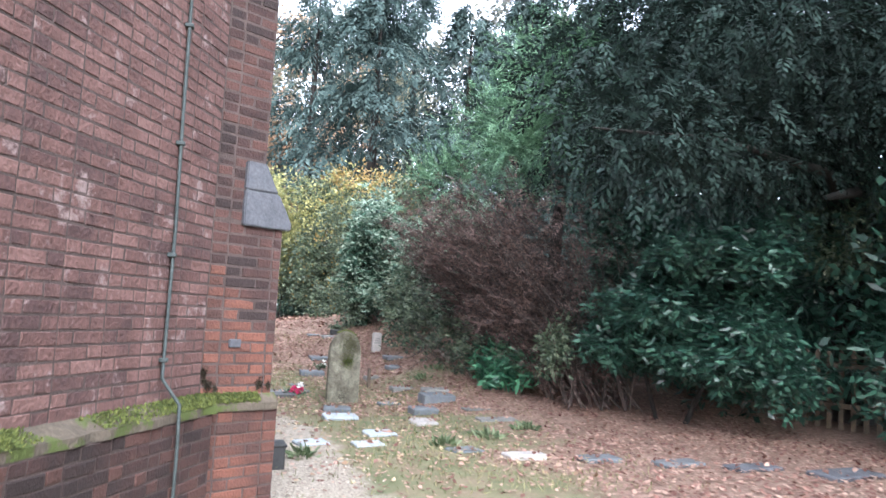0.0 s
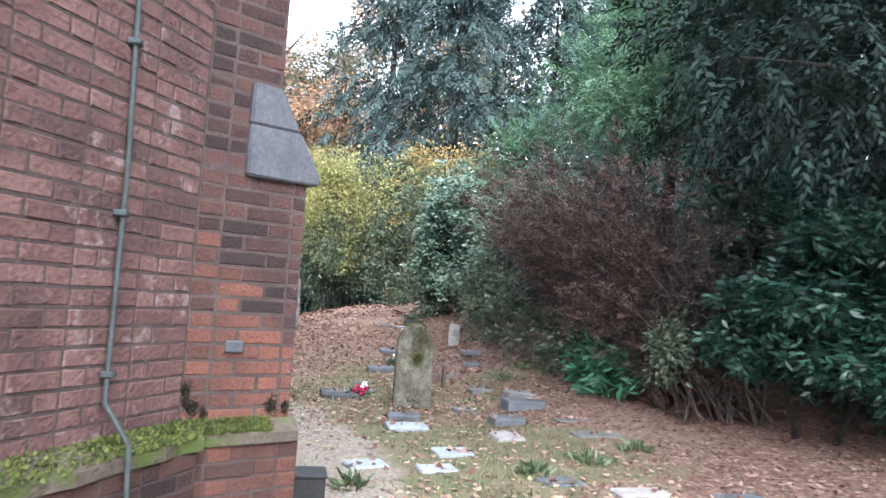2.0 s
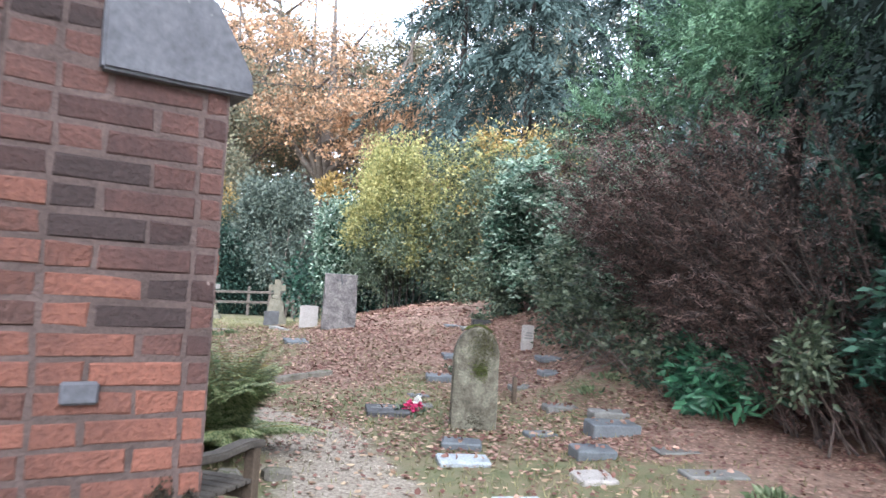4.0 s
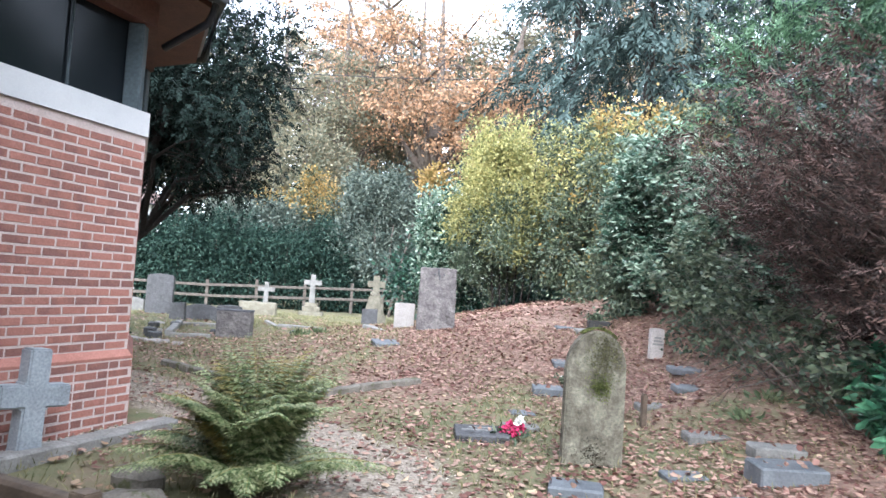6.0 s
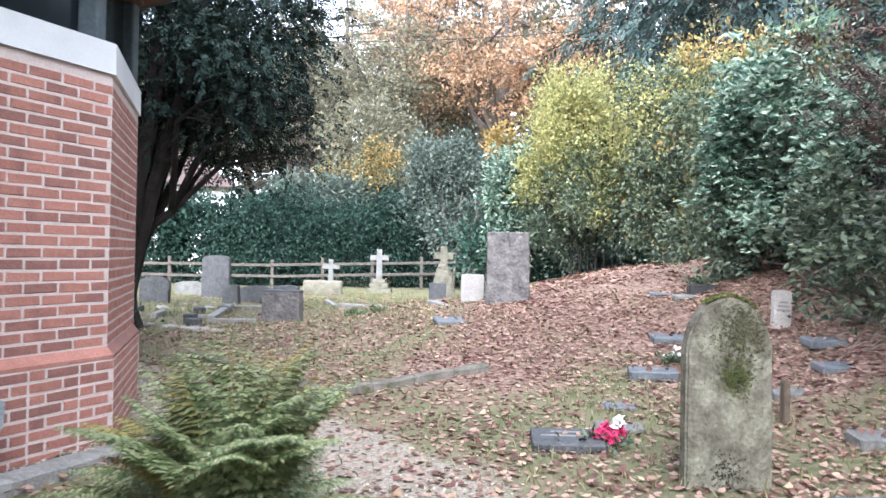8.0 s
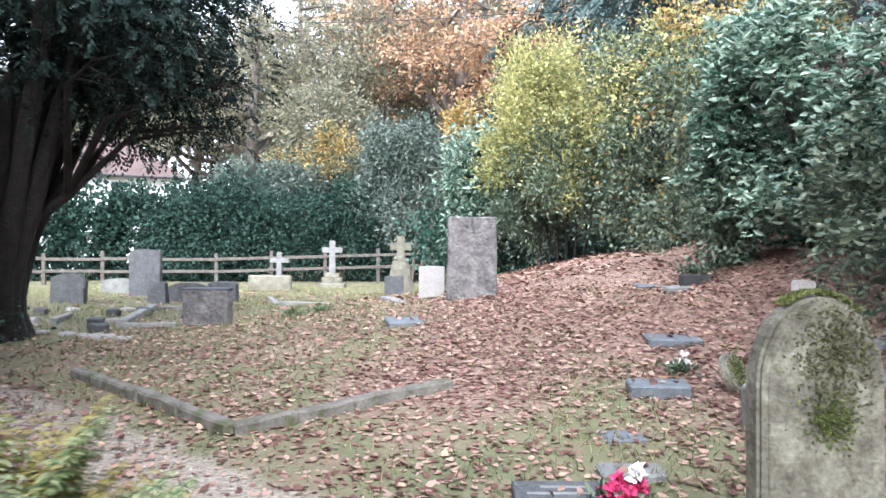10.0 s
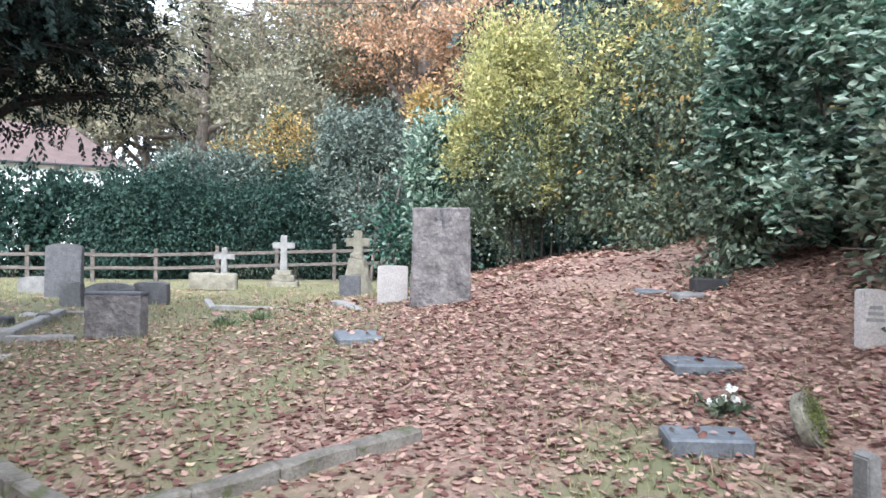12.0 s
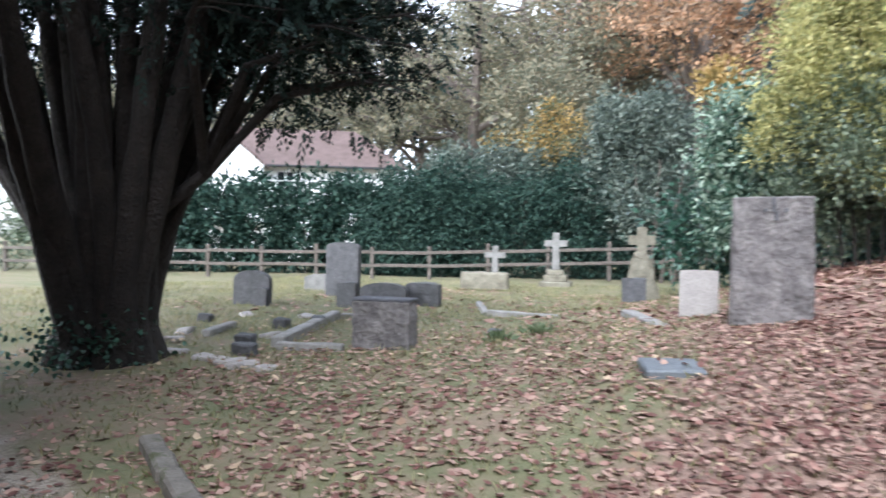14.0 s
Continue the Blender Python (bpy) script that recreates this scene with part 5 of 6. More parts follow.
for i in range(9):
    a = 0.7 * i
    stems.append([(YX + 0.42 * math.cos(a), YY + 0.34 * math.sin(a), yg - 0.15, 0.17), (YX + 0.30 * math.cos(a), YY + 0.24 * math.sin(a), yg + 0.3, 0.13), (YX + 0.24 * math.cos(a + 0.2), YY + 0.18 * math.sin(a + 0.2), yg + 0.9, 0.115),
                  (YX + 0.27 * math.cos(a + 0.3), YY + 0.2 * math.sin(a + 0.3), yg + 1.6, 0.09), (YX + 0.45 * math.cos(a + 0.3), YY + 0.34 * math.sin(a + 0.3), yg + 2.8, 0.05)])
for bx2, by2, bz2 in ((-4.0, 14.2, 2.55), (-3.4, 15.0, 4.4), (-4.3, 12.6, 3.0), (-4.2, 14.9, 2.7), (-4.1, 13.6, 2.75), (-3.7, 14.3, 3.1)):
    mx2, my2 = (YX + bx2) / 2 + 0.35, (YY + by2) / 2
    stems.append([(YX + 0.25, YY + 0.1, yg + 1.1, 0.07), (YX + 0.75, YY + 0.35, yg + 1.55, 0.05), (mx2, my2, bz2 - 0.2, 0.032), (bx2, by2, bz2, 0.010)])
    for k in range(5):
        w_ = 0.25 + 0.15 * k
        c_ = (mx2 + (bx2 - mx2) * w_, my2 + (by2 - my2) * w_, bz2 - 0.2 + 0.2 * w_)
        stems.append([(*c_, 0.012), (c_[0] + rg.uniform(-0.1, 0.35), c_[1] + rg.uniform(-0.3, 0.3), c_[2] + rg.uniform(-0.12, 0.2), 0.008), (c_[0] + rg.uniform(0.1, 0.7), c_[1] + rg.uniform(-0.5, 0.5), c_[2] + rg.uniform(-0.2, 0.25), 0.003)])
yew_blobs = [(-5.9, 13.4, 6.0, 2.1, 2.0, 2.8), (-4.9, 14.0, 4.2, 1.25, 1.1, 1.4), (-4.7, 13.8, 3.1, 0.9, 0.9, 0.6), (-4.0, 14.8, 5.2, 0.6, 0.7, 0.6), (-7.4, 13.2, 4.6, 1.6, 1.6, 1.8), (-5.9, 12.4, 5.2, 1.3, 0.9, 1.0),
             (-6.2, 14.4, 3.9, 1.6, 1.2, 1.2), (-7.6, 12.9, 2.9, 0.8, 0.8, 0.6), (-5.3, 14.6, 2.9, 0.9, 0.7, 0.5), (-4.45, 13.9, 3.7, 0.9, 0.8, 0.6), (-4.2, 14.4, 4.5, 0.8, 0.8, 0.7), (-4.5, 14.2, 2.95, 0.8, 0.7, 0.45), (-5.0, 13.4, 3.0, 0.7, 0.6, 0.4), (-4.1, 14.4, 3.3, 0.7, 0.6, 0.45)]
fr_ = np.random.default_rng(9)
for i in range(20):
    a = fr_.uniform(0, 2 * math.pi)
    q = fr_.uniform(1.3, 2.2)
    yew_blobs.append((YX + 0.2 + q * math.cos(a), YY + 0.4 + 0.9 * q * math.sin(a), fr_.uniform(2.8, 4.2) + 0.5 * (q < 1.7), 0.4, 0.4, fr_.uniform(0.35, 0.6)))
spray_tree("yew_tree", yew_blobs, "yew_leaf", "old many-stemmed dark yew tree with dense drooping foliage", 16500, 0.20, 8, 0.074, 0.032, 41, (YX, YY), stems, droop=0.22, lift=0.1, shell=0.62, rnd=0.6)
ivy = np.random.default_rng(6)
p_ = ivy.normal(size=(500, 3)) * np.array([0.26, 0.22, 0.13]) + np.array([YX + 0.1, YY - 0.3, yg + 0.15])
p_ = p_[p_[:, 2] > ground_z(p_[:, 0], p_[:, 1])]
tagged(part("ivy", leaf_mesh(p_, ivy.normal(size=p_.shape) + np.array([0, -0.6, 0.4]), 0.05, 0.042, ivy), M["rhodo"]), "ivy and sprouts round the foot of the yew", "ivy", kind="stuff")

# hedge side, from the church end to the back
foliage("rhododendron", [*plume(4.95, 7.5, 0.6, 2.5, 0.6, 1.0, 18, 310, 0.40, 0.8, 0.1), *plume(5.6, 6.7, 0.65, 2.6, 0.9, 0.9, 20, 311, 0.42, 0.8, 0.1), *plume(5.5, 8.4, 1.2, 3.2, 0.9, 0.8, 14, 312, 0.45, 0.9, 0.2), (6.2, 6.0, 0.75, 0.5, 0.5, 0.4)],
        "rhodo", "dark glossy rhododendron with drooping leaf whorls and deep shade below", "shrub", 2900, 12, 0.16, 0.13, 0.045, 51, droop=0.25, shell=0.8, whorl=True, simple=True, base=(5.3, 7.5), stem_mat="bark",
        stems=[[(5.3, 7.5, 0, 0.035), (5.0, 7.4, 0.8, 0.028), (4.5, 7.2, 1.7, 0.012)], [(5.6, 7.3, 0, 0.04), (5.8, 6.9, 1.0, 0.03), (6.1, 6.3, 2.0, 0.012)], [(5.1, 8.0, 0, 0.03), (5.1, 8.2, 1.2, 0.025), (5.2, 8.5, 2.4, 0.012)]])
foliage("rhododendron", [(8.6, 8.0, 2.3, 1.3, 1.5, 1.5), (9.6, 5.4, 2.0, 1.3, 1.5, 1.6), (7.2, 9.2, 1.8, 1.4, 1.2, 1.9), (7.0, 5.0, 0.6, 0.5, 0.6, 0.5), (6.6, 7.6, 0.9, 0.7, 0.9, 0.9), (5.2, 9.6, 1.0, 0.6, 0.9, 0.8)],
        "rhodo", "dark rhododendron at the picket fence", "shrub", 1700, 12, 0.16, 0.13, 0.045, 52, droop=0.25, shell=0.55, whorl=True, simple=True, stems=[[(8.8, 7.6, 0, 0.05), (8.7, 7.8, 2.0, 0.03)]])
foliage("light_green_shrub", [(8.0, 6.8, 2.7, 0.9, 0.9, 0.6), (9.2, 6.4, 3.0, 0.9, 0.9, 0.6)], "hedge_leaf", "lighter green leafy shrub above the fence", "shrub", 420, 20, 0.25, 0.09, 0.04, 53)
foliage("sapling_laurel", [(3.42, 8.95, 0.62, 0.34, 0.34, 0.34), (3.75, 8.6, 0.65, 0.28, 0.28, 0.3), (3.7, 9.5, 0.75, 0.35, 0.4, 0.35)], "bright_laurel", "young bright green laurel under the dead conifer", "shrub", 130, 11, 0.14, 0.15, 0.055, 54,
        droop=0.1, shell=0.8, whorl=True, stems=[[(3.5, 8.9, 0.2, 0.015), (3.45, 8.93, 0.8, 0.008)]])
foliage("green_sprig", [(3.75, 7.6, 1.0, 0.2, 0.2, 0.4)], "hedge_leaf", "light green sprig amid dark shrubs", "shrub", 40, 12, 0.12, 0.08, 0.04, 55, shell=0.9)
foliage("bramble", [(3.1, 10.7, 0.95, 0.45, 0.8, 0.5), (2.75, 12.2, 1.25, 0.5, 0.9, 0.7), (3.4, 9.7, 0.75, 0.4, 0.6, 0.4), (2.7, 13.3, 1.6, 0.5, 0.7, 0.8)], "hedge_leaf",
        "tangled green bramble and ivy under the dead conifer", "shrub", 360, 10, 0.16, 0.085, 0.045, 56, droop=0.2, shell=0.7, whorl=True,
        stems=[[(3.3, 9.6 + 0.5 * i, 0.3, 0.012), (2.9 - 0.1 * (i % 3), 9.7 + 0.5 * i, 0.75, 0.009), (2.4 + 0.2 * (i % 2), 9.9 + 0.5 * i, 0.55, 0.005)] for i in range(9)]
        + [[(3.2, 9.4 + 0.17 * i, 0.35, 0.008), (2.75 + 0.12 * math.sin(i * 2.3), 9.5 + 0.17 * i, 1.0 + 0.3 * math.sin(i * 1.7), 0.006), (2.35 + 0.2 * math.sin(i * 3.1), 9.6 + 0.17 * i + 0.3 * math.sin(i), 0.75 + 0.45 * math.sin(i * 2.9), 0.003)] for i in range(26)], stem_mat="bark_grey")

# dead brown conifer hedge: sprays fanning up and out over the graves
def dead_conifer():
    rg = np.random.default_rng(61)
    ob = thing("dead_conifer", 3.9, 9.2, gz(3.9, 9.2), "dead brown conifer with feathery sprays fanning out over the graves", "tree")
    o = np.array(ob.matrix_world.translation)
    paths, P, D, TP = [], [], [], []
    for i in range(230):
        by = rg.uniform(7.7, 11.4)
        foot = np.array([4.5 + rg.uniform(-0.5, 0.8), by, gz(3.9, by) + 0.05])
        tip = np.array([rg.uniform(1.85, 4.4), by + rg.uniform(-0.9, 0.9), rg.uniform(1.3, 3.7)])
        if tip[0] < 2.6:
            tip[2] = rg.uniform(2.2, 3.2)
        if tip[1] < 8.2:
            tip[0] += 0.9 * (8.2 - tip[1]) * 0.6
        mid = foot * 0.5 + tip * 0.5 + np.array([0.35, 0, 0.05]) * rg.uniform(0.2, 1.2)
        ts = np.linspace(0, 1, 7)[:, None]
        cv = (1 - ts) ** 2 * foot + 2 * ts * (1 - ts) * mid + ts ** 2 * tip
        paths.append([(*(c - o), 0.015 * (1 - 0.85 * k / 6)) for k, c in enumerate(cv)])
        m = 40
        t = rg.uniform(0.05, 1.0, m)[:, None] ** 0.8
        c = (1 - t) ** 2 * foot + 2 * t * (1 - t) * mid + t ** 2 * tip
        dd = 2 * (1 - t) * (mid - foot) + 2 * t * (tip - mid)
        c = c + rg.normal(size=c.shape) * np.array([0.13, 0.13, 0.10])
        P.append(c - o)
        D.append(unit(dd) + np.array([-0.35, -0.1, 0.12]) + 0.6 * rg.normal(size=dd.shape))
        for s in range(3):
            k = rg.uniform(0.35, 0.95)
            c0 = (1 - k) ** 2 * foot + 2 * k * (1 - k) * mid + k ** 2 * tip
            e = c0 + unit((tip - foot)[None])[0] * rg.uniform(0.15, 0.4) + rg.normal(size=3) * 0.14
            TP.append([(*(c0 - o), 0.005), (*((c0 + e) / 2 - o + rg.normal(size=3) * 0.02), 0.003), (*(e - o), 0.0012)])
    for p in paths:
        part("branch", tubes([p], 4), M["twig"], ob)
    tagged(part("twig_tangle", tubes(TP, 3), M["twig"], ob), kind="stuff")
    part("brown_sprays", spray_mesh(np.concatenate(P), np.concatenate(D), 0.22, 10, 0.075, 0.016, rg, 0.2), M["brown_frond"], ob)


dead_conifer()
spray_tree("cypress", [(3.9, 9.5, 4.0, 1.0, 1.4, 0.45), (3.0, 10.9, 3.65, 0.7, 0.8, 0.4), (4.1, 10.0, 4.7, 1.0, 1.4, 0.7), (4.7, 9.8, 5.5, 1.0, 1.3, 0.8)], "cypress",
           "green cypress with feathery upswept sprays", 4200, 0.34, 14, 0.085, 0.019, 62, (4.4, 9.4),
           [[(4.4, 9.4, 0.2, 0.14), (4.5, 9.4, 3.0, 0.1), (4.8, 9.3, 6.2, 0.02)]], droop=0.12, lift=0.25, shell=0.75)
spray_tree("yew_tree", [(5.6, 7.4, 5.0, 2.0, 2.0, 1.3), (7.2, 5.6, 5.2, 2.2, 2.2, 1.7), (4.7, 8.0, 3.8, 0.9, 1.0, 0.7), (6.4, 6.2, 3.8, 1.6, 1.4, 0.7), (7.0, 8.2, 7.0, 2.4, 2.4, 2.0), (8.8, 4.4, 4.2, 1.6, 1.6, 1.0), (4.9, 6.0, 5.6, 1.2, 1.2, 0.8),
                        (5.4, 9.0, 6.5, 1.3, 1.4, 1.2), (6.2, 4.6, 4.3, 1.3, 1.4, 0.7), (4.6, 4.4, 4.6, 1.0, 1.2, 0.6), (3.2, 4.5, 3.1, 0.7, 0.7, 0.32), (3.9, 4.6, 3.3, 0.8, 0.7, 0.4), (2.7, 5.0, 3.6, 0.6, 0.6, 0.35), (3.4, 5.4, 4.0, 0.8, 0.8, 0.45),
                        # the last two blobs are unseen boughs, added to shade the ground below
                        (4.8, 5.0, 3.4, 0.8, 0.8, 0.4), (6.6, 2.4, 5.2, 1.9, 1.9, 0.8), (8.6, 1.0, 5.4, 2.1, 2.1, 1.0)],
           "yew_leaf", "large dark conifer with low overhanging boughs and added unseen shading boughs", 15000, 0.30, 9, 0.10, 0.034, 63, (8.6, 7.6),
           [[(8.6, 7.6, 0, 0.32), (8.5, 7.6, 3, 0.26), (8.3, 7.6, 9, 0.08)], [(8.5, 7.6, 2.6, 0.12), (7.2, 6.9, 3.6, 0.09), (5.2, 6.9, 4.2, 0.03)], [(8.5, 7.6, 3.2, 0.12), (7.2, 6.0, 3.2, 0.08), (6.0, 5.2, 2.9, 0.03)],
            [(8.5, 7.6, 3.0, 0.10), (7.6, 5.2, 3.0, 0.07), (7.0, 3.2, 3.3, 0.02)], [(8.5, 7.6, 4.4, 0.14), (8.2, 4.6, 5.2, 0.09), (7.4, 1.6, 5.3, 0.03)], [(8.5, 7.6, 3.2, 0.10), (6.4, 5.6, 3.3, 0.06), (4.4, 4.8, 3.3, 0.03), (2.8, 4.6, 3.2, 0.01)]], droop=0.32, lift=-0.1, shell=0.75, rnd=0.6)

foliage("laurel", [*plume(2.62, 15.1, 1.3, 3.7, 0.80, 0.85, 28, 305, 0.40, 1.2, 0.25), *plume(4.0, 14.5, 1.3, 4.0, 0.9, 0.9, 24, 306, 0.45, 1.2, 0.3), *plume(3.3, 13.8, 1.6, 3.0, 0.5, 0.5, 9, 307, 0.35, 1.2, 0.3)], "pale_laurel",
        "tall glossy blue-green laurel at the edge of the graves", "shrub", 3300, 11, 0.15, 0.105, 0.048, 71, droop=0.05, shell=0.8, whorl=True, base=(3.2, 15.0),
        stems=[[(3.2, 15.0, 0.6, 0.05), (3.0, 15.1, 1.6, 0.04), (2.7, 15.2, 2.8, 0.015)], [(3.5, 14.8, 0.6, 0.05), (3.9, 14.6, 1.8, 0.04), (4.2, 14.5, 3.2, 0.015)]])
foliage("ivy_column", [(2.05, 15.35, 1.7, 0.35, 0.35, 0.85)], "hedge_leaf", "ivy-clad stem at the corner of the laurel", "shrub", 180, 14, 0.16, 0.075, 0.05, 72, droop=0.4, shell=0.6)
foliage("mixed_hedge", [*plume(1.6, 20.1, 1.5, 4.6, 1.2, 0.8, 26, 302, 0.5, 1.4, 0.2), *plume(2.7, 18.6, 1.5, 4.4, 0.9, 0.9, 22, 303, 0.5, 1.4, 0.2), *plume(3.3, 17.3, 1.6, 4.6, 0.8, 0.8, 18, 304, 0.5, 1.4, 0.2)], "hedge_leaf",
        "tall mixed hedge, green below and turning yellow and orange", "hedge", 3300, 15, 0.22, 0.085, 0.048, 73, droop=0.2, shell=0.8, base=(1.8, 20.0), simple=True,
        extra=[("mixed_leaf", 420, "autumn_leaves", "yellow and orange leaves"),
               ("yellow_leaf", 330, "yellow_top", "yellow leaves at the top", [*plume(1.4, 20.1, 3.6, 4.9, 1.2, 0.8, 14, 322, 0.5, 1.2, 0.3), *plume(2.6, 18.7, 3.5, 4.8, 1.0, 0.9, 12, 323, 0.45, 1.2, 0.3)])],
        stems=[[(1.6 + 0.35 * i, 20.0 - 0.5 * i, 0.8, 0.035), (1.5 + 0.4 * i, 19.8 - 0.5 * i, 1.8, 0.03), (1.4 + 0.45 * i, 19.7 - 0.5 * i, 3.2, 0.012)] for i in range(5)])
foliage("orange_shrub_top", [(2.2, 19.6, 5.1, 0.9, 0.6, 0.35), (3.0, 18.4, 4.9, 0.7, 0.6, 0.3)], "gold_leaf", "orange autumn leaves at the top of the hedge", "shrub", 70, 12, 0.3, 0.09, 0.05, 74, shell=0.9)
foliage("yellow_shrub", [*plume(-0.15, 21.1, 2.3, 4.8, 1.3, 0.8, 34, 301, 0.42, 1.7, 0.5)], "yellow_leaf",
        "tall upright shrub in bright yellow-green autumn leaf", "shrub", 2900, 15, 0.2, 0.078, 0.042, 75, lift=0.25, shell=0.8, base=(-0.2, 21.0), simple=True,
        extra=[("hedge_leaf", 1300, "green_leaves", "green lower leaves", plume(-0.1, 20.9, 1.4, 3.2, 1.2, 0.8, 18, 324, 0.42, 1.3, 0.1))],
        stems=[[(-0.3 + 0.16 * i, 21.0, 0.8, 0.025), (-0.45 + 0.22 * i, 21.0, 2.4, 0.02), (-0.9 + 0.36 * i, 21.0, 4.9, 0.006)] for i in range(6)], stem_mat="bark")
foliage("dark_laurel", [*plume(-1.95, 22.8, 1.3, 3.7, 0.55, 0.5, 16, 309, 0.36, 1.3, 0.3)], "pale_laurel", "narrow dark glossy laurel behind the granite headstone", "shrub", 560, 14, 0.25, 0.13, 0.06, 76, droop=0.2, shell=0.8, base=(-1.9, 22.8), stems=[[(-1.9, 22.8, 0.3, 0.04), (-1.95, 22.8, 3.2, 0.015)]])
foliage("golden_sapling", [(-2.4, 24.6, 4.3, 0.5, 0.4, 0.5)], "gold_leaf", "golden sapling top behind the laurel", "tree", 70, 12, 0.2, 0.12, 0.07, 77, shell=0.9, stems=[[(-2.4, 24.6, 0, 0.04), (-2.4, 24.6, 4.4, 0.01)]])

# behind the rail fence
foliage("grey_green_shrub", [*plume(-5.2, 30.3, 1.6, 5.0, 1.9, 1.0, 40, 308, 0.6, 1.1, 0.4)], "grey_leaf", "large grey-green shrub behind the fence", "shrub", 2000, 16, 0.34, 0.13, 0.07, 81, simple=True, base=(-5.0, 29.6),
        droop=0.2, shell=0.8, stems=[[(-5.0 + 0.3 * i, 29.4, 0, 0.06), (-5.0 + 0.4 * i, 29.5, 1.4, 0.05), (-5.2 + 0.7 * i, 29.7, 3.4, 0.02)] for i in range(4)])
foliage("golden_tree", [(-8.15, 31.4, 5.1, 0.5, 0.4, 0.5), (-7.6, 31.4, 4.6, 0.6, 0.4, 0.3), (-8.7, 31.5, 4.4, 0.7, 0.4, 0.3), (-10.2, 31.6, 4.35, 0.45, 0.4, 0.25), (-8.0, 31.2, 3.9, 1.1, 0.5, 0.4)], "gold_leaf", "small golden-leaved tree over the hedge", "tree", 190, 12, 0.34, 0.11, 0.065, 82, shell=1.0,
        stems=[[(-7.8, 31.6, 0, 0.06), (-7.9, 31.6, 2.6, 0.05), (-8.1, 31.5, 5.2, 0.012)], [(-7.9, 31.6, 2.4, 0.035), (-8.7, 31.6, 3.8, 0.02), (-9.8, 31.6, 4.4, 0.008)]],
        extra=[("hedge_leaf", 90, "green_leaves", "green leaves")])
foliage("laurel_hedge", [(-12.2 + 1.25 * i, 28.4 + 0.4 * i, 1.5 + 0.1 * math.sin(i * 2.0), 1.25, 0.95, 1.75 + 0.2 * math.sin(i * 1.7)) for i in range(7)], "laurel", "long dark green laurel hedge behind the rail fence", "hedge",
        4400, 13, 0.24, 0.125, 0.058, 83, droop=0.75, shell=0.55, simple=True, stems=[[(-12 + 1.2 * i, 28.5 + 0.4 * i, 0, 0.04), (-12 + 1.2 * i, 28.5 + 0.4 * i, 2.4, 0.02)] for i in range(7)])
foliage("grey_hedge", [(-11.2 + 1.4 * i, 30.6 + 0.4 * i, 2.9, 1.3, 0.8, 1.3) for i in range(4)], "grey_leaf", "paler grey-green growth above the laurel hedge", "hedge", 1200, 16, 0.34, 0.14, 0.08, 84, shell=0.5, simple=True,
        stems=[[(-11 + 1.3 * i, 30.7 + 0.4 * i, 0, 0.05), (-11 + 1.3 * i, 30.7 + 0.4 * i, 3.4, 0.02)] for i in range(4)])
foliage("beech_hedge", [(-21 + 1.4 * i, 26.2 + 0.5 * i, 1.5, 1.3, 0.9, 1.8 - 0.02 * i) for i in range(8)], "laurel", "clipped green hedge along the fence", "hedge", 2600, 13, 0.30, 0.19, 0.105, 85, shell=0.5, simple=True, stems=[[(-20 + 1.6 * i, 26.6 + 0.5 * i, 0, 0.04), (-20 + 1.6 * i, 26.6 + 0.5 * i, 1.8, 0.02)] for i in range(6)])
foliage("beech_hedge", [(-30 + 1.9 * i, 21.0 + 0.9 * i, 1.6, 1.5, 1.2, 1.7) for i in range(6)], "hedge_leaf", "clipped green hedge far beyond the yew", "hedge", 900, 14, 0.36, 0.15, 0.09, 86, shell=0.4, simple=True, stems=[[(-29, 21.5, 0, 0.05), (-29, 21.5, 2, 0.03)]])
foliage("russet_shrub", [(-10.4, 37.0, 6.6, 2.2, 1.5, 1.6), (-9.0, 37.5, 4.6, 2.2, 1.4, 2.2)], "olive_leaf", "russet-brown rounded tree crown beyond the hedge", "tree", 700, 16, 0.45, 0.17, 0.10, 87, shell=0.5, simple=True,
        stems=[[(-10, 37, 0, 0.15), (-10.2, 37, 5, 0.08), (-10.3, 37, 7.5, 0.02)]])


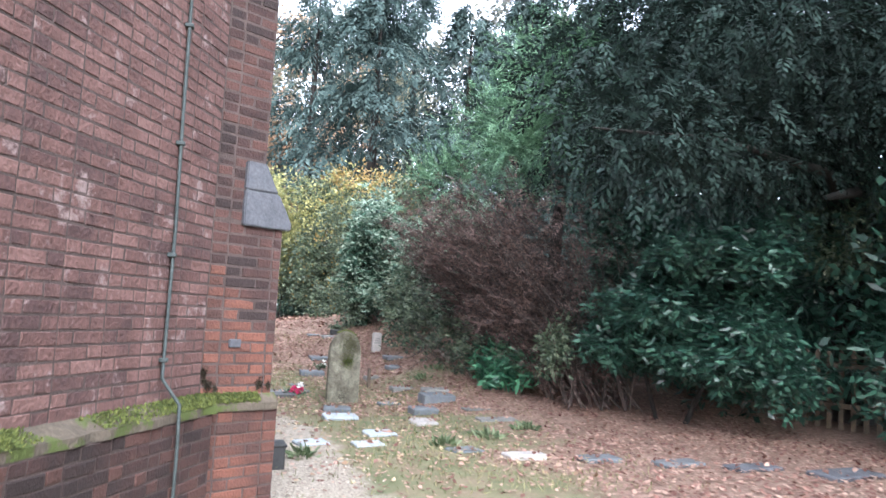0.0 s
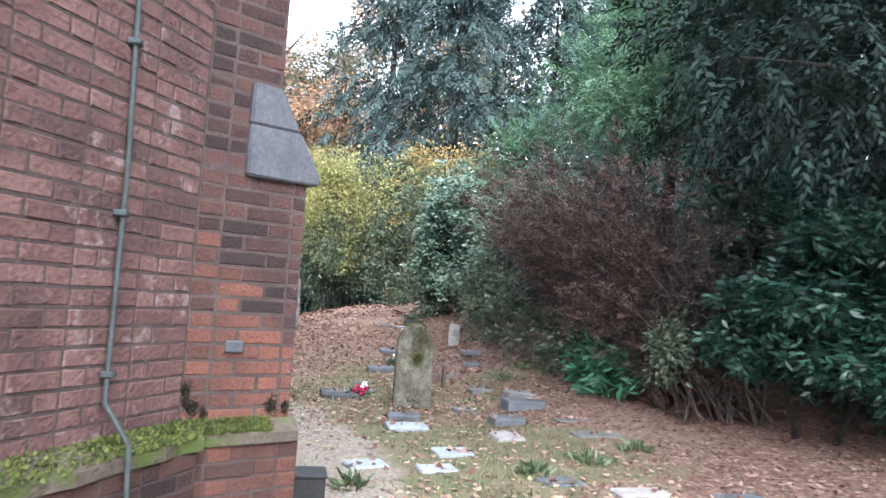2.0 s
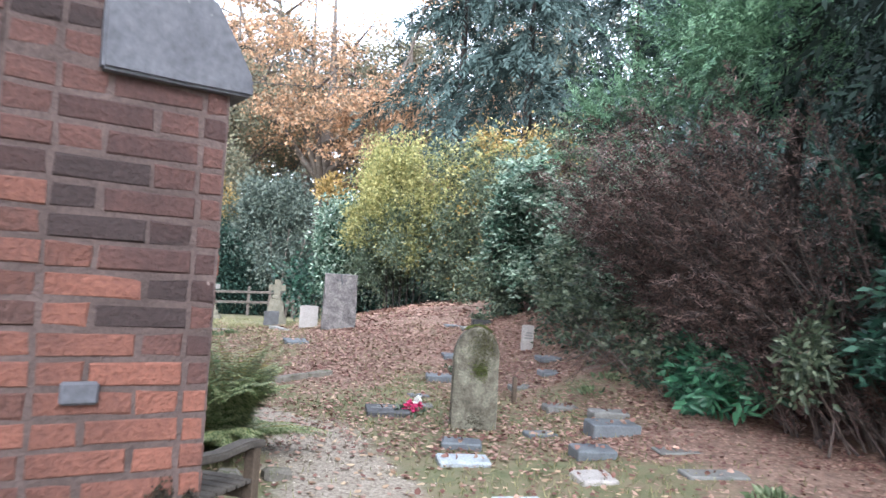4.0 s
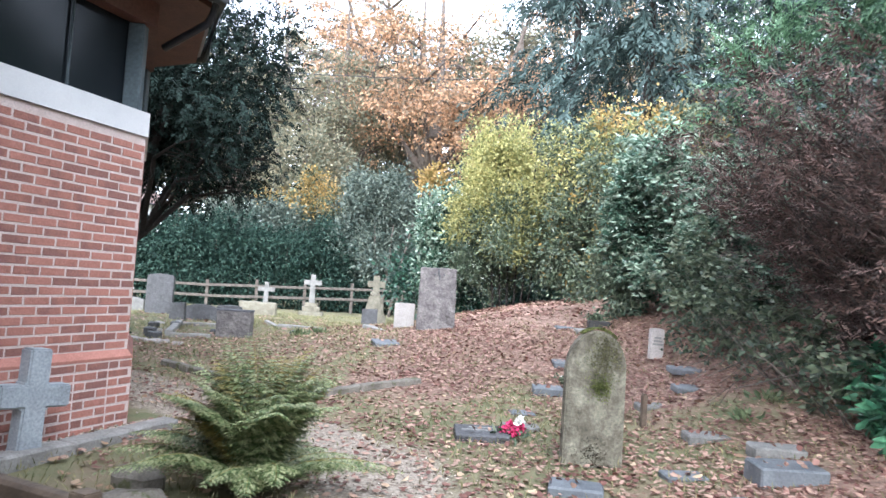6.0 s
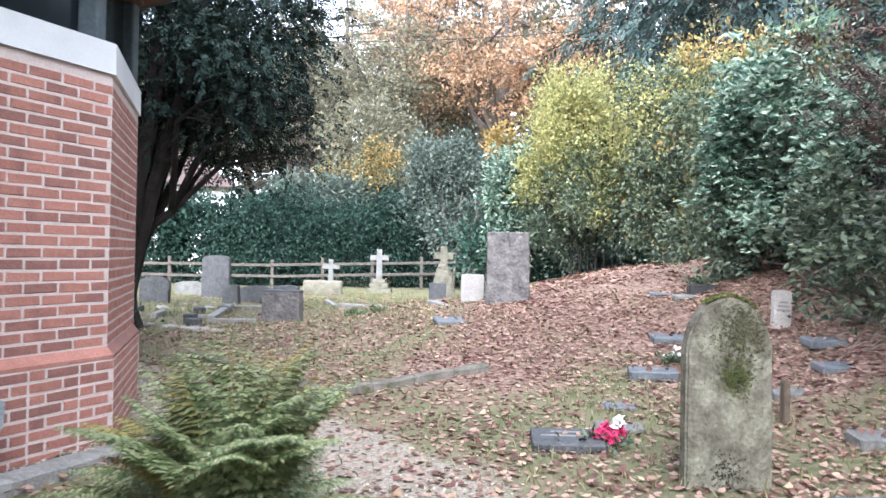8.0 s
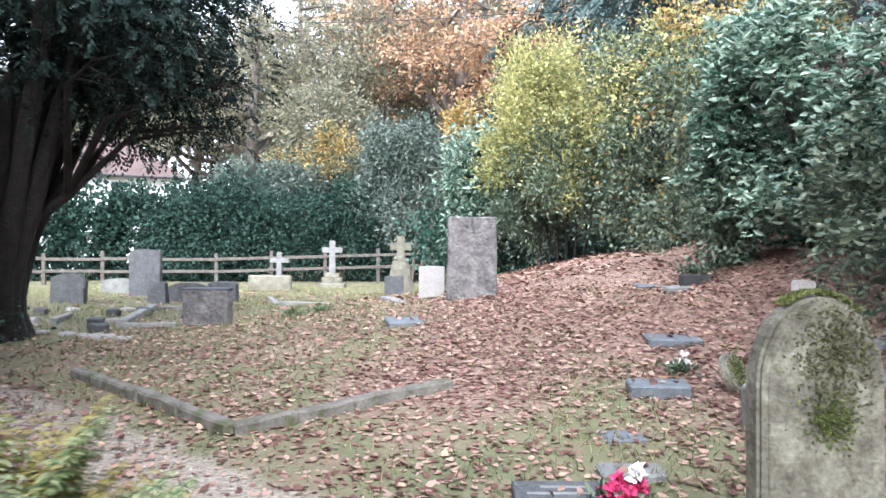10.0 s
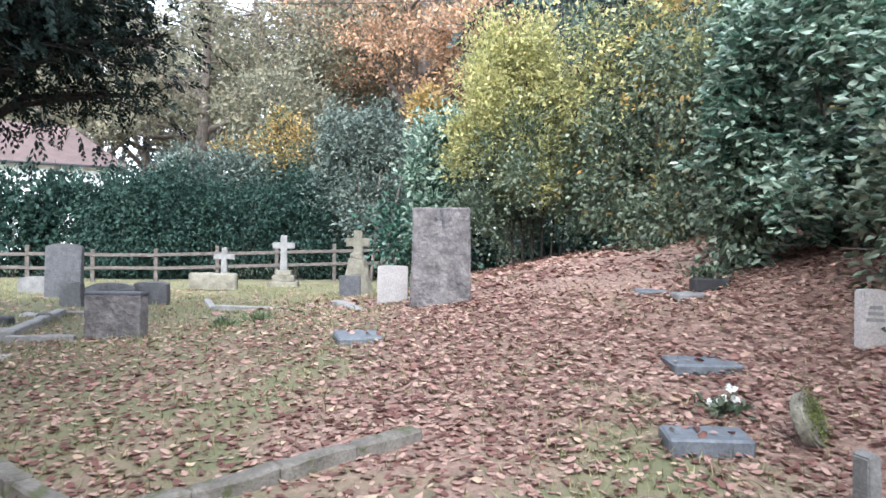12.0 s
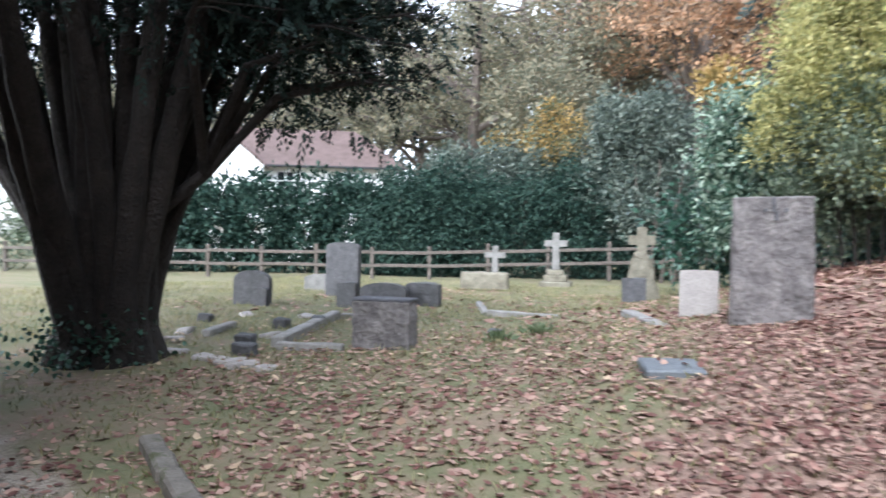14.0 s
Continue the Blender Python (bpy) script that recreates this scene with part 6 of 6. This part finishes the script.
def broadleaf(x, y, height, spread, mat, label, seed, count=1100, leaf=0.2, low=0.35):
    """A tall autumn tree: a trunk that forks into splayed leaders, level boughs on them, and leaf plates round the boughs."""
    rg = np.random.default_rng(seed)
    ob = thing("broadleaf_tree", x, y, 0.0, label, "tree")
    limbs, small, ends = [], [], []
    fork = height * low
    part("trunk", tubes([[(0, 0, 0, height * 0.03), (0.1, 0, fork * 0.5, height * 0.024), (-0.05, 0.1, fork, height * 0.02), (0.2, 0, height * 0.6, height * 0.011), (0, 0.1, height * 0.9, 0.04)]], 10), M["bark_grey"], ob)
    for i in range(8):
        a = 2 * math.pi * i / 8 + rg.uniform(-0.35, 0.35)
        reach, top = spread * rg.uniform(0.5, 1.0), height * rg.uniform(0.5, 0.98)
        z0 = fork * rg.uniform(0.8, 1.5)
        s0 = np.array([0, 0, z0])
        e0 = np.array([reach * math.cos(a), reach * math.sin(a), top])
        m0 = s0 * 0.45 + e0 * 0.55 + np.array([0.3 * reach * math.cos(a), 0.3 * reach * math.sin(a), -0.06 * height]) + rg.normal(size=3) * 0.3
        q = np.linspace(0, 1, 6)[:, None]
        cv = (1 - q) ** 2 * s0 + 2 * q * (1 - q) * m0 + q * q * e0
        limbs.append([(*c, height * 0.011 * (1 - 0.85 * k / 5)) for k, c in enumerate(cv)])
        ends.append(e0)
        for k in range(9):
            u = rg.uniform(0.25, 1.0)
            c = (1 - u) ** 2 * s0 + 2 * u * (1 - u) * m0 + u * u * e0
            b = a + rg.uniform(-1.5, 1.5)
            ln = spread * rg.uniform(0.25, 0.6)
            e = c + np.array([ln * math.cos(b), ln * math.sin(b), ln * rg.uniform(-0.2, 0.35)])
            mid = (c + e) / 2 + np.array([0, 0, 0.08 * ln]) + rg.normal(size=3) * 0.15
            small.append([(*c, height * 0.0045), (*mid, height * 0.0028), (*e, 0.014)])
            ends += [e, mid, (mid + e) / 2]
            for w in range(3):
                f = mid + (e - mid) * rg.uniform(0, 1)
                g = f + rg.normal(size=3) * spread * np.array([0.13, 0.13, 0.07])
                small.append([(*f, 0.028), (*((f + g) / 2 + rg.normal(size=3) * 0.06), 0.018), (*g, 0.008)])
                ends.append(g)
    for p in limbs:
        part("limb", tubes([p], 6), M["bark_grey"], ob)
    tagged(part("branch_tangle", tubes(small, 3), M["bark_grey"], ob), kind="stuff")
    ends = np.array(ends)
    c = ends[rg.integers(0, len(ends), count)] + rg.normal(size=(count, 3)) * spread * np.array([0.09, 0.09, 0.05])
    per = 24
    p = (c[:, None, :] + rg.normal(size=(count, per, 3)) * np.array([0.42, 0.42, 0.22]) * rg.uniform(0.6, 1.3, (count, 1, 1))).reshape(-1, 3)
    d = rg.normal(size=p.shape) + np.array([0, 0, -0.4])
    part("crown", leaf_mesh(p, d, leaf * 1.0, leaf * 0.64, rg, 0.2, 0.2, 0.4, True), M[mat], ob)
    return ob


broadleaf(-5.6, 46, 22, 6.0, "oak_leaf", "tall oak with russet autumn leaves and bare limbs", 91, 901)
broadleaf(-11.5, 47, 20, 6.0, "olive_leaf", "spreading oak with olive-brown leaves and visible limbs", 92, 780)
broadleaf(-17.5, 46, 18, 6.0, "olive_leaf", "thin olive-leaved oak beyond the hedge", 93, 540)
broadleaf(-1.0, 50, 22, 6.0, "oak_leaf", "russet oak beyond the hedge", 94, 660)
broadleaf(-24, 52, 15, 5.5, "olive_leaf", "hazy oak beyond the house", 95, 540)
broadleaf(-33, 44, 13, 5.0, "olive_leaf", "oak beyond the yew", 96, 540)
broadleaf(-38, 32, 13, 5.5, "olive_leaf", "oak at the far side of the churchyard", 99, 540)
broadleaf(-20, 60, 25, 8.0, "olive_leaf", "large olive-brown oak in the distant wood", 191, 901, 0.26)
broadleaf(-9, 60, 27, 8.0, "oak_leaf", "large russet oak in the distant wood", 192, 901, 0.26)
broadleaf(4, 56, 26, 8.0, "olive_leaf", "large hazy oak in the distant wood", 193, 901, 0.26)
broadleaf(-32, 60, 22, 8.0, "olive_leaf", "large hazy oak behind the house", 194, 780, 0.26)
broadleaf(0.5, 40, 13, 3.2, "oak_leaf", "slender russet tree above the hedge", 97, 420)


# tall conifers; their default colour carries the bluish haze
def far_conifer(x, y, height, spread, seed, mat="far_conifer", label="tall conifer beyond the hedge, bluish haze put into its colour", count=1550):
    rg = np.random.default_rng(seed)
    ob = thing("conifer", x, y, 0.0, label, "tree")
    part("trunk", tubes([[(0, 0, 0, height * 0.02), (0, 0, height * 0.5, height * 0.012), (0, 0, height, 0.02)]], 8), M["bark"], ob)
    arms = 95
    az, ah = rg.uniform(0, 6.28, arms), height * (0.08 + 0.92 * rg.uniform(0, 1, arms))
    reach = spread * 1.6 * (1.08 - (ah / height) ** 2.2) * rg.uniform(0.6, 1.15, arms)
    pick = rg.integers(0, arms, count)
    u = rg.uniform(0.05, 1, count) ** 0.7
    r = reach[pick] * u
    a = az[pick] + rg.normal(size=count) * 0.16
    c = np.stack([r * np.cos(a), r * np.sin(a), ah[pick] + 0.05 * r - 0.22 * r * u + 0.28 * rg.normal(size=count)], axis=1)
    out = np.stack([np.cos(a), np.sin(a), np.full(count, -0.45)], axis=1) + 0.5 * rg.normal(size=(count, 3))
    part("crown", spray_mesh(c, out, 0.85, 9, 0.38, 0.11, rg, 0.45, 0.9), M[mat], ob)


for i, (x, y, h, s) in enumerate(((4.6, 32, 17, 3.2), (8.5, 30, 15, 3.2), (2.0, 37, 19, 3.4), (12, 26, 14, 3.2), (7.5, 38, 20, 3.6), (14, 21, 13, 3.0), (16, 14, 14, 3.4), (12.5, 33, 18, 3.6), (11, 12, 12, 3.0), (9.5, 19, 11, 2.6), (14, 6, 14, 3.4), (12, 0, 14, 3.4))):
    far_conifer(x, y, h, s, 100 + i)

# dark leaves added for the stems and shade under the hedges, and the wood beyond
foliage("undergrowth", [(-2.6 + 1.1 * i, 23.6 - 0.1 * i, 1.3, 0.9, 0.6, 0.9) for i in range(6)], "rhodo", "dark undergrowth added for stems and shade behind the autumn shrubs", "shrub", 900, 14, 0.3, 0.12, 0.07, 211, shell=0.6, simple=True,
        stems=[[(-2.4 + 0.9 * i, 23.4, 0.3, 0.03), (-2.3 + 0.9 * i, 23.5, 1.6, 0.015)] for i in range(6)])
# far wall of leaves in haze colours, filling gaps between the far trees
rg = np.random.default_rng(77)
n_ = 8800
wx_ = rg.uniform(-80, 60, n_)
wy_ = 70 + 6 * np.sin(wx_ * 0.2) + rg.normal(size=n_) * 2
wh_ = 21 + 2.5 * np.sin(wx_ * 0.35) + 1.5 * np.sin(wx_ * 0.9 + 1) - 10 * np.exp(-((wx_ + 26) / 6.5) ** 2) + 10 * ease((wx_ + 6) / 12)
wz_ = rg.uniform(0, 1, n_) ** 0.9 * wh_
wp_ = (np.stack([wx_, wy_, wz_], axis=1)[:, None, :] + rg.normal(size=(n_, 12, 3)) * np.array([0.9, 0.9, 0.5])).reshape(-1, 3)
tagged(part("distant_woodland", leaf_mesh(wp_, rg.normal(size=wp_.shape), 0.62, 0.36, rg, 0.2, 0.2, 0.4, True), M["far_wood"]), "woodland closing the distance, haze put into its grey-green colour", "woodland", kind="stuff")

# thicket added behind the hedge side to keep light off the rhododendrons
tx_ = rg.uniform(0, 1, 2600)
tp_ = np.stack([9.6 + 1.6 * rg.uniform(-1, 1, 2600) - 0.12 * (tx_ * 16), -3 + tx_ * 17, rg.uniform(0.1, 1, 2600) * 4.2], axis=1)
tp_ = (tp_[:, None, :] + rg.normal(size=(2600, 12, 3)) * 0.28).reshape(-1, 3)
tp_ = tp_[tp_[:, 2] > 0.1]
tagged(part("thicket", leaf_mesh(tp_, rg.normal(size=tp_.shape), 0.2, 0.08, rg, 0.2, 0.2, 0.4, True), M["rhodo"]), "dark evergreen thicket added to block light from the hedge side", "thicket", kind="stuff")

# unseen conifers, added behind the start of the walk
for i, (x, y) in enumerate(((6, -9), (12, -8), (0, -14), (16, -2))):
    far_conifer(x, y, 11, 3.2, 140 + i, count=300, label="unseen conifer added behind the start of the walk")

# distant overhead wire
wire = thing("overhead_wire", -20, 36, 0.0, "thin overhead wire far beyond the hedge", "wire")
part("strand", tubes([[(-8 + 36 * t, 3 * t, 12.2 - 1.2 * 4 * t * (1 - t), 0.02) for t in np.linspace(0, 1, 13)]], 4), M["black"], wire)


# ---- ground cover ----
def fallen(n, box_, rg, density, size):
    """Curled five-lobed leaves lying on the ground."""
    x, y = rg.uniform(box_[0], box_[1], n), rg.uniform(box_[2], box_[3], n)
    k = rg.uniform(0, 1, n) < density(x, y)
    x, y = x[k], y[k]
    n = len(x)
    z = ground_z(x, y) + 0.008 + rg.uniform(0, 0.010, n)
    a = rg.uniform(0, 6.28, n)
    tilt = rg.normal(size=(n, 2)) * 0.2
    s = size * rg.uniform(0.55, 1.35, n)
    o = np.array([(-0.5, 0), (-0.2, 0.30), (0.18, 0.36), (0.55, 0), (0.26, -0.30), (-0.15, -0.33)])
    o = o[None] * rg.uniform(0.7, 1.25, (n, 6, 1))
    lx, ly = o[:, :, 0] * s[:, None], o[:, :, 1] * s[:, None]
    curl = 0.9 * (o[:, :, 0] ** 2 + 1.2 * o[:, :, 1] ** 2) * s[:, None] * rg.uniform(-0.4, 1.0, (n, 1))
    px = x[:, None] + lx * np.cos(a)[:, None] - ly * np.sin(a)[:, None]
    py = y[:, None] + lx * np.sin(a)[:, None] + ly * np.cos(a)[:, None]
    pz = z[:, None] + curl + lx * tilt[:, :1] + ly * tilt[:, 1:]
    v = np.stack([px, py, pz], axis=-1).reshape(-1, 3)
    b = np.arange(n)[:, None] * 6
    return mesh_of("fallen_leaves", v, np.concatenate([b + np.array([[0, 1, 2, 3]]), b + np.array([[0, 3, 4, 5]])]))


def clear_of_walls(x, y):
    side = (x - C[0]) * WN[0] + (y - C[1]) * WN[1]
    ann = (x - A1[0]) * AN[0] + (y - A1[1]) * AN[1]
    return ((side > 0.12) | (y > 3.6)) & ((ann > 0.1) | (y > 9.5))


rg = np.random.default_rng(201)
lit = fallen(84000, (-5, 4.5, 7.5, 17), rg, lambda x, y: litter_amount(x, y) * (1 - 0.5 * gravel_amount(x, y)) * clear_of_walls(x, y) * 0.95, 0.047)
tagged(part("fallen_leaves", lit, M["litter"]), "russet fallen leaves strewn over the graves", "fallen leaves", kind="stuff")
lit = fallen(46000, (-1, 8, 0, 10), rg, lambda x, y: litter_amount(x, y) * (1 - 0.7 * gravel_amount(x, y)) * clear_of_walls(x, y) * 0.8, 0.046)
tagged(part("fallen_leaves", lit, M["litter"]), "brown fallen leaves under the hedge", "fallen leaves", kind="stuff")
lit = fallen(26000, (-9, 5, 16, 24), rg, lambda x, y: litter_amount(x, y) * 0.7, 0.10)
tagged(part("fallen_leaves", lit, M["litter"]), "fallen leaves along the back of the bank", "fallen leaves", kind="stuff")
lit = fallen(9000, (-7, 3, 4, 16), rg, lambda x, y: 0.4 * clear_of_walls(x, y), 0.055)
tagged(part("tan_leaves", lit, M["litter_pale"]), "pale tan fallen leaves on grass and path", "fallen leaves", kind="stuff")

lit = fallen(11000, (-5.5, 2.5, 8, 15.5), rg, lambda x, y: 0.6 * (1 - 0.8 * gravel_amount(x, y)) * (1 - 0.8 * litter_amount(x, y)) * clear_of_walls(x, y), 0.045)
tagged(part("scattered_leaves", lit, M["litter"]), "thin scatter of russet leaves over the grass", "fallen leaves", kind="stuff")

sx_, sy_, sz_ = [], [], []
for (x, y, w, d, z, turn) in TABLETS:
    for i in range(rg.integers(3, 11)):
        a, b = rg.uniform(-0.45, 0.45) * w, rg.uniform(-0.45, 0.45) * d
        c, q = math.cos(radians(turn)), math.sin(radians(turn))
        sx_.append(x + a * c - b * q)
        sy_.append(y + a * q + b * c)
        sz_.append(z + 0.012)
sp_ = np.stack([np.array(sx_), np.array(sy_), np.array(sz_)], axis=1)
sd_ = rg.normal(size=sp_.shape) * np.array([1, 1, 0.12])
tagged(part("stray_leaves", leaf_mesh(sp_, sd_, 0.055, 0.045, rg, 0.12, 0.1), M["litter"]), "fallen leaves caught on the flat tablets", "fallen leaves", kind="stuff")

n = 170000
x, y = rg.uniform(-14, 3.6, n), rg.uniform(3.5, 27, n)
k = (rg.uniform(0, 1, n) < (1 - gravel_amount(x, y)) * (1 - 0.85 * litter_amount(x, y)) * clear_of_walls(x, y)) & (rg.uniform(0, 1, n) < np.clip(0.35 + 0.5 * np.sin(x * 1.7) * np.sin(y * 1.3 + 0.5) + 0.4, 0.08, 1))
x, y = x[k], y[k]
gp = np.stack([x, y, ground_z(x, y) - 0.004], axis=1)
gd = rg.normal(size=gp.shape) * 0.5 + np.array([0, 0, 1.0])
tagged(part("grass", leaf_mesh(gp, gd, 0.065, 0.008, rg, 0.1, 0.3, 0.35, True), M["grass"]), "short rough churchyard grass", "grass", kind="stuff")


# ---- bricks of the church and the annex ----
lay_bricks(wall_church, off(C, WD, -4.6), WD, WN, 4.6, LEDGE + 0.04, 4.6, 0.071, 0.225, 0.008, M["old_brick"], 0.05, 1, limit=300, flemish=True, proud=0.003,
           near=lambda s, z: abs(s - 3.3) + abs(z - 1.6) * 0.9, wear=0.005)
lay_bricks(plinth_church, off(off(C, WN, 0.10), WD, -4.6), WD, WN, 4.6, -0.1, LEDGE - 0.05, 0.071, 0.225, 0.008, M["dark_brick"], 0.04, 2, limit=150, flemish=True, near=lambda s, z: -s)
lay_bricks(buttress, C, BD, BN, BL, LEDGE + 0.03, 1.84, 0.071, 0.225, 0.010, M["dark_brick"], 0.04, 3, M["red_brick"], 1.3, limit=120, flemish=True, proud=0.003)
lay_bricks(upper, C, BD, BN, BU, 1.85, 4.7, 0.071, 0.225, 0.010, M["dark_brick"], 0.04, 4, limit=140, flemish=True, proud=0.003)
lay_bricks(foot, off(C, BN, 0.035), BD, BN, BL + 0.04, -0.1, LEDGE - 0.05, 0.071, 0.225, 0.009, M["red_brick"], 0.04, 5, limit=60, flemish=True)
END = off(C, BD, BL)
TD = (-BN[0], -BN[1])
lay_bricks(buttress, END, TD, BD, BW, LEDGE + 0.03, 1.84, 0.071, 0.225, 0.008, M["dark_brick"], 0.04, 6, M["red_brick"], 1.3, limit=120, flemish=True, proud=0.003)
lay_bricks(upper, off(C, BD, BU), TD, BD, BW, 2.0, 4.7, 0.071, 0.225, 0.008, M["dark_brick"], 0.04, 7, limit=140, flemish=True, proud=0.003)
lay_bricks(foot, off(off(C, BN, 0.035), BD, BL + 0.04), TD, BD, BW + 0.07, -0.1, LEDGE - 0.05, 0.071, 0.225, 0.010, M["red_brick"], 0.04, 8, limit=60, flemish=True)
lay_bricks(wall_annex, off(A1, AD, -3.4), AD, AN, 3.4, 0.60, SILL0, 0.0695, 0.209, 0.016, M["annex_brick"], 0.02, 9, proud=0.0025, limit=300, near=lambda s, z: -s, wear=0.003)
lay_bricks(wall_annex, A1, AD2, AN2, 1.5, 0.60, SILL0, 0.0695, 0.209, 0.016, M["annex_brick"], 0.02, 10, proud=0.0025, limit=0, wear=0.003)
rim = ring(0.045)
lay_bricks(bpy.data.objects["trim_plinth"], off(rim[1], AD, -3.4), AD, AN, 3.4, -0.175, 0.5215, 0.0695, 0.209, 0.016, M["annex_brick"], 0.02, 11, proud=0.0025, limit=200, flemish=True, near=lambda s, z: -s, wear=0.003)
lay_bricks(bpy.data.objects["trim_plinth"], rim[1], AD2, AN2, 1.5, -0.175, 0.5215, 0.0695, 0.209, 0.016, M["annex_brick"], 0.02, 12, proud=0.0025, limit=0, flemish=True, wear=0.003)
# bevelled plinth course
for nm, a, b, d in (("bevel", rim[1], A1, AD), ("bevel2", rim[1], A1, AD2)):
    ln = 3.4 if nm == "bevel" else 1.5
    s0 = -3.4 if nm == "bevel" else 0.0
    bm = bmesh.new()
    p0, p1 = off(a, d, s0), off(a, d, s0 + ln)
    q0, q1 = off(b, d, s0), off(b, d, s0 + ln)
    vs = [bm.verts.new((*p0, 0.523)), bm.verts.new((*p1, 0.523)), bm.verts.new((*p1, 0.545)), bm.verts.new((*p0, 0.545)), bm.verts.new((*q0, 0.597)), bm.verts.new((*q1, 0.597))]
    bm.faces.new((vs[0], vs[1], vs[2], vs[3]))
    bm.faces.new((vs[3], vs[2], vs[5], vs[4]))
    tagged(part("trim_bevel_course", bm, M["annex_brick"]), "bevelled red brick course above the annex plinth", "trim", kind="structure")
